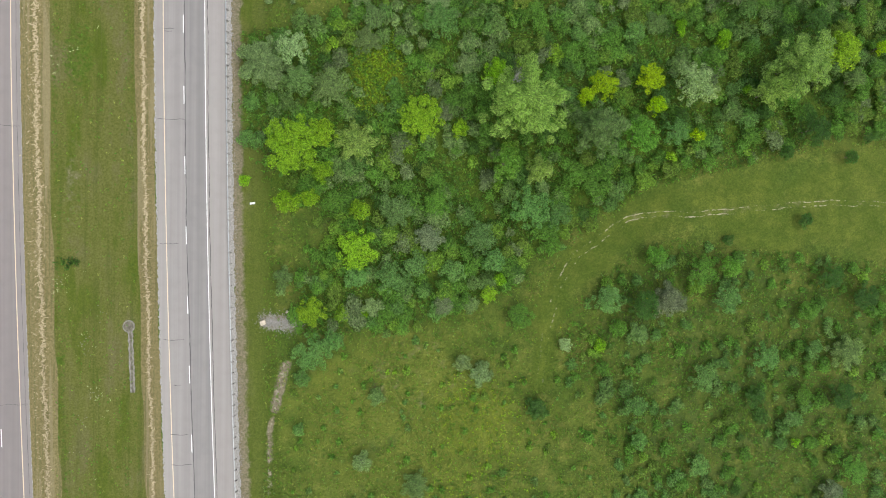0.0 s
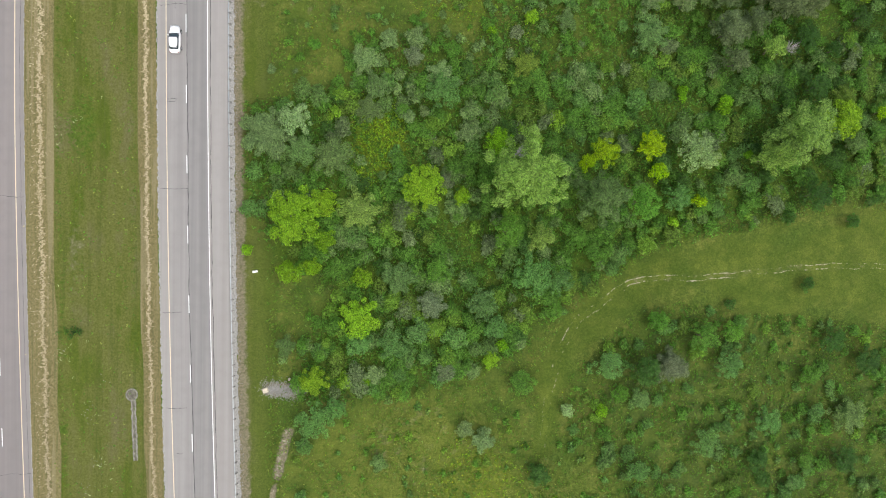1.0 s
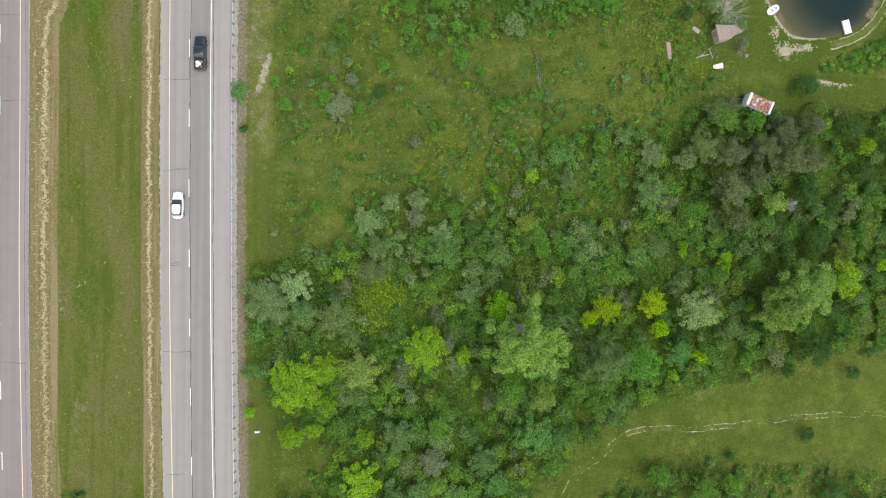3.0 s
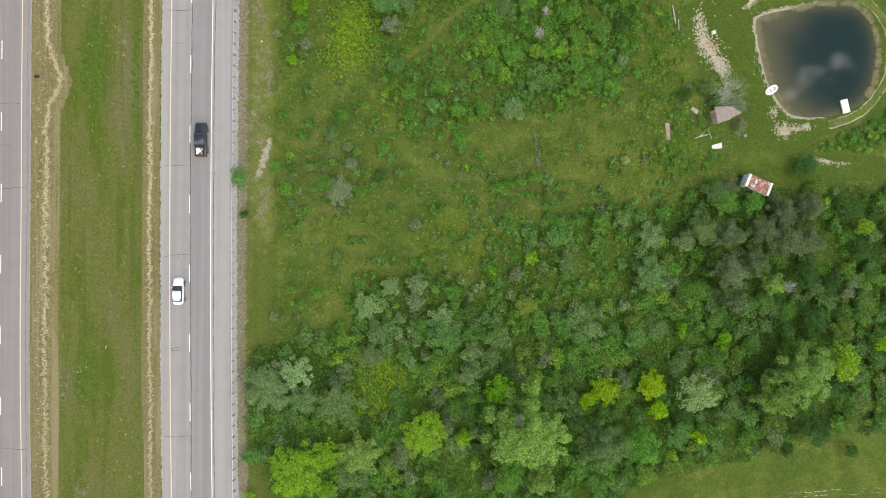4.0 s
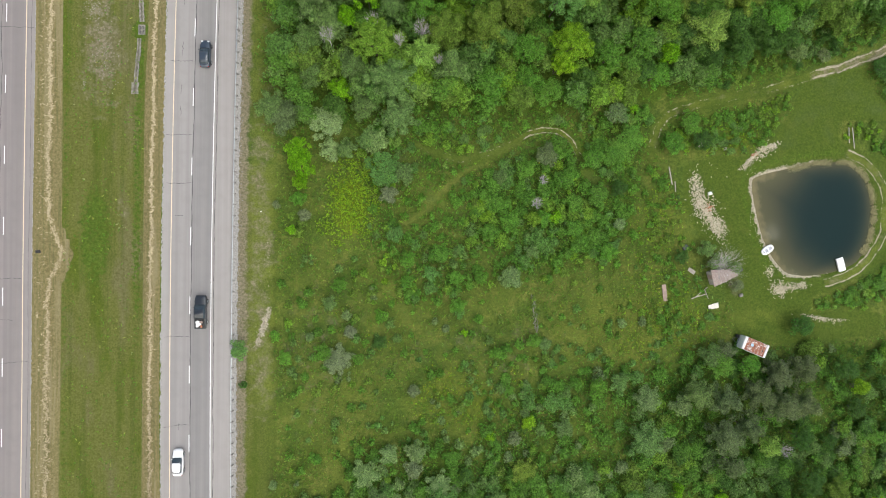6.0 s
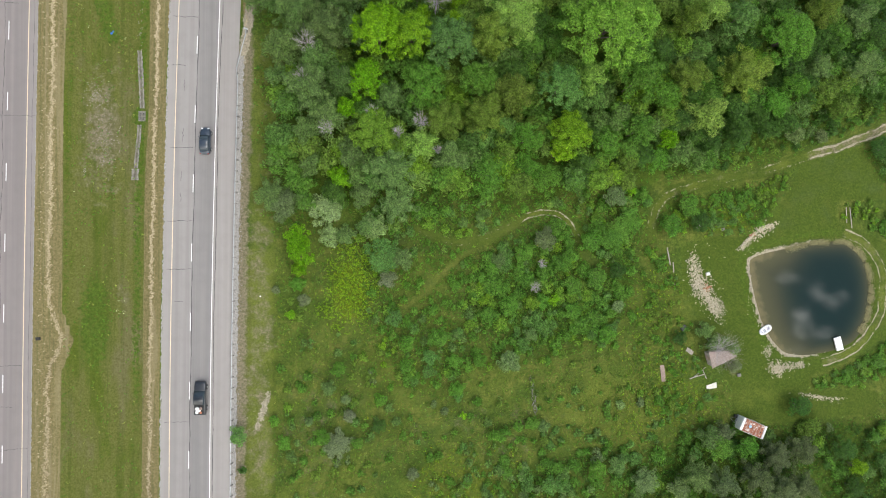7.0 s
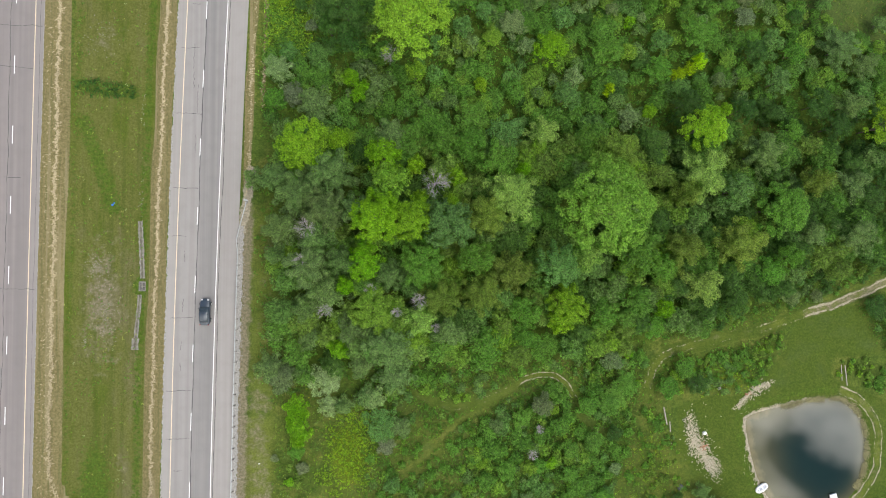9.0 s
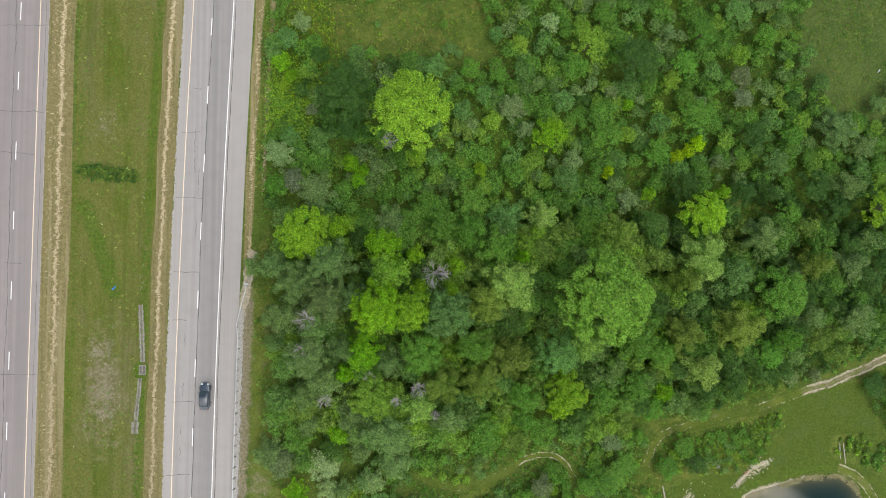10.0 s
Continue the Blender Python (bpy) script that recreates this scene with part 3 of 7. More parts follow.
GRASS_LANE = [(18.5, 101.8), (12.2, 98.2), (8.6, 95.9), (5.5, 93.3), (2.4, 89.4), (-1.8, 86.6)]
POND_TRACK = [(81.8, 101.6), (85.4, 100.0), (88.2, 97.7), (89.7, 94.4), (90.0, 91.2), (89.5, 86.0), (87.0, 81.7), (82.2, 77.9), (77.8, 76.9)]
LAWN = [(49.9, 98.2), (53.1, 99.3), (56.2, 100.4), (63.0, 100.5), (66.8, 103.0), (69.2, 107.1), (79.5, 107.0), (80.5, 103.5), (92.5, 99.0), (92.2, 82.5), (86.0, 79.0), (82.0, 76.8), (75.4, 74.2), (75.4, 71.4), (89.3, 71.3), (89.4, 67.1), (70.7, 65.2), (60.0, 66.6), (60.4, 71.3), (58.4, 75.5), (54.0, 84.2), (50.5, 89.8)]
LAWN_NORTH = [(73.9, 115.8), (85.2, 117.8), (88.1, 113.3), (91.0, 108.2), (80.2, 107.6), (80.0, 104.0), (66.9, 102.6), (71.9, 111.4)]
FIELD = [(45.7, 9.7), (60.8, 13.2), (75.0, 16.7), (97.4, 18.1), (97.3, -4.4), (64.5, -1.5), (50.3, 0.4), (41.7, -1.8), (30.3, -12.3), (25.2, -22.7), (23.0, -14.4), (29.0, -3.0)]
# stretches of scrub and wood
R1 = [(-29.2, 34.6), (-16.2, 37.1), (-2.4, 41.6), (28.1, 42.9), (96.4, 45.6), (96.3, 22.3), (71.6, 17.6), (59.7, 13.1), (44.6, 9.7), (39.4, 5.4), (26.9, -1.0), (21.8, -8.2), (11.6, -14.5), (-1.7, -15.6), (-15.7, -18.7), (-20.7, -8.6), (-11.9, 1.5), (-24.7, 8.2), (-28.7, 20.9)]
R2 = [(30.3, -12.3), (42.8, -1.8), (50.3, -0.6), (64.5, -1.5), (96.3, -5.4), (98.0, -58.0), (47.0, -58.0), (29.4, -22.7)]
R3_WEST = [(-10.9, 41.9), (-2.9, 47.9), (12.3, 48.0), (22.5, 58.4), (38.2, 61.0), (46.0, 61.5), (44.0, 40.0), (28.2, 38.5), (-10.8, 37.8)]
R3_FRINGE = [(-16, 38), (-13, 50), (2, 55), (14, 62), (32, 67), (44, 65), (46, 60), (22, 54), (4, 44)]
R3_EAST = [(45.0, 61.5), (54.3, 62.9), (59.7, 64.0), (96.5, 65.5), (96.5, 42.4), (45.0, 40.0)]
R4 = [(-8.6, 104.1), (46.0, 106.3), (39.8, 93.7), (37.9, 80.2), (20.2, 77.8), (-3.2, 71.2), (-8.3, 79.1)]
R5 = [(-24.2, 88.6), (-8.3, 79.1), (20.2, 77.8), (48.8, 72.2), (48.9, 64.9), (12.3, 49.0), (-24.7, 40.0), (-23.0, 73.8)]
R7 = [(45.2, 101.8), (45.6, 105.4), (48.6, 107.6), (56.8, 109.0), (66.3, 110.9), (72.6, 114.2), (66.4, 103.6), (61.2, 100.8), (54.5, 101.2)]
R10 = [(47.0, 111.2), (56.1, 112.4), (68.8, 114.9), (78.0, 118.9), (97.0, 126.6), (97.0, 131.0), (76.0, 123.0), (64.2, 120.4), (50.9, 118.0)]
R11 = [(85.4, 117.4), (90.4, 121.0), (97, 123.6), (97, 108), (90.2, 110.5)]
R9 = [(75.6, 73.3), (78.2, 74.6), (82.2, 75.9), (85.9, 77.8), (92.5, 82.0), (93.0, 76.0), (84.7, 73.0), (79.9, 71.7), (75.8, 72.0)]
R12 = [(44, 64), (57, 66), (57.5, 74), (52, 85), (49, 97), (44, 98), (41, 80)]
R8 = [(80.8, 107.0), (83.3, 107.6), (92.0, 106.3), (93.2, 100.0), (86.7, 102.6), (82.6, 103.4), (81.0, 104.4)]
SOUTH = [(-20, -20), (22, -16), (44, -55), (-20, -58)]
NORTH_SCRUB = [(-27.4, 186), (-22.5, 184), (-17.5, 177.5), (-9.9, 175.6), (3.9, 177.2), (11.4, 173.4), (16.5, 175.5), (13.6, 181.0), (12.0, 198), (73.2, 198), (74.0, 174.5), (78.0, 169.2), (97.0, 166.6), (97.0, 145), (60, 152), (20, 148), (-27.8, 148)]
WOOD = [(-27.0, 150), (20, 150), (60, 153), (97.0, 146), (97.2, 128.2), (74.3, 120.7), (44.5, 109.1), (13.7, 105.2), (-8.9, 105.4), (-25.8, 99.6), (-28.3, 125.7)]
R4_EAST = [(9.6, 92.7), (16.7, 99.0), (27.0, 103.5), (40.7, 104.1), (40.9, 93.8), (38.9, 81.3), (23.2, 79.9), (11.8, 82.6)]
R6 = [(-10, 99), (0, 102.5), (10, 101.5), (20, 105.5), (30, 105), (44, 104), (44, 109), (14, 107), (-9, 107)]
build_ground()

# ---- the road ----
ROAD_FROM, ROAD_TO = -420.0, 560.0
DASH_STEP = 12.12


def along(u, y):
    """A line beside the road; the far carriageway bears away a little towards the north."""
    return road_x(y) + u - (float(twin_away(y)) if u < -20 else 0.0)


def ribbon(u0, u1, y0, y1, z, step=4.0, thick=0.0, ragged=0.0, rng=None):
    """A strip that follows the road between two lines beside it."""
    bm = bmesh.new()
    n = max(1, int(round((y1 - y0) / step)))
    rows = []
    for k in range(n + 1):
        y = y0 + (y1 - y0) * k / n
        a = rng.uniform(-ragged, ragged) if rng else 0.0
        b = rng.uniform(-ragged, ragged) if rng else 0.0
        rows.append((bm.verts.new((along(u0 + a, y), y, z)), bm.verts.new((along(u1 + b, y), y, z))))
    for p, q in zip(rows, rows[1:]):
        bm.faces.new((p[0], p[1], q[1], q[0]))
    if thick:
        edge = bmesh.ops.extrude_face_region(bm, geom=bm.faces[:])
        bmesh.ops.translate(bm, vec=(0, 0, -thick), verts=[v for v in edge["geom"] if isinstance(v, bmesh.types.BMVert)])
        bmesh.ops.recalc_face_normals(bm, faces=bm.faces)
    return bm


def crack_line(points, width, rng):
    """A thin, wandering band of sealant on the asphalt."""
    bm = bmesh.new()
    rows = []
    for x, y in points:
        w = width * rng.uniform(0.5, 1.3) / 2
        rows.append((x, y, w))
    made = []
    for i, (x, y, w) in enumerate(rows):
        a, b = rows[max(i - 1, 0)], rows[min(i + 1, len(rows) - 1)]
        d = Vector((b[0] - a[0], b[1] - a[1])).normalized()
        made.append((bm.verts.new((x - d.y * w, y + d.x * w, 0.046)), bm.verts.new((x + d.y * w, y - d.x * w, 0.046))))
    for p, q in zip(made, made[1:]):
        bm.faces.new((p[0], p[1], q[1], q[0]))
    return bm


def build_road(name, label, centre, right_edge, left_edge, yellow_side, dash_at, cracks, joint):
    """A carriageway of two lanes; centre: its lane line beside the main one's."""
    rng = random.Random(name)
    road = thing(name, Matrix(), label, "road", kind="structure")
    s = yellow_side
    left_mat, right_mat, edge_mat = (PASSING_LANE, LANE, SHOULDER) if s < 0 else (OLD_LANE, OLD_LANE, OLD_SHOULDER)
    part("lane", ribbon(centre - 3.5, centre, ROAD_FROM, ROAD_TO, 0.036, thick=0.2), left_mat, road)
    part("lane", ribbon(centre, centre + 3.5, ROAD_FROM, ROAD_TO, 0.036, thick=0.2), right_mat, road)
    part("shoulder", ribbon(centre + left_edge, centre - 3.5, ROAD_FROM, ROAD_TO, 0.034, 4.0, 0.2), edge_mat, road, "pale asphalt shoulder")
    part("shoulder", ribbon(centre + 3.5, centre + right_edge, ROAD_FROM, ROAD_TO, 0.034, 4.0, 0.2), edge_mat, road, "pale asphalt shoulder")
    for side, mat in ((-1, WHITE_LINE), (1, WHITE_LINE)):
        mat, lab = (YELLOW_LINE, "faded yellow edge line") if side == s else (WHITE_LINE, "white edge line")
        part("edge_line", ribbon(centre + side * 3.46 - 0.065, centre + side * 3.46 + 0.065, ROAD_FROM, ROAD_TO, 0.044), mat, road, lab)
    dash_u = -0.13 if s < 0 else 0.22
    k0 = int((ROAD_FROM + 330 - dash_at) // DASH_STEP)
    for k in range(k0, k0 + 36):
        y = dash_at + DASH_STEP * k
        part("lane_dash", ribbon(centre + dash_u - 0.07, centre + dash_u + 0.07, y - 1.55, y + 1.55, 0.050, 3.1), WHITE_LINE, road)
    for u, w, sway in joint:
        y, points = -70.0, []
        wander = 0.0
        while y < 210:
            wander = 0.85 * wander + rng.uniform(-0.045, 0.045) * sway
            points.append((along(centre + u + wander, y), y))
            y += rng.uniform(0.5, 1.4)
        part("joint_crack", crack_line(points, w, rng), CRACK, road, "dark sealed joint")
    for y, u0, u1 in cracks:
        points, u, yy = [], u0, y
        while u < u1:
            points.append((along(centre + u, yy), yy))
            u += 0.35
            yy += rng.uniform(-0.10, 0.10)
        part("crack", crack_line(points, 0.075, rng), CRACK, road)
    return road


north_cracks = [(34.8, -3.4, -1.6), (19.4, -4.6, 0), (-2.1, -4.5, -1.2), (-18.7, -4.4, -0.8), (-26.7, -2.8, -1.4), (-35.3, -3.8, -0.4), (-40.7, -3.7, 0),
                (114.6, -4.2, 0), (93.4, -4.4, 0), (87.8, -2.9, -1.2), (50.8, -4.6, 0), (34.4, -3.4, -1.8), (170.2, -2.6, -0.9), (162.2, -4.2, -0.7),
                (150.7, -4.6, 0), (137.6, -4.4, 0), (129.0, -4.4, -1.8), (101.8, -4.5, 0), (66.5, -4.4, 0)]
south_cracks = [(18.1, -4.8, 5), (-30.3, -3, 5), (76.3, -3, 3.4), (69.5, -3, 2), (61.8, -3, 4.6), (179.9, -3, 5), (165.1, -3, 5), (157.9, -3, 3.4), (138.8, -1, 2), (119.7, -3, 5)]
build_road("road_north", "pale grey two-lane asphalt highway with patched cracks", 0.0, 7.05, -4.85, -1, 23.6, north_cracks, ((0.03, 0.14, 1), (3.92, 0.12, 1)))
build_road("road_south", "pale grey two-lane asphalt carriageway beyond the median", TWIN, 4.85, -7.0, 1, 73.4, south_cracks, ((-0.52, 0.10, 2.4), (4.35, 0.06, 1)))
# little bent cracks along the passing lane
rng = random.Random(5)
spalls = new("crack_patch")
tagged(spalls, "short dark lengthwise cracks in worn asphalt", "road crack", kind="structure")
for y, u, n in ((163, -1.9, 12), (158, -1.7, 8), (156, -0.9, 14), (126.5, -2.1, 6), (118.0, -2.1, 7), (106.8, -2.2, 5), (110.5, -2.2, 5), (51.5, -2.0, 4), (147, -1.0, 9)):
    points = [(along(u + rng.uniform(-0.10, 0.10), y - 0.4 * k), y - 0.4 * k) for k in range(n)]
    part("crack", crack_line(points, 0.06, rng), CRACK, spalls)

gravel = thing("gravel_strip", Matrix(), "pale loose gravel strip along the asphalt edge", "gravel strip", kind="structure")
part("strip", ribbon(6.9, 7.95, -130, 131, 0.016, 0.35, 0.05, 0.16, random.Random(1)), GRAVEL, gravel)
part("strip", ribbon(-5.08, -4.8, -130, 260, 0.016, 0.30, 0.05, 0.13, random.Random(2)), GRAVEL, gravel)
part("strip", ribbon(TWIN + 4.75, TWIN + 4.95, -130, 260, 0.016, 0.40, 0.05, 0.06, random.Random(3)), GRAVEL, gravel)


def build_guardrail():
    """A steel barrier on posts that flares out at its northern end."""
    rail = thing("guardrail", Matrix(), "galvanised steel crash barrier on dark posts", "guardrail")
    line = [(along(7.15, y), y) for y in np.arange(-96, 126.1, 2.0)] + [(-31.3, 128.6), (-30.6, 131.6), (-29.75, 134.9)]
    profile = [(0.05, 0.45), (-0.03, 0.50), (-0.05, 0.54), (0.03, 0.60), (-0.05, 0.66), (-0.03, 0.70), (0.05, 0.76)]
    bm = bmesh.new()
    rows = []
    for i, (x, y) in enumerate(line):
        a, b = line[max(i - 1, 0)], line[min(i + 1, len(line) - 1)]
        d = Vector((b[0] - a[0], b[1] - a[1])).normalized()
        rows.append([bm.verts.new((x + d.y * o, y - d.x * o, h)) for o, h in profile] + [bm.verts.new((x + d.y * (o + 0.02), y - d.x * (o + 0.02), h + 0.004)) for o, h in reversed(profile)])
    for p, q in zip(rows, rows[1:]):
        for k in range(len(p)):
            bm.faces.new((p[k], q[k], q[(k + 1) % len(p)], p[(k + 1) % len(p)]))
    bmesh.ops.recalc_face_normals(bm, faces=bm.faces)
    part("beam", bm, STEEL, rail, "corrugated galvanised beam")
    first = None
    for k in range(118):
        y = -95 + 1.905 * k
        if y > 131:
            break
        x = along(7.42, y) if y < 126 else -31.0 + 0.22 * (y - 128.6)
        if first is None:
            bm = box(0.16, 0.18, 0.72, (0, 0, 0.0), 0.02)
            box(0.16, 0.13, 0.36, (-0.16, 0, 0.40), 0, bm)
            first = part("post", bm, POST, rail)
            ob = first
        else:
            ob = new("post", first.data)
            ob.parent = rail
        ob.matrix_basis = pose(x, y, ground_z(x, y))
    bm = box(0.16, 1.0, 0.45, (-29.70, 135.2, 0.38), 0.04, turn=-14)
    box(0.75, 0.30, 0.10, (-29.70, 135.55, 0.74), 0.02, bm, turn=-14)
    part("end_terminal", bm, STEEL, rail, "square steel end terminal")
    part("post", box(0.2, 0.2, 0.95, (-29.6, 135.3, ground_z(-29.6, 135.3)), 0.02), POST, rail)


build_guardrail()


def wheel_mesh(bm, x, y, r, w):
    m = Matrix.Translation((x, y, r)) @ Matrix.Rotation(radians(90), 4, "Y")
    bmesh.ops.create_cone(bm, cap_ends=True, segments=20, radius1=r, radius2=r, depth=w, matrix=m)
    return bm


def loft(sections, bm=None):
    """A closed body through cross sections (y, half width low, half width high, bottom, top)."""
    bm = bm or bmesh.new()
    rows = []
    for y, wl, wh, lo, hi in sections:
        mid = lo + (hi - lo) * 0.55
        ring = [(-wl * 0.94, lo), (-wl, mid * 0.6 + lo * 0.4), (-wl, mid), (-wh, hi - 0.06), (-wh * 0.86, hi), (0, hi + 0.03), (wh * 0.86, hi), (wh, hi - 0.06), (wl, mid), (wl, mid * 0.6 + lo * 0.4), (wl * 0.94, lo)]
        rows.append([bm.verts.new((x, y, z)) for x, z in ring])
    for p, q in zip(rows, rows[1:]):
        for k in range(len(p)):
            bm.faces.new((p[k], p[(k + 1) % len(p)], q[(k + 1) % len(p)], q[k]))
    bm.faces.new(rows[0])
    bm.faces.new(rows[-1])
    bmesh.ops.recalc_face_normals(bm, faces=bm.faces)
    for f in bm.faces:
        f.smooth = True
    return bm


def build_car(kind, m, paint, label, category):
    """A car that faces +y: body, cabin glass, roof, wheels, lamps and mirrors."""
    car = thing(kind, m, label, category, "vehicles on the highway")
    truck = kind == "pickup_truck"
    h = 2.95 if truck else 2.32
    w = 1.0 if truck else 0.91
    if truck:
        body = [(-2.9, w * .95, w * .93, .45, 1.02), (-2.8, w, w * .97, .38, 1.08), (-1.0, w, w * .97, .32, 1.10), (0.9, w, w * .96, .32, 1.10), (2.4, w * .98, w * .90, .34, 1.05), (2.8, w * .92, w * .8, .4, .95), (2.92, w * .82, w * .66, .5, .8)]
        glass = [(-1.05, w * .93, w * .80, 1.06, 1.45), (-0.85, w * .93, w * .76, 1.06, 1.80), (0.55, w * .93, w * .76, 1.06, 1.80), (1.35, w * .92, w * .8, 1.04, 1.12)]
        roof = [(-0.90, w * .78, w * .72, 1.76, 1.84), (-0.2, w * .79, w * .74, 1.78, 1.88), (0.55, w * .78, w * .72, 1.76, 1.84)]
    else:
        body = [(-2.34, w * .60, w * .52, .45, .80), (-2.22, w * .82, w * .74, .36, .95), (-1.9, w * .94, w * .86, .30, .99), (-1.2, w, w * .93, .26, 1.0), (0.8, w, w * .93, .26, .98), (1.5, w * .97, w * .86, .27, .91), (1.95, w * .90, w * .76, .30, .82), (2.22, w * .74, w * .60, .36, .72), (2.36, w * .50, w * .40, .42, .62)]
        glass = [(-1.80, w * .74, w * .62, .95, 1.04), (-1.40, w * .87, w * .70, .95, 1.36), (0.05, w * .90, w * .75, .95, 1.42), (0.55, w * .90, w * .74, .94, 1.24), (0.98, w * .84, w * .66, .93, 1.0)]
        roof = [(-1.55, w * .62, w * .56, 1.24, 1.30), (-1.25, w * .72, w * .66, 1.34, 1.42), (-0.6, w * .78, w * .73, 1.37, 1.47), (-0.1, w * .78, w * .73, 1.37, 1.465), (0.14, w * .72, w * .66, 1.36, 1.44)]
    part("body", loft(body), paint, car)
    part("cabin_glass", loft(glass), GLASS, car, "dark windscreen and side glass")
    part("roof", loft(roof), paint, car)
    front, back = (1.85, -1.75) if truck else (1.42, -1.38)
    for y in (front, back):
        for x in (-w + 0.06, w - 0.06):
            r = 0.40 if truck else 0.33
            tyre = part("tyre", wheel_mesh(bmesh.new(), x, y, r, 0.24), DARK, car)
            part("rim", wheel_mesh(bmesh.new(), x, y, r, 0.26), STEEL, tyre).matrix_basis = pose(0, y * 0.42, r * 0.42) @ Matrix.Diagonal((1, 0.58, 0.58, 1))
    for x in (-1, 1):
        part("headlamp", box(0.36, 0.22, 0.16, (x * w * .58, h * .925, .66), 0.04), HEADLAMP, car)
        part("tail_lamp", box(0.26, 0.12, 0.18, (x * w * .72, -h * .97 if truck else -2.22, .74), 0.03), TAIL_LAMP, car)
        part("wing_mirror", box(0.20, 0.12, 0.14, (x * (w + .08), .85 if truck else .62, 1.05 if truck else .92), 0.03), paint, car)
    if truck:
        part("bed_liner", box(1.62, 1.62, 0.03, (0, -1.95, 1.115), 0.0), DARK, car, "black load bed")
        for k, (x, y, s, mat) in enumerate(((-.30, -1.75, .8, WHITE_PAINT), (.28, -1.7, .6, PINK_BOARD), (-.35, -2.3, .6, WHITE_PAINT), (.30, -2.4, .5, RED_BRICK), (0, -2.0, .65, WHITE_PAINT))):
            bm = bmesh.new()
            bmesh.ops.create_icosphere(bm, subdivisions=2, radius=s / 2, matrix=pose(x, y, 1.30, 0, 0, 40 * k) @ Matrix.Diagonal((1.0, 0.9, 0.5, 1)))
            for v in bm.verts:
                v.co += 0.06 * noise.noise_vector(v.co * 3)
            part("load_bag", bm, mat, car, "pale sack in the load bed")
    return car


def on_road(u, y):
    d = 2 * ROAD_BOW * (y - ROAD_MIDDLE)
    return pose(along(u, y), y, 0.044, 0, 0, -math.degrees(math.atan(d)))


build_car("pickup_truck", on_road(2.0, 71.0), BLACK_CAR, "black pickup truck with a loaded bed on the highway", "pickup truck")
build_car("white_car", on_road(-1.75, 44.8), WHITE_CAR, "clean white saloon car driving on the highway", "car")
build_car("dark_car", on_road(1.95, 115.8), BLUE_CAR, "dark blue saloon car driving on the highway", "car")

# ---- the median: hay, drain, stones ----


def swathe(name, u, y0, y1, label, rng, spread=0.28, bow=None, gaps=0.0, thin=1.0):
    """A row of cut hay left lying by the mower: wisps that lie across it, in a line that sways."""
    n = int((y1 - y0) * 30 * thin)
    y = rng.uniform(y0, y1, n)
    away = bow(y) if bow else 0.0
    clump = np.sin(y * 3.1 + 2.2 * np.sin(y * 0.9)) * np.sin(y * 1.27 + 1)
    sway = 0.13 * np.sin(y * 2.3 + 2.5 * np.sin(y * 0.55)) + 0.10 * np.sin(y * 0.31)
    side = rng.normal(0, 1, n)
    x = road_x(y) + u + away + sway + side * spread * (0.55 + 0.6 * (clump > 0.25) + 0.5 * (np.sin(y * 5.3) > 0.6))
    z = land(x, y) + rng.uniform(0.01, 0.12, n)
    turn, size, wide = rng.normal(0.15, 0.65, n), rng.uniform(0.12, 0.34, n), rng.uniform(0.03, 0.08, n)
    a = np.stack([np.cos(turn) * size, np.sin(turn) * size, rng.uniform(-0.03, 0.03, n)], axis=1)
    b = np.stack([-np.sin(turn) * wide, np.cos(turn) * wide, np.full(n, 0.03)], axis=1)
    c = np.stack([x, y, z], axis=1)
    keep = rng.uniform(0, 1, n) > gaps * (np.sin(y * 0.35) > 0.3)
    quads = np.stack([c - a, c - b, c + a, c + b], axis=1)[keep]
    tagged(new(name, quads_mesh(name, quads, HAY)), label, "hay", kind="stuff")


hay_rng = np.random.default_rng(3)
swathe("hay_row", -6.95, -62, 205, "row of dry cut hay along the verge", hay_rng, 0.19)
swathe("hay_row", -24.05, -62, 205, "row of dry cut hay along the far verge", hay_rng, 0.22, lambda y: 2.0 * np.exp(-((y - 80.8) / 3.9) ** 2) - twin_away(y))
swathe("hay_row", -25.3, -62, 205, "thin scattered wisps of cut hay on the verge", hay_rng, 0.45, lambda y: 0.6 * np.exp(-((y - 80.8) / 3.9) ** 2) - twin_away(y), thin=0.07)
swathe("hay_row", 8.3, 136, 205, "row of dry cut hay along the verge", hay_rng, 0.22, gaps=0.8, thin=0.35)
swathe("hay_row", 10.3, 152, 205, "row of dry cut hay along the verge", hay_rng, 0.22, gaps=0.8, thin=0.3)


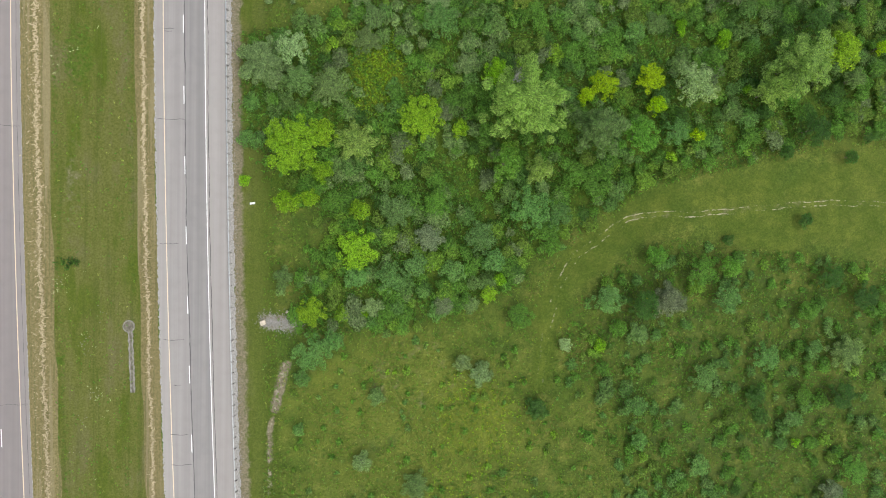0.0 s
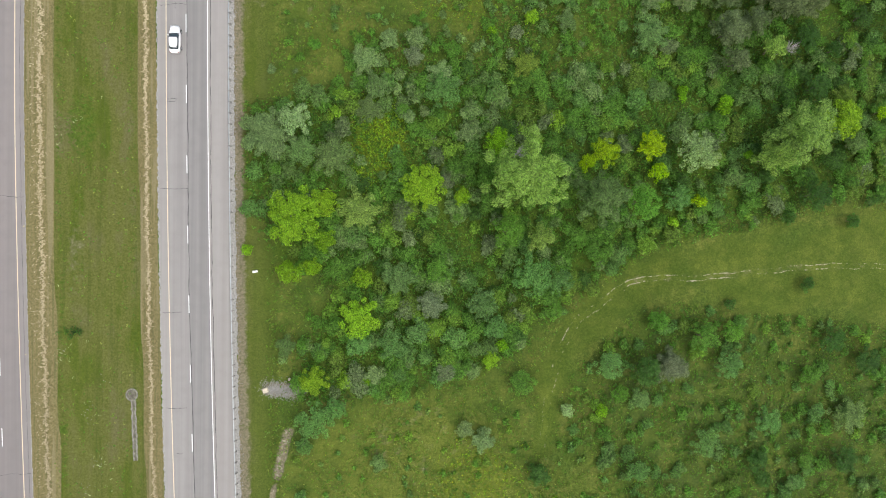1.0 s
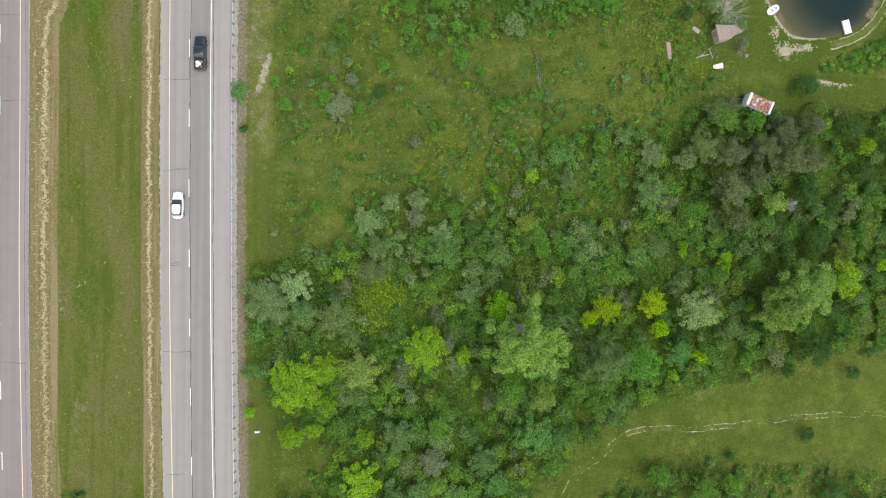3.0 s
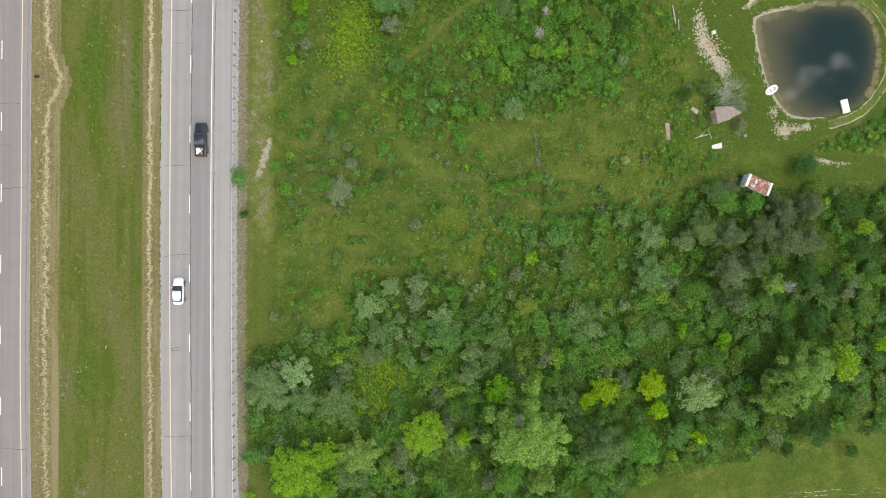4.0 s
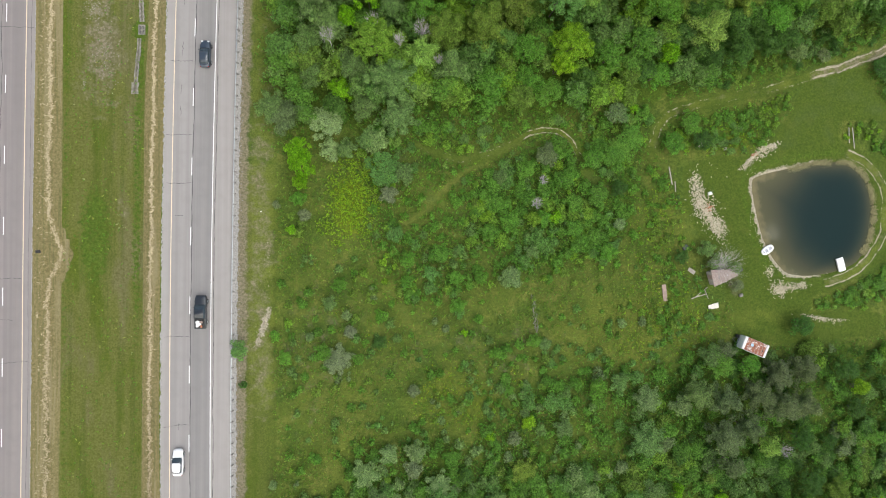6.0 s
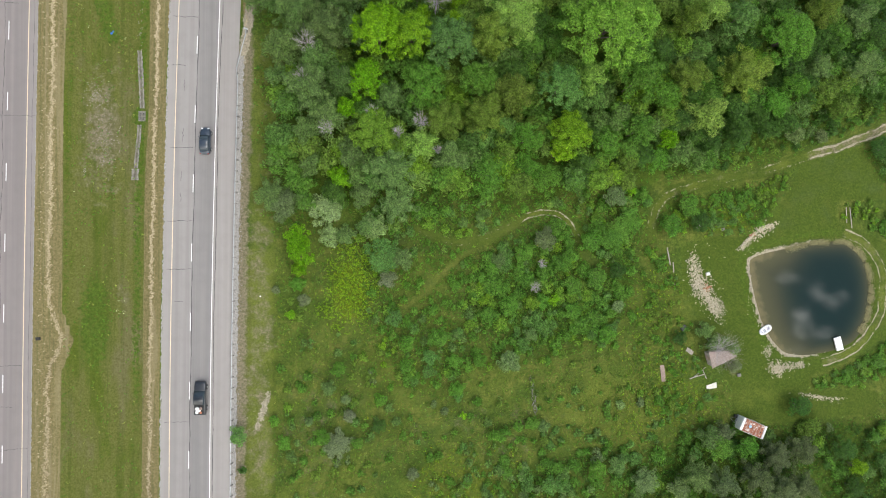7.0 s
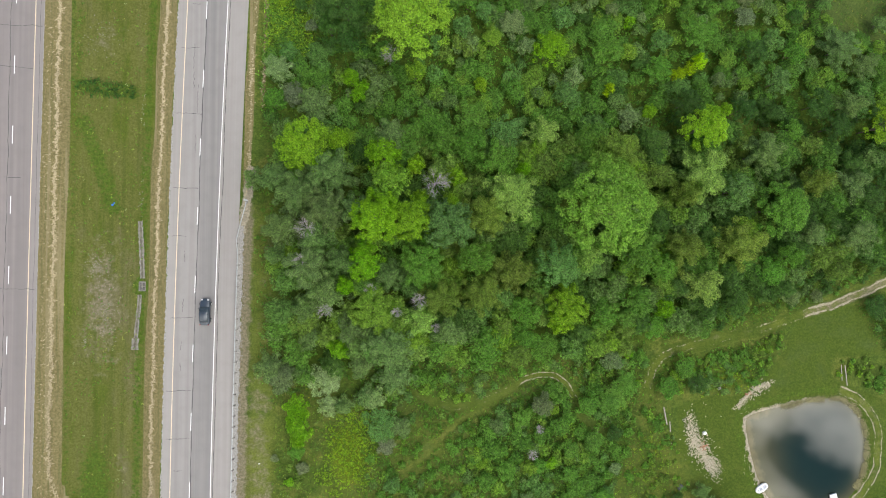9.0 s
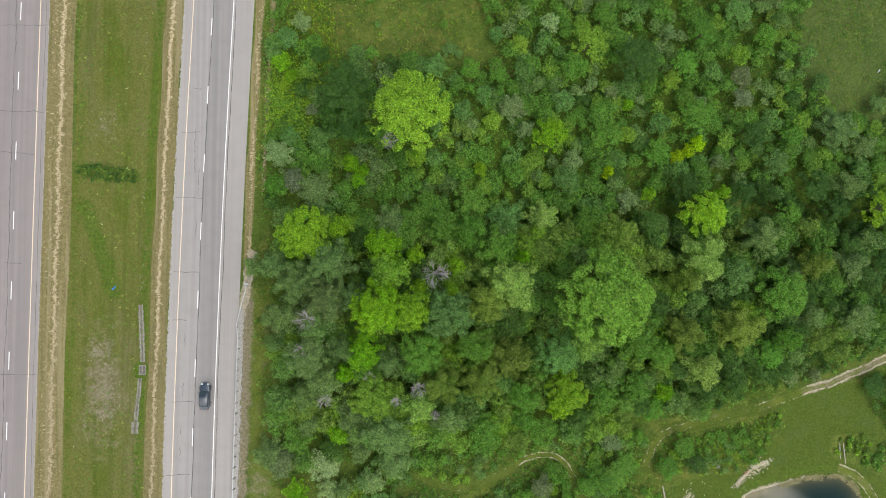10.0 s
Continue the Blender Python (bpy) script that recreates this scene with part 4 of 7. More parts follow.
def stones(name, spots, label, rng, material=STONE, lo=0.08, hi=0.25, kind="stuff", category="stones"):
    """Loose stones strewn over patches (x, y, half x, half y, turn, count)."""
    out = []
    for x, y, ax, ay, turn, count in spots:
        for _ in range(count):
            a, b = rng.gauss(0, 0.5) * ax, rng.gauss(0, 0.5) * ay
            c, s = math.cos(radians(turn)), math.sin(radians(turn))
            px, py, r = x + a * c - b * s, y + a * s + b * c, rng.uniform(lo, hi)
            pz, w = ground_z(px, py) + 0.25 * r, rng.uniform(0, 6.28)
            ring = [Vector((px + r * (1.5 - 0.8 * (k % 2)) * rng.uniform(.7, 1.2) * math.cos(w + k * 1.571), py + r * (1.5 - 0.8 * (k % 2)) * rng.uniform(.7, 1.2) * math.sin(w + k * 1.571), pz - 0.3 * r)) for k in range(4)]
            top = [v * 0.55 + Vector((px, py, pz)) * 0.45 + Vector((0, 0, r * rng.uniform(.5, .9))) for v in ring]
            out.append(top)
            out += [[ring[k], ring[(k + 1) % 4], top[(k + 1) % 4], top[k]] for k in range(4)]
    tagged(new(name, quads_mesh(name, np.array([[tuple(v) for v in q] for q in out]), material)), label, category, kind=kind)


stone_rng = random.Random(8)


def drain_strip(points, width, label):
    """A shallow concrete channel in the ditch: two crumbled edges and a silted bed between them."""
    (x0, y0), (x1, y1) = points
    r = random.Random(len(label) + int(y0))
    n = max(3, int(abs(y1 - y0) / 0.4))
    channel = thing("drain_strip", Matrix(), label, "drain", "median drain strips")
    line = []
    for k in range(n + 1):
        x, y = x0 + (x1 - x0) * k / n, y0 + (y1 - y0) * k / n
        line.append((y, [x - width / 2 + r.uniform(-.08, .08), x - width * r.uniform(0.12, 0.28), x + width * r.uniform(0.12, 0.28), x + width / 2 + r.uniform(-.08, .08)]))
    for name, a, b, lift, material in (("edge", 0, 1, 0.045, OLD_CONCRETE), ("bed", 1, 2, 0.020, SILT), ("edge", 2, 3, 0.045, OLD_CONCRETE)):
        bm = bmesh.new()
        rows = [[bm.verts.new((at[c], y, ground_z(at[c], y) + lift)) for c in (a, b)] for y, at in line]
        for p, q in zip(rows, rows[1:]):
            bm.faces.new((p[0], p[1], q[1], q[0]) if y1 > y0 else (q[0], q[1], p[1], p[0]))
        made = bmesh.ops.extrude_face_region(bm, geom=bm.faces[:])
        bmesh.ops.translate(bm, vec=(0, 0, -0.12), verts=[v for v in made["geom"] if isinstance(v, bmesh.types.BMVert)])
        bmesh.ops.recalc_face_normals(bm, faces=bm.faces)
        part(name, bm, material, channel)


drain_strip([(-47.75, -17.5), (-47.3, -28.2)], 0.85, "long worn concrete drain strip in the grass ditch")
drain_strip([(-48.25, 131.6), (-47.75, 121.5)], 0.8, "long worn concrete drain strip in the grass ditch")
drain_strip([(-48.15, 118.6), (-48.75, 111.0)], 0.7, "worn concrete drain strip in the grass ditch")
drain_strip([(-48.8, 110.9), (-48.9, 108.9)], 1.2, "short worn concrete drain strip in the grass")


def build_grate(x, y):
    z = ground_z(x, y)
    inlet = thing("drain_inlet", pose(x, y, z), "square concrete drain inlet with a dark grate", "drain")
    bm = bmesh.new()
    for sx, sy, ax, ay in ((1.5, .2, 0, .8), (1.5, .2, 0, -.8), (.2, 1.4, -.65, 0), (.2, 1.4, .65, 0), (.16, 1.4, 0, 0), (1.3, .16, 0, 0)):
        box(sx, sy, 0.12, (ax, ay, 0.0), 0.0, bm)
    part("frame", bm, OLD_CONCRETE, inlet)
    inlet.scale = (0.78, 0.95, 1.0)
    # no hole here: a near-black slab stands for the shade below the bars
    part("pit", box(1.3, 1.4, 0.03, (0, 0, 0.005)), DARK, inlet, "flat dark slab for the shade in the opening")
    for k in range(7):
        part("bar", box(0.05, 1.4, 0.05, (-0.54 + 0.18 * k, 0, 0.06)), POST, inlet)


build_grate(-47.75, 120.1)
ring = thing("stone_ring", pose(-48.0, -16.6, ground_z(-48.0, -16.6)), "round pit edged with old concrete in the grass", "drain")
for k in range(12):
    w = radians(30 * k + 8)
    part("segment", box(0.54, 0.22, 0.14, (0.92 * math.cos(w), 0.98 * math.sin(w), -0.03), 0.04, turn=math.degrees(w) + 90), OLD_CONCRETE, ring)
pit = bmesh.new()
bmesh.ops.create_circle(pit, cap_ends=True, segments=24, radius=0.88)
for v in pit.verts:
    v.co = (v.co.x * (1 + 0.1 * math.sin(5 * v.co.y)), v.co.y, 0.02)
part("pit", pit, SILT, ring, "dark silted bottom")
stones("ditch_stones", [(-48.2, 136.5, .4, 5, 0, 34), (-48.0, 152.0, .4, 6, 0, 24), (-48.0, 176, .4, 10, 0, 30), (-55.6, 123.5, 1.6, 3.0, 0, 150), (-54.0, 115.5, 2.2, 5.5, 0, 220), (-57.4, 110.2, .5, .9, 0, 24), (-55.5, 164.0, 3.0, 3.5, 0, 60), (-55.2, -19.8, 1.0, 2.2, 0, 26), (-53.9, -28.6, 1.2, 1.5, 0, 14), (-59.5, -9.0, 0.8, 1.6, 0, 10), (-55.3, -32.6, 1.5, 2, 0, 8), (-57.2, -38.5, 1.5, 2, 0, 8), (-53.0, -14.9, 1, 2, 0, 8)], "scattered pale stones along the ditch", stone_rng, OLD_BOARD, lo=.04, hi=.09)


# ---- trodden trails ----


def resample(line, step):
    out = []
    for (ax, ay), (bx, by) in zip(line, line[1:]):
        n = max(1, int(math.hypot(bx - ax, by - ay) / step))
        out += [(ax + (bx - ax) * k / n, ay + (by - ay) * k / n) for k in range(n)]
    out = np.array(out + [line[-1]])
    for _ in range(50):
        out[1:-1] = (out[:-2] + 2 * out[1:-1] + out[2:]) / 4
    return out


def build_trail(name, label, line, gauge, width, stretches, seed):
    """Wheel ruts worn into the ground: bare earth that thins out where the grass has grown over; stretches: how bare it is."""
    points = resample(line, 0.3)
    d = np.gradient(points, axis=0)
    d /= np.linalg.norm(d, axis=1)[:, None]
    far = np.cumsum(np.r_[0, np.hypot(*np.diff(points, axis=0).T)])
    reach = gauge / 2 + 4 * width
    off = np.linspace(-reach, reach, 2 * int(reach / 0.10) + 1)
    sway = 0.10 * np.sin(far * 0.8 + seed) + 0.06 * np.sin(far * 2.1)
    X = points[:, :1] - d[:, 1:] * (off + sway[:, None])
    Y = points[:, 1:] + d[:, :1] * (off + sway[:, None])
    share = np.max([np.where((far / far[-1] >= a) & (far / far[-1] <= b), bare, 0.0) for a, b, bare in stretches], axis=0)
    for _ in range(8):
        share[1:-1] = (share[:-2] + 2 * share[1:-1] + share[2:]) / 4
    worn = np.zeros(X.shape)
    for side in (-1, 1):
        wob = 0.5 + 0.5 * np.sin(far * 0.7 + seed + 2 * side) * np.sin(far * 0.29 + 2 * seed)
        worn = np.maximum(worn, np.exp(-((off - side * gauge / 2) / width) ** 2) * (share * (1.1 - 0.45 * wob))[:, None])
    x, y = X.ravel(), Y.ravel()
    cover, growth = cover_maps(x, y)
    cover[1] = np.maximum(cover[1], worn.ravel())
    cover[3] = np.maximum(cover[3], (np.exp(-(off / (gauge / 2 + 1.5 * width)) ** 2) * np.clip(0.12 + 0.55 * share, 0, 0.65)[:, None]).ravel())
    growth[1] = growth[1] * np.tile(1 - 0.8 * np.exp(-(off / (gauge / 2 + 1.5 * width)) ** 2), len(points))
    me = sheet(name, x, y, land(x, y) + 0.03 - 0.025 * np.tile((off / reach) ** 4, len(points)), len(off), len(points))
    give_cover(me, cover, growth)
    me.update(calc_edges=True)
    tagged(new(name, me), label, "trail", kind="structure")


build_trail("trail", "faint double wheel track across the meadow", TRAIL_FIELD, 0.85, 0.16, [(0.0, 0.07, .85), (0.07, 0.2, .56), (0.2, 0.36, .70), (0.36, 0.62, .50), (0.62, 0.72, .74), (0.72, 1, .55)], 1)
build_trail("trail", "faint wheel track curving through the meadow grass", TRAIL_FIELD_SOUTH, 1.2, 0.20, [(0, 0.2, .52), (0.2, 0.45, .56), (0.45, 1, .42)], 2)
build_trail("trail", "pale dirt double track along the edge of the wood", TRAIL_WOOD, 1.2, 0.26, [(0, 0.2, .56), (0.2, 0.36, .46), (0.36, 0.44, .36), (0.44, 0.52, .62), (0.52, 0.6, .40), (0.6, 1, 1.0)], 3)
build_trail("trail", "worn dirt loop trail through the rough grass", TRAIL_LOOP, 0.9, 0.18, [(0, 0.27, .40), (0.27, 0.46, .54), (0.46, 0.75, .76), (0.75, 1, .34)], 4)
build_trail("trail", "pale double track round the pond", POND_TRACK, 1.4, 0.20, [(0, 0.25, .75), (0.25, 0.5, .7), (0.5, 1, .85)], 5)

# ---- plants ----
TINTS = {
    "maple": (0.152, 0.258, 0.013), "gold": (0.215, 0.320, 0.002), "willow": (0.142, 0.198, 0.086), "dusk": (0.104, 0.134, 0.064), "pale": (0.205, 0.275, 0.130), "ash": (0.165, 0.250, 0.058),
    "olive": (0.120, 0.176, 0.028), "elm": (0.082, 0.180, 0.024), "dark": (0.040, 0.094, 0.017), "teal": (0.092, 0.180, 0.050), "lime": (0.124, 0.252, 0.007), "grey": (0.132, 0.160, 0.092),
    "spring": (0.160, 0.272, 0.022), "verdant": (0.112, 0.220, 0.028), "deep": (0.030, 0.074, 0.014), "poplar": (0.198, 0.285, 0.068), "dull": (0.106, 0.168, 0.056), "fresh": (0.136, 0.230, 0.026),
}
LABELS = {
    "maple": "bright yellow-green leafy {} in the thicket", "gold": "golden-yellow leafy {} among green shrubs", "willow": "silvery grey-green leafy {} in the scrub",
    "poplar": "tall pale green feathery {} above the thicket", "pale": "pale green rounded {} in the scrub", "ash": "light olive-green feathery {} in full leaf", "olive": "brownish olive-green leafy {} in the wood",
    "elm": "fresh mid-green leafy {} in the thicket", "dark": "dark green dense leafy {} in the thicket", "teal": "bluish-green leafy {} in the scrub",
    "verdant": "great domed green leafy {} above the wood", "spring": "broad bright green leafy {} above the thicket", "dusk": "dusky grey-green feathery {} in the thicket", "lime": "vivid lime-green leafy {} in the thicket", "grey": "dull grey half-bare {} in the scrub", "dull": "dull grey-green leafy {} in the wood", "fresh": "broad fresh-green leafy {} in the wood",
}


def leaf_quads(rng, centres, radii, per_area, size, up=0.5, flat=0.8, streaky=False):
    """Small three-cornered leaf sprays on a set of round clumps, and the clump of each; streaky ones are narrow and point outwards."""
    counts = np.maximum(6, (per_area * 4 * np.pi * radii ** 2 * 0.62).astype(int))
    which = np.repeat(np.arange(len(radii)), counts)
    n = len(which)
    d = rng.normal(0, 1, (n, 3))
    d /= np.linalg.norm(d, axis=1)[:, None]
    low = d[:, 2] < -0.25
    d[low, 2] *= -1
    shell = radii[which] * (1 - 0.38 * rng.uniform(0, 1, n) ** 2.2) * (1 + 0.10 * rng.normal(0, 1, n))
    p = centres[which] + d * shell[:, None] * np.array([1, 1, flat])
    # sprays buried deep in a neighbouring clump are left out
    buried = np.zeros(n, bool)
    for k in range(len(radii)):
        near = (np.abs(p[:, 0] - centres[k, 0]) < radii[k]) & (np.abs(p[:, 1] - centres[k, 1]) < radii[k]) & (which != k) & (p[:, 2] < centres[k, 2] + radii[k] * 0.3)
        buried[near] |= np.linalg.norm((p[near] - centres[k]) / np.array([1, 1, flat]), axis=1) < 0.72 * radii[k]
    p, d, which = p[~buried], d[~buried], which[~buried]
    n = len(which)
    nrm = d + np.array([0, 0, up]) + rng.normal(0, 0.32, (n, 3))
    nrm /= np.linalg.norm(nrm, axis=1)[:, None]
    lead = rng.normal(0, 1, (n, 3))
    if streaky:
        out = p * np.array([1, 1, 0.3])
        lead = np.cross(out / (np.linalg.norm(out, axis=1)[:, None] + 1e-6), nrm) + 0.30 * lead
    t = np.cross(nrm, lead)
    t /= np.linalg.norm(t, axis=1)[:, None] + 1e-9
    b = np.cross(nrm, t)
    s = (size * rng.uniform(0.55, 1.35, n) * (1.45 if streaky else 1.0))[:, None]
    narrow = rng.uniform(0.24, 0.50, (n, 1)) if streaky else rng.uniform(0.45, 0.95, (n, 1))
    sprays = np.stack([p - t * s * 0.6 + b * s * narrow, p - t * s * 0.6 - b * s * narrow, p + t * s * 1.15], axis=1)
    return sprays, which


def crown_clumps(rng, radius, height, base, count, ragged):
    """Centres and radii of the clumps that make up a crown."""
    centres, radii = [], []
    for k in range(count):
        w, q = 2.39996 * k + rng.uniform(-.5, .5), math.sqrt((k + rng.uniform(0.1, 0.9)) / count)
        r = radius * rng.uniform(1.0, 1.75) * (1.12 - 0.3 * q) / math.sqrt(count)
        out = q * (radius - r * 0.85) * rng.uniform(1 - ragged, 1 + 0.4 * ragged)
        dome = math.sqrt(max(0.0, 1 - (out / radius) ** 2))
        top = base + (height - base) * (0.28 + 0.72 * dome) - r * 0.75
        z = top - (0 if k % 3 else 1) * rng.uniform(0, 0.5) * (top - base)
        centres.append((out * math.cos(w), out * math.sin(w), max(z, base * 0.6 + r * 0.4)))
        radii.append(r)
    return np.array(centres), np.array(radii)


def feather_clumps(rng, radius, height, base, count, ragged):
    """Clumps strung along boughs that spread from the trunk, for loose, feathery crowns."""
    centres, radii = [], []
    boughs = max(11, int(count / 3.4))
    for k in range(boughs):
        tier = (k + 0.5) / boughs
        w, reach = 2.39996 * k + rng.uniform(-.4, .4), radius * math.sqrt(1 - 0.75 * tier ** 1.6) * rng.uniform(1 - ragged, 1.1)
        foot, rise = base + (height - base) * (0.10 + 0.72 * tier), (height - base) * rng.uniform(0.05, 0.22)
        m = max(3, int(count / boughs))
        for j in range(m):
            q = (j + rng.uniform(0.4, 1.0)) / m
            r = radius * rng.uniform(0.8, 1.2) * (1.35 - 0.6 * q) * 1.75 / math.sqrt(count)
            bend = w + rng.uniform(-.14, .14)
            centres.append((q * reach * math.cos(bend), q * reach * math.sin(bend), foot + rise * q - 0.1 * height * q * q * (1 - tier)))
            radii.append(r)
    return np.array(centres), np.array(radii)


def trunk_mesh(rng, centres, base, thick, stems, limbs):
    """A tapered trunk, or several stems, with limbs that reach into the clumps."""
    bm = bmesh.new()
    for s in range(stems):
        lean = (rng.uniform(-.4, .4) * (stems > 1) * 1.5, rng.uniform(-.4, .4) * (stems > 1) * 1.5)
        top = (lean[0], lean[1], base)
        tube([(lean[0] * .2, lean[1] * .2, -0.25), (lean[0] * .4, lean[1] * .5, base * .5), top], [thick, thick * .78, thick * .6], 7, bm)
        for k in range(limbs):
            c = centres[(s * limbs + k * 3) % len(centres)]
            mid = ((top[0] + c[0]) / 2 + rng.uniform(-.2, .2), (top[1] + c[1]) / 2 + rng.uniform(-.2, .2), top[2] + (c[2] - top[2]) * 0.6)
            tube([(top[0], top[1], top[2] - .1), mid, tuple(c)], [thick * .5, thick * .3, thick * .1], 5, bm)
    return bm


TEMPLATES = {}
FEATHERY = ("dusk", "poplar", "ash", "dull", "olive", "willow", "grey")
# name: crown radius, height, clumps, leaf spray size, sprays per square metre, trunk, stems, limbs, raggedness
SIZES = {
    "small_shrub": (1.1, 1.5, 10, 0.110, 44.0, 0.03, 3, 2, 0.35), "shrub": (2.1, 3.0, 22, 0.125, 35.0, 0.06, 3, 3, 0.34),
    "young_tree": (3.3, 6.5, 48, 0.138, 28.0, 0.11, 1, 6, 0.26), "tree": (5.2, 12.0, 90, 0.150, 26.0, 0.19, 1, 9, 0.24), "large_tree": (7.4, 16.0, 150, 0.160, 24.0, 0.30, 1, 12, 0.22),
}


def template(size, variant):
    """The crown and trunk meshes of one size of plant, made once."""
    if (size, variant) not in TEMPLATES:
        radius, height, count, leaf, dense, thick, stems, limbs, ragged = SIZES[size]
        rng = np.random.default_rng(sum(map(ord, size)) * 10 + variant)
        base = height * (0.18 if stems > 1 else 0.30)
        form = feather_clumps if variant > 3 and stems == 1 else crown_clumps
        centres, radii = form(rng, radius, height, base, count, ragged)
        quads, _ = leaf_quads(rng, centres, radii, dense, leaf, streaky=variant > 3)
        crown = quads_mesh("crown", quads, LEAF)
        bm = trunk_mesh(rng, centres, base, thick, stems, limbs)
        trunk = bpy.data.meshes.new("trunk")
        bm.to_mesh(trunk)
        bm.free()
        trunk.materials.append(BARK)
        TEMPLATES[size, variant] = crown, trunk
    return TEMPLATES[size, variant]


plant_rng = random.Random(21)
PLANTED = []


def plant(tint, x, y, radius, height=0.0, stretch=1.0, turn=None):
    """One tree or shrub, standing on the ground at x, y."""
    size = min(SIZES, key=lambda k: abs(math.log(SIZES[k][0] / radius)))
    crown_mesh, trunk_mesh_ = template(size, plant_rng.choice((4, 5, 6)) if tint in FEATHERY else plant_rng.randrange(4))
    kind = "shrub" if size in ("small_shrub", "shrub") else "tree"
    height = height or SIZES[size][1] * radius / SIZES[size][0]
    s, h = radius / SIZES[size][0], height / SIZES[size][1]
    z = ground_z(x, y)
    spin = plant_rng.uniform(0, 360) if turn is None else turn
    top = thing(kind, pose(x, y, z, 0, 0, spin), LABELS[tint].format(kind), kind)
    top.scale = (s * stretch, s / stretch, h)
    crown, trunk = new("crown", crown_mesh), new("trunk" if kind == "tree" else "stems", trunk_mesh_)
    crown.parent = trunk.parent = top
    v = plant_rng.uniform(0.88, 1.12)
    crown.color = (*(min(1.0, c * v * plant_rng.uniform(0.95, 1.05)) for c in TINTS[tint]), 1)
    PLANTED.append((x, y, radius, height))
    return top


def snag(x, y, height, spread, label="bare dead tree with pale grey branches", twigs=34, thick=0.05):
    """A dead tree: forked bare branches."""
    rng = random.Random(int(x * 10) + int(y))
    z = ground_z(x, y)
    top = thing("dead_tree", pose(x, y, z), label, "dead tree")
    part("trunk", tube([(0, 0, -.3), (.1, .05, height * .4), (.05, .15, height * .7)], [thick * 1.5, thick * 1.2, thick * .8], 7), DEAD_WOOD, top)
    for k in range(twigs):
        w = rng.uniform(0, 6.283)
        r = spread * rng.uniform(.5, 1.0)
        z0, z1 = height * rng.uniform(.45, .7), height * rng.uniform(.8, 1.0)
        mid = (r * .5 * math.cos(w), r * .5 * math.sin(w), (z0 + z1) / 2 + .2)
        bm = tube([(.06, .1, z0), mid, (r * math.cos(w + .2), r * math.sin(w + .2), z1)], [thick * .6, thick * .36, thick * .12], 5)
        for _ in range(3):
            v = w + rng.uniform(-.9, .9)
            tube([mid, (mid[0] + r * .45 * math.cos(v), mid[1] + r * .45 * math.sin(v), mid[2] + rng.uniform(.1, .8))], [thick * .35, thick * .12], 4, bm)
        part("branch", bm, DEAD_WOOD, top)
    return top


plant("grey", 80.6, -47.0, 2.51, 2.5)
plant("dull", 2.2, -44.7, 2.72, 2)
plant("elm", 85.0, -43.0, 3.13, 2.5)
plant("teal", 54.6, -42.1, 2.52, 2)
plant("willow", -7.4, -40.5, 2.10, 2)
plant("lime", 73.9, -38.1, 1.05, 1.5)
plant("teal", 43.0, -37.1, 2.09, 2.2)
plant("teal", -18.4, -34.5, 1.37, 1.5)
plant("teal", 72.5, -33.4, 1.89, 2)
plant("dark", 24.0, -31.3, 2.52, 2)
plant("teal", 42.2, -30.5, 2.51, 2.5)
plant("dark", 65.2, -29.0, 2.61, 2.5)
plant("dark", 82.2, -29.0, 2.92, 3)
plant("elm", 74.7, -29.0, 2.09, 2.2)
plant("dull", -5.1, -28.9, 1.89, 1.5)
plant("teal", 54.9, -25.6, 2.92, 3)
plant("teal", -17.9, -25.2, 1.88, 2.2)
plant("willow", 13.8, -24.8, 2.51, 2.2)
plant("willow", 10.3, -22.8, 1.89, 2)
plant("teal", 66.7, -21.7, 2.92, 3)
plant("dull", 83.0, -20.9, 3.54, 3)
plant("teal", -16.1, -20.8, 3.75, 3)
plant("teal", 76.5, -19.9, 1.88, 2.5)
plant("lime", 35.5, -19.6, 1.47, 1.8)
plant("pale", 29.0, -19.4, 1.57, 1.8)
plant("teal", -12.6, -18.4, 2.30, 2.5)
plant("dull", 42.4, -17.3, 2.30, 2.5)
plant("elm", 38.4, -16.3, 2.09, 2.5)
plant("elm", 20.5, -14.3, 2.72, 2.5)
plant("lime", -7.3, -14.3, 1.05, 1.5)
plant("maple", -16.1, -13.3, 2.79, 4)
plant("elm", 75.1, -13.0, 2.51, 2.5)
plant("willow", -5.8, -12.9, 2.09, 2.5)
plant("grey", 6.8, -12.4, 2.10, 2)
plant("dark", 43.1, -12.0, 3.10, 4)
plant("teal", 36.5, -11.1, 2.92, 3)
plant("grey", 47.8, -11.0, 3.52, 4)
plant("teal", 58.7, -10.9, 2.91, 3.5)
plant("dark", 86.0, -10.3, 2.92, 3)
plant("maple", 14.9, -10.3, 1.89, 2)
plant("lime", 16.9, -7.8, 1.36, 2)
plant("dull", -21.4, -7.6, 2.09, 2.5)
plant("teal", -2.6, -7.6, 2.92, 3)
plant("teal", -8.8, -7.4, 2.60, 3)
plant("dark", 79.0, -6.6, 2.71, 3)
plant("teal", 8.5, -6.3, 2.60, 3)
plant("elm", 53.7, -5.8, 3.11, 3.5)
plant("teal", 1.6, -5.4, 2.60, 3)
plant("elm", 59.5, -4.7, 2.50, 3)
plant("teal", 15.5, -4.4, 2.60, 3)
plant("elm", 45.5, -2.8, 2.50, 3)
plant("maple", -8.7, -2.5, 3.91, 5)
plant("grey", 4.1, -0.5, 2.92, 3)
plant("teal", 13.2, -0.2, 3.11, 3.5)
plant("dark", 59.7, -0.0, 1.26, 1.5)
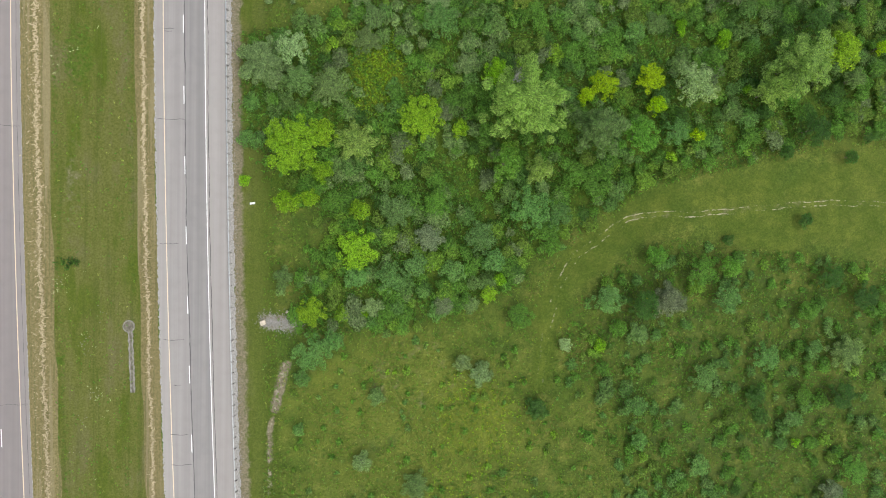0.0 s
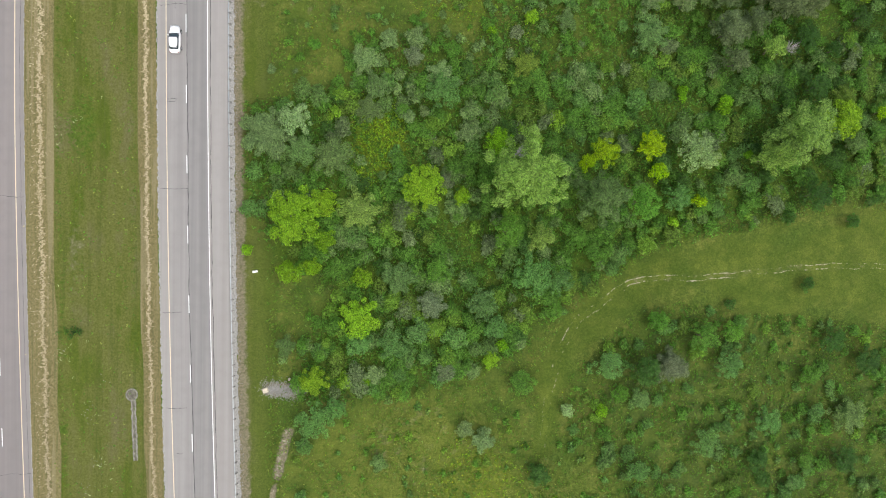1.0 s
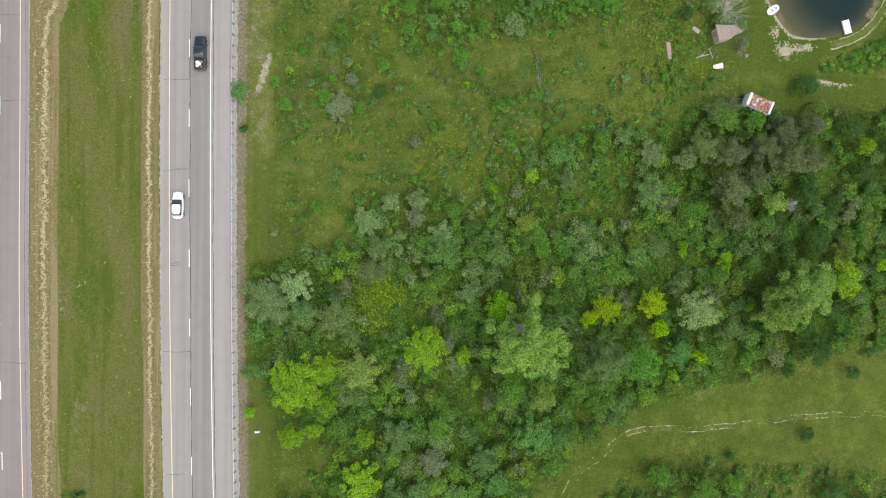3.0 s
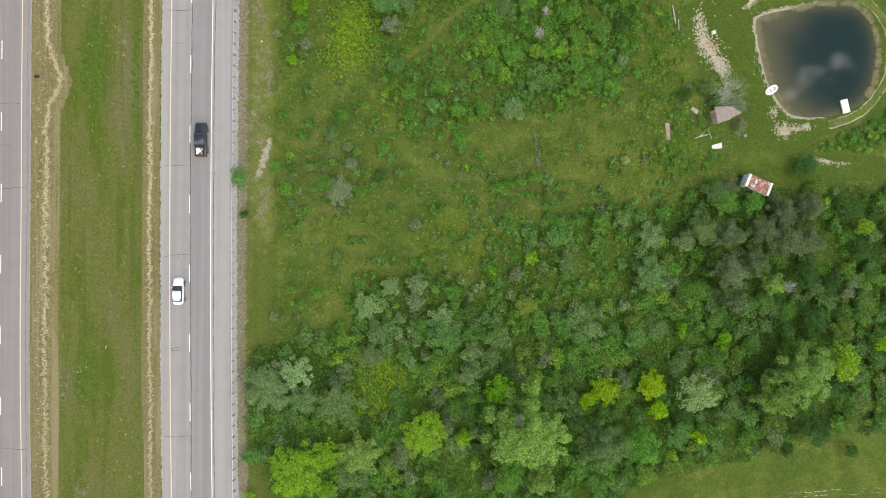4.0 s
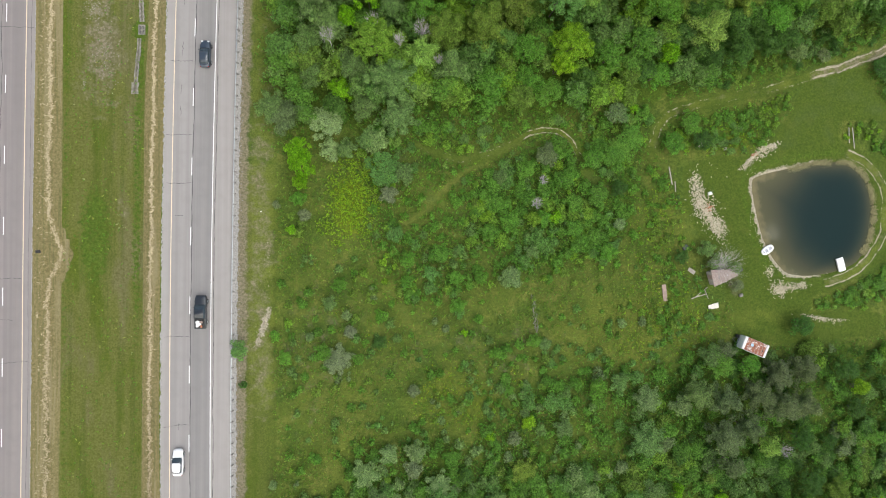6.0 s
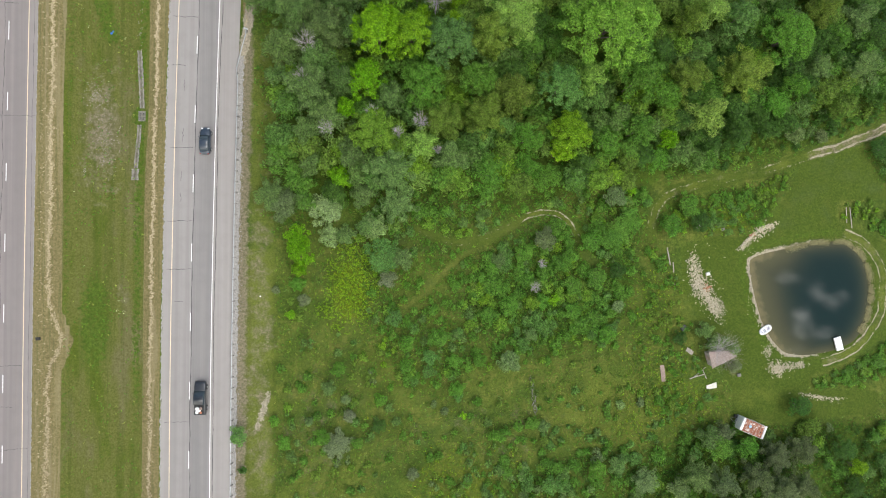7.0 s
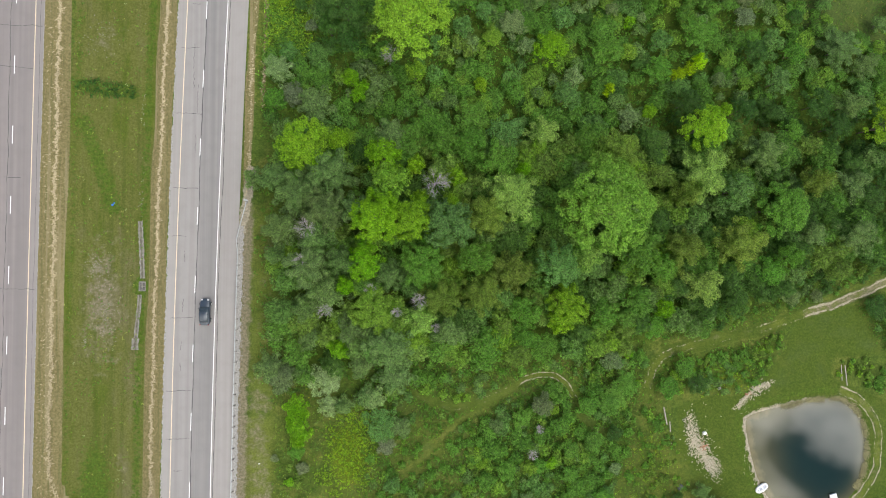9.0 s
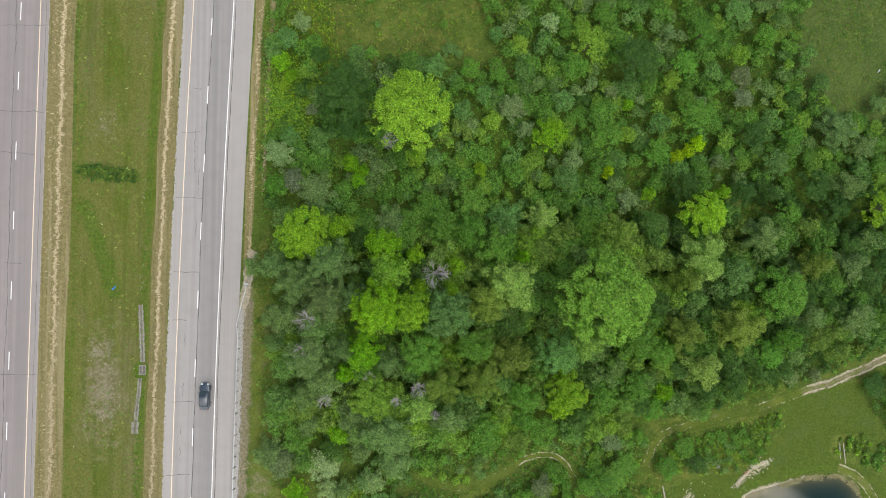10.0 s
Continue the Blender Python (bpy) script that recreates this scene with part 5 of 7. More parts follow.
plant("dark", 74.2, 3.9, 1.68, 2)
plant("dull", -2.0, 4.1, 3.53, 3.5)
plant("teal", 26.9, 4.1, 2.88, 5)
plant("maple", -8.3, 4.5, 2.28, 4)
plant("teal", 21.6, 5.0, 4.08, 6)
plant("elm", 5.0, 5.3, 2.71, 3)
plant("maple", -20.5, 5.3, 2.57, 5)
plant("maple", -16.8, 6.2, 1.86, 4)
plant("lime", -28.0, 9.0, 1.26, 1.8)
plant("maple", -14.5, 10.8, 2.16, 5)
plant("ash", 23.3, 11.9, 2.82, 8)
plant("elm", 17.3, 12.8, 3.45, 7)
plant("maple", -19.4, 15.0, 5.48, 7)
plant("maple", 48.2, 15.0, 1.25, 3)
plant("dark", 82.4, 15.8, 1.67, 2.5)
plant("dark", 69.3, 16.2, 1.67, 3)
plant("teal", -28.0, 16.2, 1.89, 2)
plant("ash", -9.0, 16.3, 3.92, 4.5)
plant("maple", -14.5, 17.0, 2.65, 6)
plant("elm", 41.0, 18.3, 3.83, 8)
plant("gold", 52.4, 18.8, 1.45, 4)
plant("dull", 33.1, 18.9, 5.14, 11)
plant("maple", 9.3, 19.0, 1.86, 4)
plant("teal", 48.5, 19.3, 2.69, 4)
plant("dark", 73.8, 20.3, 3.29, 5)
plant("maple", 2.2, 20.5, 4.19, 6)
plant("grey", 6.3, 21.2, 1.87, 3.5)
plant("poplar", 19.4, 22.4, 7.69, 15)
plant("gold", 44.6, 23.9, 2.06, 5)
plant("dull", -13.4, 25.3, 3.72, 4)
plant("gold", 31.9, 25.6, 1.87, 3.5)
plant("dull", -18.9, 26.3, 2.90, 4)
plant("pale", 54.0, 26.3, 2.06, 5)
plant("ash", 64.3, 26.5, 3.40, 9)
plant("gold", 35.1, 27.3, 2.90, 4)
plant("lime", 61.8, 27.7, 0.94, 2.5)
plant("pale", 50.2, 27.9, 3.85, 7)
plant("lime", 15.4, 28.4, 2.86, 6)
plant("gold", 43.1, 28.6, 2.88, 5)
plant("willow", -24.7, 28.7, 4.93, 5)
plant("dull", 81.8, 30.0, 2.28, 4)
plant("willow", 9.8, 30.2, 2.08, 3)
plant("ash", 68.5, 31.2, 6.12, 11)
plant("pale", -19.5, 31.5, 3.08, 5)
plant("willow", -0.4, 32.7, 1.46, 3)
plant("maple", 75.8, 33.4, 4.00, 9)
plant("willow", 2.4, 33.8, 1.25, 3)
plant("dull", -7.3, 33.9, 2.71, 3)
plant("lime", 56.8, 35.6, 1.46, 3)
plant("gold", 87.5, 35.8, 1.66, 4)
plant("teal", 40.1, 36.9, 2.50, 3)
plant("lime", 57.2, 37.1, 1.57, 3)
plant("teal", 5.3, 37.3, 3.52, 4)
plant("lime", 49.2, 37.5, 1.04, 2.5)
plant("dull", -5.9, 37.6, 2.51, 2.8)
plant("dull", 44.3, 38.5, 2.50, 3)
plant("olive", 79.7, 38.5, 2.70, 4)
plant("lime", 49.3, 38.9, 1.15, 2.5)
plant("dark", 74.1, 40.1, 2.90, 4)
plant("willow", 5.1, 40.1, 2.82, 3)
plant("willow", -24.2, 40.4, 1.06, 1.2)
plant("willow", -8.1, 42.3, 2.93, 2.8)
plant("olive", 20.4, 42.5, 2.72, 2.5)
plant("grey", 0.5, 43.3, 2.09, 2.8)
plant("dusk", 58.0, 44.0, 2.46, 6)
plant("elm", -16.9, 45.0, 1.48, 1.4)
plant("elm", 7.1, 45.0, 1.89, 2)
plant("willow", -4.0, 46.1, 2.09, 3)
plant("willow", 0.8, 46.3, 2.30, 3)
plant("ash", 65.6, 46.9, 2.47, 5)
plant("dark", 77.9, 47.3, 1.88, 3)
plant("dull", 42.7, 48.4, 3.53, 4)
plant("grey", 18.6, 48.4, 1.47, 2)
plant("dark", 71.4, 48.5, 2.68, 5)
plant("lime", 14.2, 48.6, 1.16, 1.6)
plant("dusk", 56.5, 49.2, 3.66, 7)
plant("dull", 27.4, 50.2, 2.09, 2.5)
plant("dusk", 60.8, 50.7, 2.85, 7)
plant("maple", 21.3, 51.2, 1.58, 2)
plant("dark", 83.4, 53.7, 2.30, 3)
plant("willow", 49.0, 54.5, 2.28, 4)
plant("dusk", 71.9, 54.8, 3.07, 6)
plant("dusk", 67.2, 54.8, 3.46, 7)
plant("teal", 25.8, 54.8, 2.30, 2.5)
plant("willow", 42.9, 55.5, 2.71, 3)
plant("dusk", 56.8, 55.7, 3.07, 6)
plant("dull", 51.9, 56.6, 3.30, 5)
plant("dusk", 62.7, 56.8, 3.07, 6)
plant("grey", 0.4, 56.9, 1.48, 1.5)
plant("elm", 33.5, 57.4, 2.30, 2.5)
plant("maple", 83.5, 57.7, 1.87, 4)
plant("dark", -29.4, 58.3, 0.95, 1.3)
plant("dull", 37.7, 58.5, 2.09, 2.5)
plant("dusk", 72.3, 61.0, 3.09, 5)
plant("dark", 80.5, 61.1, 2.70, 4)
plant("elm", 56.4, 61.8, 2.70, 4)
plant("elm", 61.8, 61.9, 2.49, 4)
plant("grey", -13.1, 62.7, 2.94, 2)
plant("elm", -22.4, 62.8, 1.58, 1.4)
plant("elm", -9.7, 62.8, 1.37, 1.5)
plant("elm", 15.0, 63.8, 1.48, 1.5)
plant("elm", -15.6, 63.9, 1.89, 1.8)
plant("elm", 17.1, 64.4, 1.26, 1.5)
plant("teal", -30.0, 64.5, 1.99, 2.2)
plant("dull", 24.1, 65.5, 1.47, 1.6)
plant("dark", -5.7, 65.6, 1.58, 1.5)
plant("elm", 22.0, 66.0, 1.69, 1.6)
plant("willow", -18.1, 66.7, 1.05, 1.4)
plant("elm", -24.2, 66.8, 1.27, 1.3)
plant("lime", 9.4, 67.3, 0.84, 1.2)
plant("grey", -11.0, 67.5, 1.48, 1.4)
plant("dark", 72.5, 69.0, 2.6, 3)
plant("willow", 38.4, 69.3, 1.16, 1.3)
plant("elm", 11.9, 69.9, 1.06, 1.3)
plant("willow", -11.7, 70.5, 1.16, 1.3)
plant("elm", -5.6, 70.6, 1.48, 1.4)
plant("teal", 8.3, 70.8, 1.26, 1.5)
plant("elm", 8.0, 72.3, 1.79, 1.8)
plant("dull", -14.7, 72.6, 1.58, 1.8)
plant("teal", 3.2, 75.3, 1.47, 1.6)
plant("elm", -13.2, 75.9, 1.69, 1.6)
plant("grey", 60.1, 76.3, 1.5, 1.7)
plant("elm", -0.8, 76.7, 1.48, 1.5)
plant("elm", 7.7, 77.3, 1.68, 1.8)
plant("elm", 12.3, 77.5, 1.58, 1.7)
plant("willow", 17.2, 77.6, 2.39, 3.5)
plant("teal", 3.1, 78.0, 1.68, 1.8)
plant("elm", -0.9, 80.6, 1.89, 2)
plant("dark", 49.4, 81.5, 1.69, 1.6)
plant("elm", 4.6, 81.7, 2.31, 2)
plant("dull", 21.3, 82.1, 1.6, 1.8)
plant("elm", 35.4, 82.2, 2.10, 2.2)
plant("dull", 54.1, 83.1, 1.89, 2)
plant("teal", -3.4, 85.0, 1.89, 1.8)
plant("elm", 13.7, 85.5, 2.10, 2)
plant("lime", -21.7, 85.6, 1.06, 1.2)
plant("elm", 29.1, 86.5, 1.89, 2)
plant("willow", 37.6, 87.3, 1.47, 1.8)
plant("elm", 17.2, 87.6, 2.31, 2)
plant("grey", -19.3, 88.1, 1.47, 1.6)
plant("elm", 23.3, 88.3, 1.68, 2.5)
plant("lime", 25.5, 88.5, 1.47, 1.8)
plant("grey", -24.2, 89.8, 0.95, 1.2)
plant("fresh", 21.4, 88.0, 1.7, 3)
plant("elm", -20.2, 91.0, 1.68, 2)
plant("elm", 29.1, 91.1, 2.10, 2.2)
plant("grey", -4.5, 91.9, 1.89, 2)
plant("elm", 33.4, 92.7, 2.51, 2.4)
plant("dark", 37.4, 93.9, 1.89, 2.2)
plant("lime", -19.4, 94.0, 1.85, 5)
plant("elm", 26.9, 95.5, 2.31, 2.4)
plant("dull", -2.1, 95.7, 2.30, 3)
plant("dull", 15.4, 95.6, 1.6, 1.8)
plant("teal", -5.3, 96.3, 3.54, 3.5)
plant("lime", -19.2, 96.7, 2.75, 7, stretch=0.8)
plant("elm", 19.9, 97.0, 2.2, 2.2)
plant("dusk", 23.6, 99.4, 2.4, 3)
plant("lime", -20.0, 99.0, 2.64, 4)
plant("elm", 32.4, 99.2, 2.55, 2.5)
plant("dull", -11.9, 99.7, 2.08, 3.5)
plant("elm", 36.2, 99.9, 2.72, 2.6)
plant("elm", 37.7, 101.2, 2.77, 2.5)
plant("willow", -6.7, 101.2, 2.49, 4)
plant("dull", -7.8, 101.4, 2.53, 4)
plant("elm", 47.3, 102.1, 2.55, 2.5)
plant("dark", 52.8, 103.1, 2.35, 2.2)
plant("elm", 39.3, 103.1, 2.72, 2.6)
plant("pale", -15.4, 104.2, 3.35, 3.6)
plant("pale", -14.8, 99.5, 2.4, 3)
plant("dusk", -22.4, 105.3, 3.5, 5)
plant("dull", -2.9, 105.2, 3.54, 6)
plant("elm", 50.5, 106.3, 2.55, 2.5)
plant("dull", -24.4, 106.6, 3.14, 5)
plant("dull", -8.8, 107.0, 2.72, 5)
plant("willow", 36.4, 107.6, 2.33, 3)
plant("lime", 39.7, 108.5, 1.06, 2.5)
plant("lime", -12.8, 109.9, 2.51, 5)
plant("elm", 23.3, 110.2, 3.14, 5)
plant("elm", 12.9, 110.7, 4.14, 7)
plant("dull", -3.9, 110.8, 5.0, 9)
plant("elm", 19.6, 111.9, 3.12, 6)
plant("dull", -17.8, 112.1, 2.91, 6)
plant("dull", -10.8, 113.3, 3.31, 7)
plant("dull", 6.0, 113.3, 3.47, 9)
plant("elm", 43.2, 114.1, 2.93, 5)
plant("maple", 25.3, 114.7, 2.47, 8)
plant("ash", 1.4, 115.5, 3.47, 9)
plant("elm", 33.8, 116.5, 3.52, 7)
plant("elm", 19.3, 116.8, 3.29, 8)
plant("dull", -18.4, 116.9, 2.88, 8)
plant("fresh", -6.9, 117.0, 4.69, 9)
plant("lime", 44.7, 117.5, 2.27, 7)
plant("dark", 88.0, 117.7, 2.56, 2)
plant("maple", 26.7, 117.7, 4.29, 9)
plant("elm", 39.1, 118.7, 3.49, 8)
plant("olive", 4.7, 118.9, 4.26, 10)
plant("willow", 70.0, 119.6, 2.11, 4)
plant("dull", -15.1, 119.9, 4.08, 9)
plant("olive", 11.4, 120.0, 4.43, 11)
plant("lime", -11.6, 121.1, 2.04, 9)
plant("ash", 51.3, 121.8, 4.08, 9)
plant("dull", -4.1, 122.8, 3.06, 9)
plant("olive", 16.3, 124.0, 4.03, 11)
plant("elm", 63.4, 124.3, 3.29, 8)
plant("dull", -17.8, 124.5, 4.63, 11)
plant("elm", 42.9, 124.9, 3.47, 9)
plant("elm", 1.2, 125.0, 4.43, 11)
plant("teal", 24.2, 125.0, 4.20, 12)
plant("lime", -8.3, 125.1, 3.60, 12)
plant("dull", -12.2, 125.3, 3.04, 10)
plant("elm", 10.2, 125.8, 3.63, 11)
plant("dull", -23.3, 126.0, 2.26, 8)
plant("elm", 66.8, 126.9, 2.86, 9)
plant("elm", 38.2, 127.0, 4.03, 11)
plant("ash", 28.9, 127.1, 3.60, 12)
plant("olive", 47.2, 128.0, 4.26, 10)
plant("dull", -16.5, 128.7, 3.45, 10)
plant("olive", 57.2, 129.2, 5.27, 10)
plant("dull", -22.2, 130.5, 3.65, 10)
plant("dull", 79.7, 130.6, 4.29, 9)
plant("dull", 72.5, 130.9, 3.31, 7)
plant("elm", 86.3, 130.9, 3.12, 6)
plant("teal", 5.4, 131.4, 4.97, 13)
plant("maple", -0.9, 132.3, 4.15, 14)
plant("lime", -6.2, 132.4, 4.90, 15)
plant("olive", 11.7, 133.3, 4.40, 12)
plant("dull", -15.0, 133.5, 4.60, 12)
plant("dull", -10.4, 134.0, 3.02, 11)
plant("verdant", 31.1, 134.7, 8.89, 17)
plant("elm", 64.7, 135.2, 5.24, 11)
plant("maple", 6.0, 135.4, 1.60, 12)
plant("maple", 1.0, 136.1, 1.60, 12)
plant("dull", -19.8, 136.3, 4.23, 11)
plant("ash", 15.9, 136.7, 5.56, 13)
plant("olive", 47.1, 138.0, 3.04, 10)
plant("teal", 56.0, 138.1, 3.85, 10)
plant("fresh", -4.1, 138.6, 3.78, 13)
plant("dull", -27.4, 139.0, 2.07, 7)
plant("dull", -23.4, 139.1, 3.27, 9)
plant("maple", 6.8, 139.5, 2.00, 12)
plant("dull", -14.2, 139.7, 4.80, 12)
plant("olive", 71.6, 140.3, 3.27, 9)
plant("dull", 80.2, 140.4, 3.72, 7)
plant("dark", 87.2, 140.5, 3.54, 6)
plant("ash", 50.3, 141.1, 5.44, 11)
plant("lime", 18.0, 141.1, 1.61, 11)
plant("maple", -0.0, 141.3, 2.00, 12)
plant("elm", 13.7, 142.5, 4.06, 10)
plant("lime", -5.3, 142.7, 3.60, 12)
plant("dark", -9.3, 143.6, 2.67, 8)
plant("maple", -18.6, 144.4, 5.07, 10)
plant("olive", 35.4, 144.8, 4.49, 9)
plant("dull", 62.3, 145.3, 4.29, 9)
plant("elm", 9.3, 145.4, 3.47, 9)
plant("maple", -13.1, 145.5, 2.25, 9)
plant("elm", 4.4, 146.3, 3.67, 9)
plant("dull", -4.5, 146.6, 3.49, 8)
plant("elm", 29.7, 146.8, 2.90, 7)
plant("teal", 16.1, 148.1, 3.54, 6)
plant("ash", 22.7, 148.2, 3.33, 6)
plant("maple", 50.3, 149.2, 4.43, 11)
plant("elm", 2.4, 149.3, 3.54, 6)
plant("elm", 68.5, 149.6, 2.71, 6)
plant("elm", 9.5, 150.5, 3.54, 6)
plant("maple", 85.0, 150.8, 4.26, 10)
plant("dark", 77.3, 150.9, 3.12, 6)
plant("willow", 37.9, 151.6, 2.51, 5)
plant("dull", -17.3, 151.9, 3.54, 6)
plant("elm", -24.2, 152.8, 2.51, 5)
plant("maple", 42.1, 152.8, 1.68, 5)
plant("maple", 55.8, 153.3, 1.56, 6)
plant("dark", 59.5, 153.6, 2.71, 6)
plant("grey", -21.3, 153.8, 2.51, 5)
plant("lime", -10.2, 154.1, 1.68, 5)
plant("dark", 48.7, 154.4, 2.91, 6)
plant("teal", 26.7, 154.9, 2.91, 6)
plant("dark", 73.8, 155.0, 3.33, 6)
plant("dull", 80.5, 155.1, 3.12, 6)
plant("gold", 47.6, 160.0, 1.7, 4)
plant("gold", 49.9, 161.1, 1.5, 4)
plant("gold", 51.9, 162.6, 1.8, 4.2)
plant("gold", 34.9, 156.8, 1.4, 4)
plant("lime", 23.3, 162.8, 3.4, 8)
plant("lime", -11.4, 157.0, 2.0, 5)
plant("lime", -9.2, 156.0, 1.3, 4)
plant("lime", 38.7, 169.3, 1.2, 4)
plant("spring", -1.1, 164.6, 7.2, 16)
plant("spring", -0.3, 158.4, 2.2, 7)
plant("dark", -12.4, 168.6, 5.6, 9)
plant("dark", -11.6, 163.4, 3.2, 7)
plant("dark", -15.0, 165.5, 2.6, 7)
plant("lime", -24.2, 174.8, 2.3, 3.2)
plant("lime", -22.4, 172.6, 1.5, 2.4)
plant("maple", -23.6, 171.0, 1.2, 1.8)
plant("teal", -22.9, 179.1, 2.4, 3)
plant("willow", -20.6, 182.3, 2.1, 2.6)
plant("dark", -17.5, 176.4, 2.1, 3.2)
plant("willow", -24.0, 158.7, 2.8, 3.6)
plant("teal", -22.6, 161.8, 1.9, 2.8)
plant("grey", -18.9, 167.0, 1.4, 1.6)
plant("teal", 3.2, 174.9, 2.6, 3.5)
plant("elm", 9.5, 175.0, 2.3, 3)
plant("teal", 12.0, 170.4, 2.0, 3)
plant("teal", 8.2, 167.3, 2.3, 3.6)
plant("elm", 14.6, 174.0, 1.8, 2.6)
plant("elm", 9.6, 171.4, 1.5, 2.4)
plant("fresh", 13.4, 165.3, 2.2, 4)
plant("elm", 4.5, 183.3, 1.0, 1.0)
plant("teal", 5.7, 178.7, 1.6, 1.6)
plant("teal", 7.4, 177.9, 1.0, 1.2)
plant("teal", -7.3, 182.8, 0.8, 0.9)
plant("elm", -8.6, 187.2, 1.0, 1.2)
plant("elm", 13.0, 184.5, 1.1, 1.4)
plant("teal", 14.2, 181.6, 1.7, 2.4)
plant("fresh", 18.4, 179.6, 2.2, 3.2)
plant("willow", 17.0, 167.9, 2.8, 4)
plant("willow", 19.6, 164.2, 1.8, 4)
plant("pale", 23.9, 183.6, 2.2, 4)
plant("elm", 28.0, 175.6, 3.0, 5)
plant("fresh", 31.1, 179.9, 3.8, 6)
plant("dark", 39.6, 176.5, 4.5, 7)
plant("elm", 34.0, 185.4, 2.8, 4)
plant("willow", 35.5, 171.7, 1.6, 3.2)
plant("willow", 52.4, 170.3, 1.6, 3.2)
plant("willow", 41.1, 170.4, 1.2, 3)
plant("willow", 55.3, 159.2, 1.6, 4.5)
plant("willow", 28.3, 158.5, 2.3, 4.5)
plant("willow", 46.0, 182.8, 1.8, 4)
plant("grey", 61.0, 171.5, 2.3, 3)
plant("dusk", 60.1, 175.1, 2.5, 3.6)
plant("dull", 78.1, 165.4, 4.2, 6)
plant("dull", 83.6, 162.7, 2.7, 5)
plant("dull", 88.0, 171.3, 2.0, 2.6)
plant("dull", 91.2, 174.3, 1.6, 2)
plant("dark", 70.6, 171.8, 2.0, 3)
plant("elm", 52.7, 182.9, 3.0, 4)
plant("fresh", 59.4, 178.8, 2.4, 4.5)
plant("elm", 64.6, 183.0, 2.6, 4)
plant("teal", 59.3, 187.0, 3.0, 4)
plant("elm", 49.0, 177.2, 2.8, 4.5)
plant("fresh", 46.6, 173.8, 2.2, 4.5)
plant("elm", 51.1, 167.6, 3.4, 5)
plant("teal", 66.5, 159.1, 2.9, 5)
plant("elm", 43.7, 160.4, 2.9, 5)
plant("elm", 34.1, 163.4, 3.5, 5)
plant("dark", 61.9, 164.2, 2.7, 5)
plant("maple", 11.4, 156.6, 1.6, 5)
plant("teal", 26.4, 169.6, 2.6, 4)
plant("teal", 44.4, 165.8, 2.5, 4.5)
plant("elm", 69.8, 164.6, 2.6, 4.5)
plant("fresh", 38.6, 163.8, 2.0, 4)
plant("dusk", 67.2, 60.0, 3.3, 5)
plant("dull", 54.6, 63.6, 2.6, 4)
plant("teal", 36.6, 83.2, 1.5, 1.6)
plant("teal", 55.2, 70.3, 1.1, 1.0)
# dead trees
snag(-17.7, 130.3, 13, 2.2)
snag(-18.6, 125.2, 12, 1.5)
snag(-14.5, 117.0, 11.5, 1.5)
snag(3.2, 138.2, 14.5, 3.0)
snag(-2.8, 116.7, 11, 1.2)
snag(0.9, 118.7, 11, 1.8)
snag(-7.3, 120.3, 9, 1.4)
snag(3.7, 114.2, 9.5, 1.0)
snag(-4.7, 160.9, 6, 2.0)
snag(54.8, 80.2, 8.8, 4.2, "thin half-bare tree with pale grey twigs", 110, 0.017)
plant("dull", 59.2, 79.6, 1.7, 2.2)
plant("dull", 56.2, 80.7, 2.1, 2.7, 1.25, 15)
plant("dusk", 57.2, 64.4, 2.4, 3.5)
snag(23.2, 95.2, 2.6, 1.1)
snag(21.7, 90.8, 3.8, 1.3, "small tree with pale bare branches above its leaves")
plant("dull", 54.6, 116.2, 2.2, 2.6)
plant("willow", 70.3, 119.5, 1.6, 2.4)
plant("dusk", 76.3, 119.4, 1.5, 2.0)
snag(67.9, 46.6, 5.5, 1.5)
snag(17.4, 25.3, 15.5, 1.0)


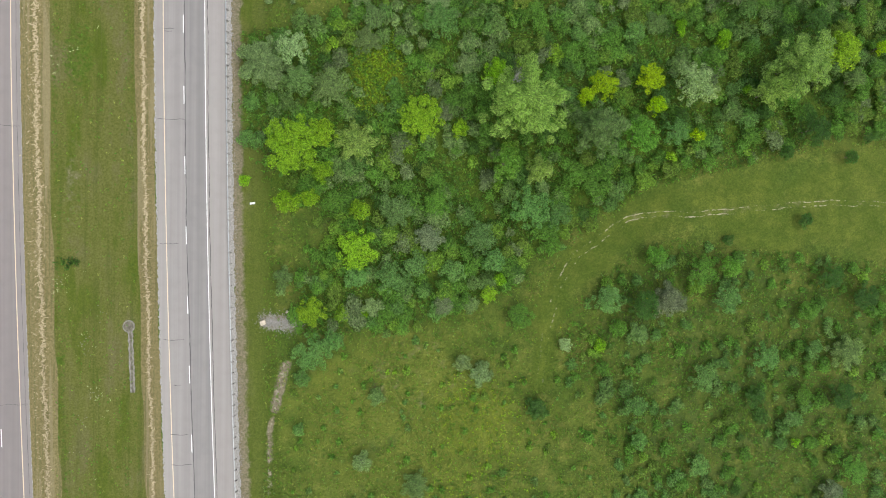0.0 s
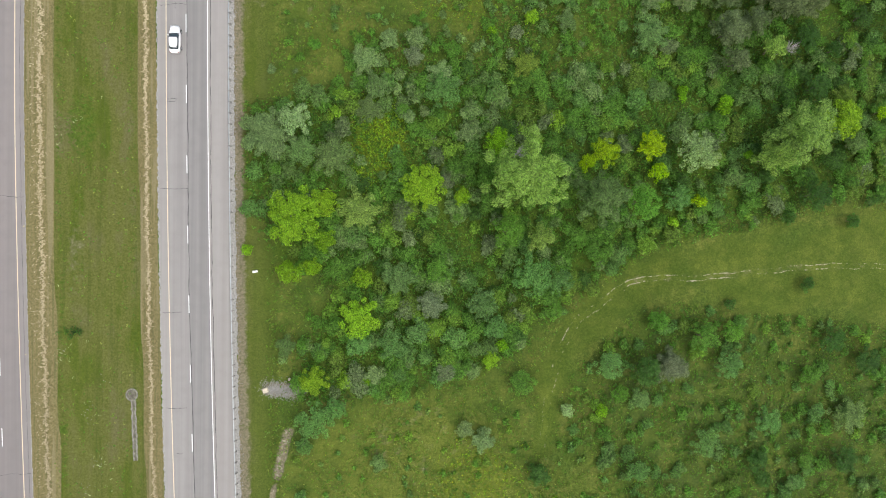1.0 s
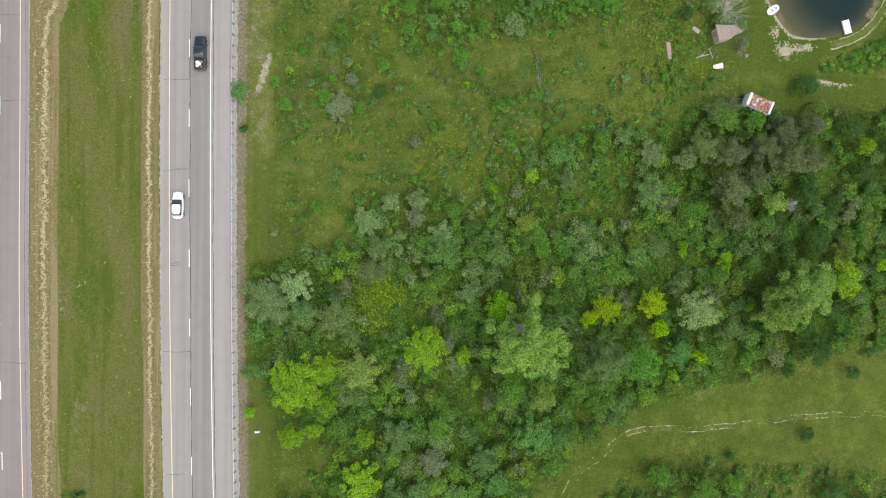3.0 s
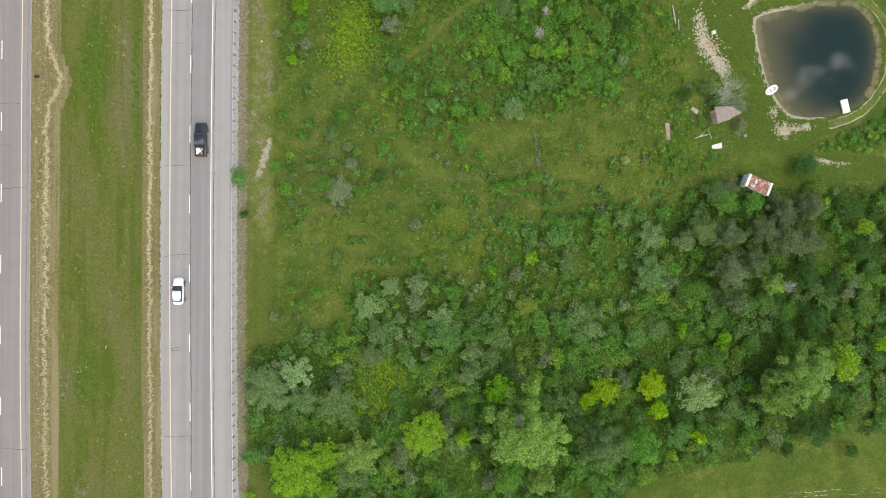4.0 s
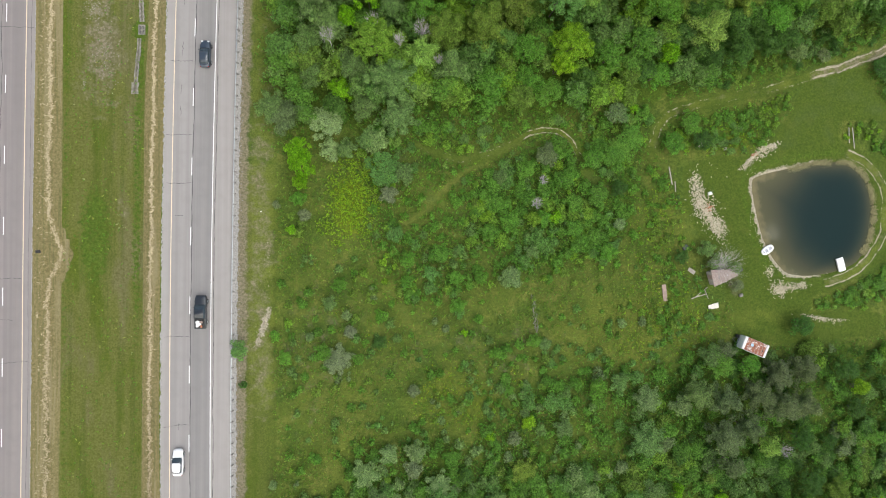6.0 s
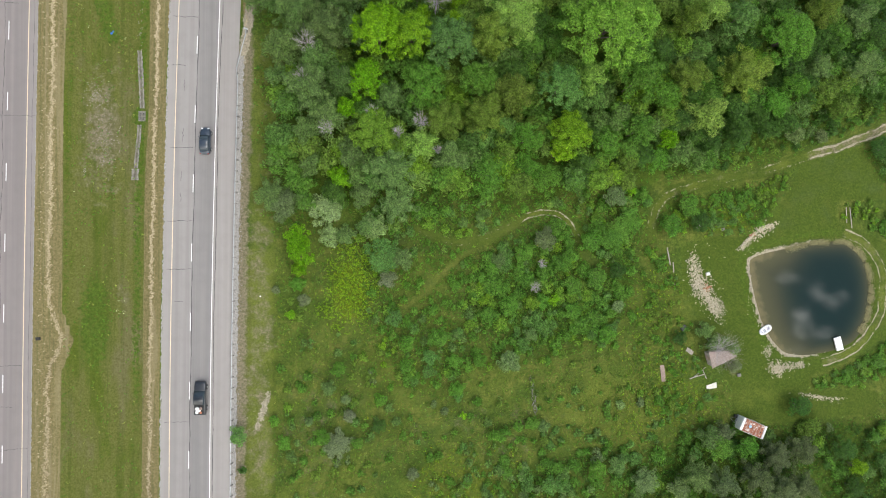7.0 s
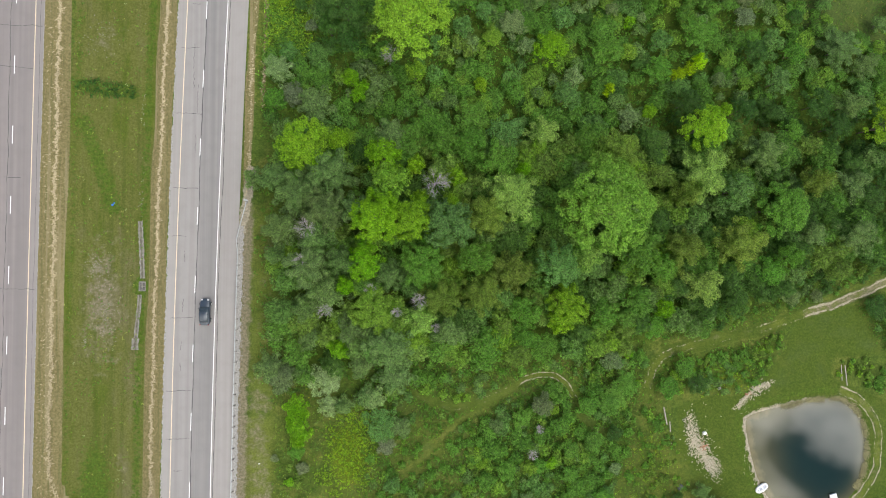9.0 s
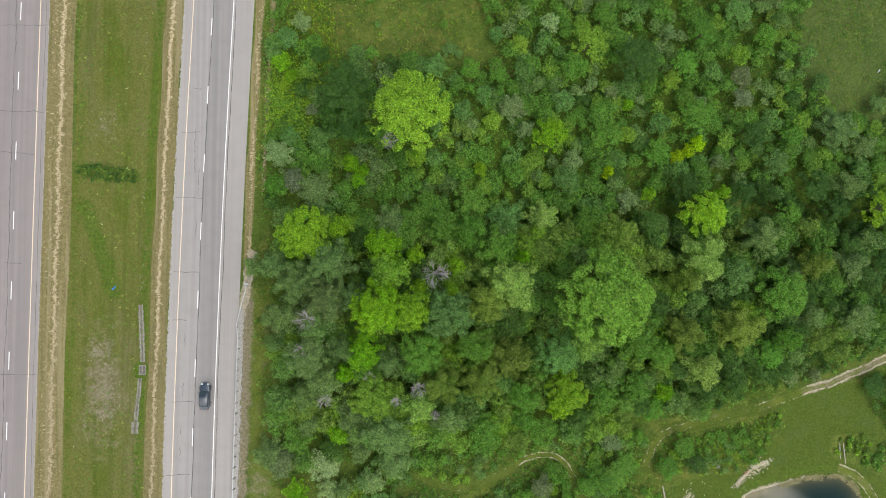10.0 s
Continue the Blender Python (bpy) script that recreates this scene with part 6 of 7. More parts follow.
def thicket(name, label, corners, spacing, radius, height, tints, seed, dense=13.2, leaf=0.180, clumps=8, bare=-0.3):
    """Low growth that nobody could count, filling a stretch of land."""
    rng = np.random.default_rng(seed)
    cx, cy = zip(*corners)
    n = int((max(cx) - min(cx)) * (max(cy) - min(cy)) / spacing ** 2)
    x, y = rng.uniform(min(cx), max(cx), n), rng.uniform(min(cy), max(cy), n)
    patchy = np.sin(x * 0.21 + seed) * np.sin(y * 0.19 + 2 * seed) + 0.6 * np.sin(x * 0.5 + y * 0.43)
    tall = clumps > 15
    ok = signed(x, y, corners) > (rng.uniform(1.0, 3.5, n) if tall else rng.uniform(-2.5, 2.5, n))
    ok &= patchy > rng.uniform(-2.6, bare, n)
    for line, wide in KEEP_CLEAR:
        ok &= to_line(x, y, line) > wide + 1.8 * tall
    for area in OPEN_GROUND:
        ok &= signed(x, y, area) < (rng.normal(-0.2, 1.3, n) if len(area) == 14 else -0.6)
    ok &= (x - road_x(y)) > np.where(y > 140, 11.0, 11.5) + 3.0 * tall
    for px, py, pr, ph in PLANTED:
        ok &= np.hypot(x - px, y - py) > pr * (0.62 if ph > 6.5 else 0.85)
    x, y = x[ok], y[ok]
    all_quads, all_tints = [], []
    for px, py, pz in zip(x, y, land(x, y)):
        mix = tints if px < rng.uniform(34, 62) or 66 < py < 112 or py < -2 or py > 156 else EAST_DIMMED_MIX if py < 66 else WOOD_EAST_DIMMED_MIX
        names = list(mix)
        weights = np.array([mix[k] for k in names], float)
        r = rng.uniform(*radius) * rng.uniform(0.75, 1.1)
        h = max(rng.uniform(*height) * (0.6 + 0.4 * r / radius[1]), r * 0.75)
        form = feather_clumps if clumps > 15 and rng.uniform() < 0.5 else crown_clumps
        centres, radii = form(rng, r, h, h * 0.15, clumps, 0.4)
        quads, _ = leaf_quads(rng, centres, radii, dense, leaf, streaky=rng.uniform() < 0.3)
        quads = quads + np.array([px, py, pz])
        kin = 0.5 + 0.27 * math.sin(px * 0.37 + seed + 1.5 * math.sin(py * 0.13)) + 0.27 * math.sin(py * 0.41 + 2 * seed + 1.5 * math.sin(px * 0.17)) + rng.normal(0, 0.16)
        pick = min(len(names) - 1, int(np.searchsorted(np.cumsum(weights) / weights.sum(), min(max(kin, 0.0), 0.999))))
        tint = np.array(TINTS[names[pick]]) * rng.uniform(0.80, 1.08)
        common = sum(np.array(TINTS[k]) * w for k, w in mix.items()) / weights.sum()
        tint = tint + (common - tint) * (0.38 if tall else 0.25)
        all_quads.append(quads)
        all_tints.append(np.repeat(tint[None], len(quads), axis=0))
    if not all_quads:
        return
    me = quads_mesh(name, np.concatenate(all_quads), SCRUB_LEAF, np.concatenate(all_tints))
    tagged(new(name, me), label, "thicket", kind="stuff")


KEEP_CLEAR = [(TRAIL_FIELD, 2.0), (TRAIL_FIELD_SOUTH, 2.2), (TRAIL_WOOD, 1.9), (TRAIL_LOOP, 1.3), (POND_TRACK, 2.0), (GRASS_LANE, 0.8),
              ([(51.6, 74.0), (57.4, 72.3)], 1.5), ([(46.5, 73.0), (46.9, 76.6)], 1.0), ([(51.4, 79.2), (52.4, 78.6)], 1.2), ([(56.0, 77.0), (59.5, 77.5)], 2.6), ([(47.4, 98.5), (48.6, 93.4)], 0.8)]


def glade(x, y, a, b):
    """An oval clearing in the scrub."""
    return [(x + a * math.cos(k * math.pi / 6), y + b * math.sin(k * math.pi / 6)) for k in np.arange(14) * 6 / 7]


OPEN_GROUND = [LAWN, LAWN_NORTH, FIELD, SHORE, glade(-6.5, 28.0, 4.6, 6.0), glade(10.8, 9.5, 3.5, 2.2), glade(38.6, 44.5, 8.0, 1.8), glade(78.0, 53.5, 3.2, 4.0), glade(45.5, 148.5, 3.5, 2.5), glade(-21.8, 167.4, 3.6, 5.2)]
# eastern mixes: darker plants, partly dim light put into the leaf tints
EAST_DIMMED_MIX = {"dull": 3, "teal": 3, "dark": 4, "elm": 8, "olive": 3, "fresh": 1, "grey": 0.3}
WOOD_EAST_DIMMED_MIX = {"dull": 2, "teal": 1, "dark": 6, "deep": 1.5, "elm": 5, "olive": 3}
SCRUB_MIX = {"willow": 1, "teal": 3, "dull": 2, "elm": 7, "dark": 1.1, "fresh": 2.5, "olive": 2, "maple": 0.5, "grey": 0.5}
WOOD_MIX = {"teal": 1.5, "dull": 3, "dark": 2.5, "elm": 6, "fresh": 2.5, "olive": 3, "ash": 2, "maple": 0.3}
FIELD_MIX = {"dull": 2, "teal": 2, "ash": 0.6, "elm": 8, "fresh": 2.5, "olive": 2, "maple": 0.3}
thicket("scrub", "dense mixed green scrub with grey patches", R1, 1.9, (1.0, 2.3), (1.1, 2.6), SCRUB_MIX, 1)
thicket("scrub", "loose green scrub scattered over tall grass", R2, 2.6, (0.7, 1.8), (0.6, 1.5), {"dull": 3, "teal": 6, "elm": 7, "dark": 1, "olive": 2, "fresh": 1}, 2, bare=0.85)
thicket("scrub", "dense mixed green scrub beside the meadow", R3_EAST, 2.0, (0.9, 2.2), (0.9, 2.4), SCRUB_MIX, 3)
thicket("scrub", "loose mixed green scrub running out into the meadow", R3_WEST, 1.9, (0.7, 1.7), (0.7, 1.7), {"willow": 0.7, "teal": 3, "dull": 2, "elm": 7, "fresh": 2, "maple": 0.4, "grey": 0.4}, 14, bare=0.45)
thicket("scrub", "scattered low bushes where scrub gives way to meadow", R3_FRINGE, 2.0, (0.5, 1.3), (0.45, 1.2), {"teal": 3, "dull": 2, "elm": 7, "fresh": 2, "willow": 0.5}, 18, bare=0.75)
thicket("scrub", "low fresh green bushes scattered over grass", R4, 1.5, (0.5, 1.2), (0.5, 1.3), FIELD_MIX, 4, bare=0.55)
thicket("scrub", "close-grown fresh green bushes on rough grass", R4_EAST, 1.8, (0.8, 1.8), (0.8, 1.7), {"teal": 2, "elm": 8, "fresh": 3, "dull": 1}, 11)
thicket("scrub", "sparse low bushes in the open meadow", R5, 2.7, (0.5, 1.2), (0.4, 1.1), {"dull": 3, "teal": 2, "elm": 5, "olive": 3, "fresh": 1, "grey": 0.4}, 5, bare=0.6)
thicket("scrub", "dense tall green scrub north of the wood", NORTH_SCRUB, 1.95, (1.1, 2.5), (1.6, 3.8), {"teal": 3, "elm": 8, "fresh": 2.5, "dull": 2, "dark": 1.4, "olive": 1, "willow": 0.7}, 10, bare=-1.5)
thicket("undergrowth", "dense green undergrowth and saplings of a wood", WOOD, 2.1, (1.9, 3.0), (5.2, 7.5), WOOD_MIX, 6, dense=9.6, leaf=0.204, bare=-1.6, clumps=20)
thicket("scrub", "green bushes along the trail by the pond", R7, 0.95, (0.4, 1.0), (0.35, 0.9), {"dull": 2, "teal": 1.5, "elm": 8, "fresh": 2, "olive": 3, "maple": 0.5}, 7, bare=-0.2)
thicket("scrub", "low green bushes east of the mown lawn", R8, 1.0, (0.4, 0.9), (0.4, 0.9), FIELD_MIX, 13, bare=-0.9)
thicket("scrub", "low leafy bushes along the edge of the wood", R6, 1.3, (0.6, 1.5), (0.6, 2.0), FIELD_MIX, 12, bare=0.3)
thicket("scrub", "low rough herbs and bushes between trail and wood", R10, 1.1, (0.4, 1.1), (0.35, 1.1), {"dull": 3, "teal": 2, "elm": 7, "olive": 2, "dark": 1}, 15, bare=-0.2)
thicket("scrub", "dark green bushes beside the mown lawn", R11, 1.3, (0.6, 1.4), (0.6, 1.8), {"dull": 2, "dark": 5, "elm": 3}, 16, bare=-0.9)
thicket("scrub", "low green bushes south of the pond", R9, 0.85, (0.5, 1.1), (0.5, 1.0), FIELD_MIX, 8, bare=-1.8)
thicket("weeds", "tall green weeds and low bushes round the hut", R12, 1.25, (0.35, 0.9), (0.3, 0.75), {"dull": 2, "teal": 1, "elm": 7, "fresh": 2, "olive": 2}, 17, bare=0.35)
thicket("scrub", "few low grey-green bushes in the rough meadow", SOUTH, 3.2, (0.35, 1.1), (0.3, 1.1), FIELD_MIX, 9, bare=0.8)


def tufts(name, label, corners, per_m2, seed, tints, size=0.16, clear=True, tall=0.25):
    """Grass tufts and herbs: short upright and lying blades."""
    rng = np.random.default_rng(seed)
    cx, cy = zip(*corners)
    n = int((max(cx) - min(cx)) * (max(cy) - min(cy)) * per_m2)
    x, y = rng.uniform(min(cx), max(cx), n), rng.uniform(min(cy), max(cy), n)
    ok = signed(x, y, corners) > np.abs(rng.normal(0, 2.2, n)) - 0.8 if name == "yellow_weeds" else signed(x, y, corners) > rng.normal(0, 0.5, n)
    ok &= np.sin(x * 0.33 + seed) * np.sin(y * 0.29 + seed * 2) + 0.5 * np.sin(x * 0.9 + y * 0.7) > rng.uniform(-1.6, 0.9, n)
    if clear:
        for line, wide in KEEP_CLEAR:
            ok &= to_line(x, y, line) > wide * 0.6
        for area in OPEN_GROUND[:4]:
            ok &= signed(x, y, area) < 0
    x, y = x[ok], y[ok]
    n, per = len(x), 5
    names = list(tints)
    pick = rng.choice(len(names), n, p=np.array([tints[k] for k in names]) / sum(tints.values()))
    colour = np.array([TINTS[k] for k in names])[pick] * rng.uniform(0.80, 1.10, n)[:, None]
    # shade is put into the tint of the eastern cover, a quarter darker
    shade_in_tint = (x > rng.uniform(48, 88, n)) & (y > -2) & (name == "ground_cover")
    colour[shade_in_tint] *= 0.75
    x, y, colour = np.repeat(x, per), np.repeat(y, per), np.repeat(colour, per, axis=0)
    x, y = x + rng.normal(0, size * 1.1, n * per), y + rng.normal(0, size * 1.1, n * per)
    c = np.stack([x, y, land(x, y) + rng.uniform(0.03, tall, n * per)], axis=1)
    w, s = rng.uniform(0, 6.283, n * per), size * rng.uniform(0.5, 1.3, n * per) * np.where(colour[:, 0] > 0.25, 0.5, 1.0)
    a = np.stack([np.cos(w) * s, np.sin(w) * s, rng.uniform(-.4, .7, n * per) * s], axis=1)
    b = np.stack([-np.sin(w) * s * .5, np.cos(w) * s * .5, rng.uniform(-.3, .3, n * per) * s], axis=1)
    me = quads_mesh(name, np.stack([c - a + b, c - a - b, c + a * 1.2], axis=1), SCRUB_LEAF, colour)
    tagged(new(name, me), label, "grass", kind="stuff")


TINTS.update({"grass": (0.082, 0.130, 0.018), "herb": (0.052, 0.118, 0.014), "dry": (0.180, 0.180, 0.060), "flower": (0.300, 0.290, 0.012), "russet": (0.150, 0.118, 0.042), "daisy": (0.55, 0.56, 0.50), "yellow_weed": (0.172, 0.272, 0.014)})
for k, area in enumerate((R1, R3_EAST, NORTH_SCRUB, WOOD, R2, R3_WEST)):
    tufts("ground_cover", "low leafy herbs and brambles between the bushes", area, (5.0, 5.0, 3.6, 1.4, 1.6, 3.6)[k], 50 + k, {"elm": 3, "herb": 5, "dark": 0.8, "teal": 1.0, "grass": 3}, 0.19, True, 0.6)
for k, area in enumerate((R4, R4_EAST, R6, R7, R9, R10, R11)):
    tufts("ground_cover", "low leafy herbs between the young bushes", area, 4.2, 60 + k, {"elm": 4, "herb": 4, "grass": 4, "fresh": 0.8}, 0.17, True, 0.4)
NORTH_MEADOW = [(-18.5, 200), (-17.8, 184), (-15.3, 177), (-9.9, 175), (3.9, 176.5), (11.4, 172.8), (17.5, 174.0), (14.6, 180.5), (12.5, 200)]
NORTH_FIELD = [(72.4, 204), (73.3, 174.0), (77.4, 168.2), (97, 166.0), (97, 204)]
MEADOW = [(-25, -60), (96, -60), (96, 70), (48, 75), (46, 106), (-24, 104)]
MEDIAN = [(-60.5, -60), (-46.8, -60), (-47.5, 68), (-46.8, 200), (-60.5, 200)]
tufts("meadow_tufts", "tall meadow grass with herbs and dry stalks", MEADOW, 4.2, 31, {"grass": 9, "herb": 4, "dry": 1.0, "flower": 0.12, "dull": 1.2, "olive": 1.5}, 0.12)
tufts("meadow_tufts", "rough olive meadow grass with reddish stalks", NORTH_MEADOW, 5.0, 42, {"grass": 6, "herb": 4, "dry": 1.2, "russet": 2.2, "flower": 0.25, "yellow_weed": 0.6}, 0.13, False)
tufts("meadow_tufts", "smooth dark green pasture grass", NORTH_FIELD, 3.6, 43, {"grass": 5, "herb": 5, "dark": 2, "russet": 1, "yellow_weed": 0.2}, 0.13, False, 0.2)
tufts("ground_cover", "bright green leafy weeds beside the highway", [(-27.0, 161), (-18.5, 162), (-17.5, 174), (-26.5, 175)], 15.0, 44, {"elm": 3, "fresh": 4, "yellow_weed": 4, "herb": 1}, 0.17, False, 0.7)
tufts("median_tufts", "short coarse grass tufts in the median", MEDIAN, 0.8, 32, {"grass": 4, "herb": 3, "dry": 1.0, "daisy": 0.12}, 0.11, False, 0.08)
for k, (fx, fy, fr) in enumerate(((-56.9, 31.9, 0.9), (-60.1, 29.5, 0.8), (-59.9, 27.2, 0.7), (-54.7, -19.6, 1.3), (-53.6, -28.9, 1.2), (-51.6, -32.2, 0.8), (-59.3, -9.3, 1.2), (-51.0, 86.5, 1.0))):
    tufts("white_flowers", "small white flowers in the median grass", [(fx - fr, fy - 1.6 * fr), (fx + fr, fy - 1.4 * fr), (fx + fr, fy + 1.6 * fr), (fx - fr, fy + 1.5 * fr)], 2.2, 70 + k, {"daisy": 1}, 0.10, False, 0.12)
tufts("ditch_weeds", "dark green weeds across the median ditch", [(-60.5, 155.2), (-57, 153.7), (-49.6, 153.2), (-49.4, 154.9), (-54, 156.0), (-60.5, 156.6)], 11, 40, {"dark": 3, "deep": 5, "olive": 1}, 0.16, False, 0.25)
tufts("ditch_weeds", "dark green weeds on the edge of the median", [(-60.6, -7.0), (-58.5, -6.6), (-56.4, -5.8), (-56.6, -4.8), (-60.5, -5.2)], 14, 41, {"dark": 3, "deep": 5, "olive": 1}, 0.15, False, 0.3)
tufts("yellow_weeds", "patch of bright yellow-green flowering weeds", [(-17.5, 86), (-13, 82), (-8.5, 82.5), (-6.0, 90), (-6.5, 100), (-10, 102), (-14, 98)], 18, 33, {"yellow_weed": 9, "flower": 0.4, "herb": 0.8}, 0.10, False, 0.6)
tufts("yellow_weeds", "patch of yellow flowering weeds in the scrub", [(-12, 20), (-2, 19), (0, 35), (-10, 37)], 14, 34, {"yellow_weed": 8, "flower": 0.2, "herb": 1.5}, 0.11, False, 0.6)
tufts("yellow_weeds", "yellow flowers strewn through the meadow", [(0, 48), (20, 46), (22, 62), (2, 64)], 1.4, 35, {"yellow_weed": 4, "flower": 1.6, "herb": 3}, 0.12, False, 0.5)
tufts("yellow_weeds", "yellow flowers strewn through the meadow", [(2, -52), (24, -48), (22, -26), (6, -24)], 2.2, 36, {"yellow_weed": 4, "flower": 1.6, "herb": 3}, 0.12, False, 0.4)
tufts("yellow_weeds", "bright yellow-green weeds beside the highway", [(-25.5, 171.5), (-18.6, 172.5), (-13.9, 178.2), (-17.0, 187), (-18.0, 200), (-24, 200)], 12, 37, {"yellow_weed": 6, "flower": 0.4, "herb": 4}, 0.13, False, 0.7)
tufts("yellow_weeds", "yellow weeds in the rough grass by the pond", [(54, 100), (66, 102), (64, 108), (54, 107)], 9, 38, {"yellow_weed": 4, "flower": 0.9, "herb": 3}, 0.11, False, 0.5)
tufts("yellow_weeds", "yellow flowers strewn through the rough meadow", [(38, 62), (58, 62), (58, 72), (50, 84), (48, 98), (40, 92)], 4.5, 39, {"yellow_weed": 3, "flower": 1.0, "herb": 4, "fresh": 1}, 0.10, True, 0.4)

# ---- the pond and what lies round it ----


def build_pond():
    outline = rounded(POND, 4)
    centre = outline.mean(axis=0)
    bm = bmesh.new()
    depth = bm.verts.layers.float.new("shallow")
    rings = []
    for q in np.linspace(1.02, 0.0, 22):
        if q == 0:
            break
        ring = []
        for p in outline:
            v = bm.verts.new((*(centre + (p - centre) * q), WATER_Z))
            d = float(signed(np.array([v.co.x]), np.array([v.co.y]), SHORE)[0])
            west = 1 - float(smooth(v.co.x - 0.15 * (95 - v.co.y), 66, 80))
            v[depth] = max(math.exp(-max(d, 0) / 1.8), (0.25 + 0.75 * west) * math.exp(-max(d - 0.6, 0) / (2.5 + 4.5 * west)))
            ring.append(v)
        rings.append(ring)
    n = len(outline)
    for a, b in zip(rings, rings[1:]):
        for k in range(n):
            bm.faces.new((a[k], a[(k + 1) % n], b[(k + 1) % n], b[k]))
    bm.faces.new(rings[-1])
    bmesh.ops.recalc_face_normals(bm, faces=bm.faces)
    if bm.faces[0].normal.z < 0:
        bmesh.ops.reverse_faces(bm, faces=bm.faces)
    me = bpy.data.meshes.new("water")
    bm.to_mesh(me)
    bm.free()
    me.materials.append(WATER)
    tagged(new("water", me), "still dark pond water with murky brown shallows", "pond", kind="structure")


build_pond()


def build_reeds():
    """Dry algae and reed along the northern and eastern shore."""
    rng = np.random.default_rng(12)
    line = rounded(POND, 4)
    keep = line[(line[:, 1] > 97.6) & (line[:, 0] > 69) | (line[:, 0] > 85.6)]
    quads = []
    n = 7000
    p = keep[rng.integers(0, len(keep), n)]
    mid = line.mean(axis=0)
    way = (mid - p) / np.linalg.norm(mid - p, axis=1)[:, None]
    thick = 0.15 + 0.55 * (0.5 + 0.5 * np.sin(p[:, 0] * 0.9) * np.sin(p[:, 1] * 0.7 + 1)) + 0.15 * (p[:, 0] > 80)
    p = p + way * (rng.uniform(-0.35, 1, n) ** 1.0 * thick)[:, None] + rng.normal(0, .22, (n, 2))
    c = np.c_[p, np.maximum(WATER_Z + 0.01, land(p[:, 0], p[:, 1])) + rng.uniform(0.0, 0.16, n)]
    w, s = rng.uniform(0, 6.283, n), rng.uniform(0.05, 0.15, n)
    a = np.stack([np.cos(w) * s, np.sin(w) * s, rng.uniform(0, .6, n) * s], axis=1)
    b = np.stack([-np.sin(w) * s * .4, np.cos(w) * s * .4, 0 * s], axis=1)
    tagged(new("reed_fringe", quads_mesh("reed_fringe", np.stack([c - a, c - b, c + a, c + b], axis=1), REED)), "dry yellow reed and algae fringe along the shore", "reeds", kind="stuff")


build_reeds()


def build_boat(x, y, turn):
    """A small inflatable boat drawn up on the bank."""
    boat = thing("inflatable_boat", pose(x, y, max(ground_z(x, y), WATER_Z) + 0.02, 0, 0, turn), "white inflatable dinghy beached on the pond bank", "boat")
    n, rows = 28, []
    bm = bmesh.new()
    for k in range(n):
        w = 2 * math.pi * k / n
        cx, cy = math.copysign(abs(math.cos(w)) ** 0.75, math.cos(w)) * 1.12, math.copysign(abs(math.sin(w)) ** 0.75, math.sin(w)) * 0.52
        out = Vector((math.cos(w), math.sin(w), 0)).normalized()
        rows.append([bm.verts.new(Vector((cx, cy, 0.22)) + out * 0.2 * math.cos(v) + Vector((0, 0, 0.2 * math.sin(v)))) for v in (2 * math.pi * j / 10 for j in range(10))])
    for a, b in zip(rows, rows[1:] + rows[:1]):
        for j in range(10):
            bm.faces.new((a[j], b[j], b[(j + 1) % 10], a[(j + 1) % 10])).smooth = True
    bmesh.ops.recalc_face_normals(bm, faces=bm.faces)
    part("tube", bm, PLASTIC, boat, "white air tube")
    part("floor", box(1.75, 0.75, 0.05, (0, 0, 0.08), 0.02), GREY_PLASTIC, boat, "blue-grey floor")
    part("seat", box(0.26, 0.78, 0.10, (0.15, 0, 0.24), 0.04), PLASTIC, boat)
    part("seat", box(0.22, 0.66, 0.10, (-0.62, 0, 0.24), 0.04), PLASTIC, boat)
    part("oar", tube([(-0.9, -0.05, 0.30), (0.4, -0.12, 0.34)], [0.02, 0.02], 6), OLD_BOARD, boat)


build_boat(66.35, 83.0, 33)


def build_dock(x, y, turn):
    dock = thing("floating_dock", pose(x, y, WATER_Z, 0, 0, turn), "white floating dock at the edge of the pond", "dock")
    part("deck", box(1.35, 2.55, 0.09, (0, 0, 0.36), 0.02), PLASTIC, dock)
    for sx in (-0.6, 0.6):
        part("side_rail", box(0.10, 2.5, 0.22, (sx, 0, 0.14), 0.02), WHITE_PAINT, dock)
    for sy in (-0.95, 0, 0.95):
        part("float", box(1.1, 0.5, 0.32, (0, sy, -0.12), 0.06), GREY_PLASTIC, dock, "grey float")


build_dock(80.9, 80.4, 16)


PALE_BLUE = plain("pale_blue_plastic", (0.30, 0.52, 0.66), 0.5)
TRAILER_SIDE = plain("dull_aluminium", (0.40, 0.41, 0.42), 0.5, vary=0.2)


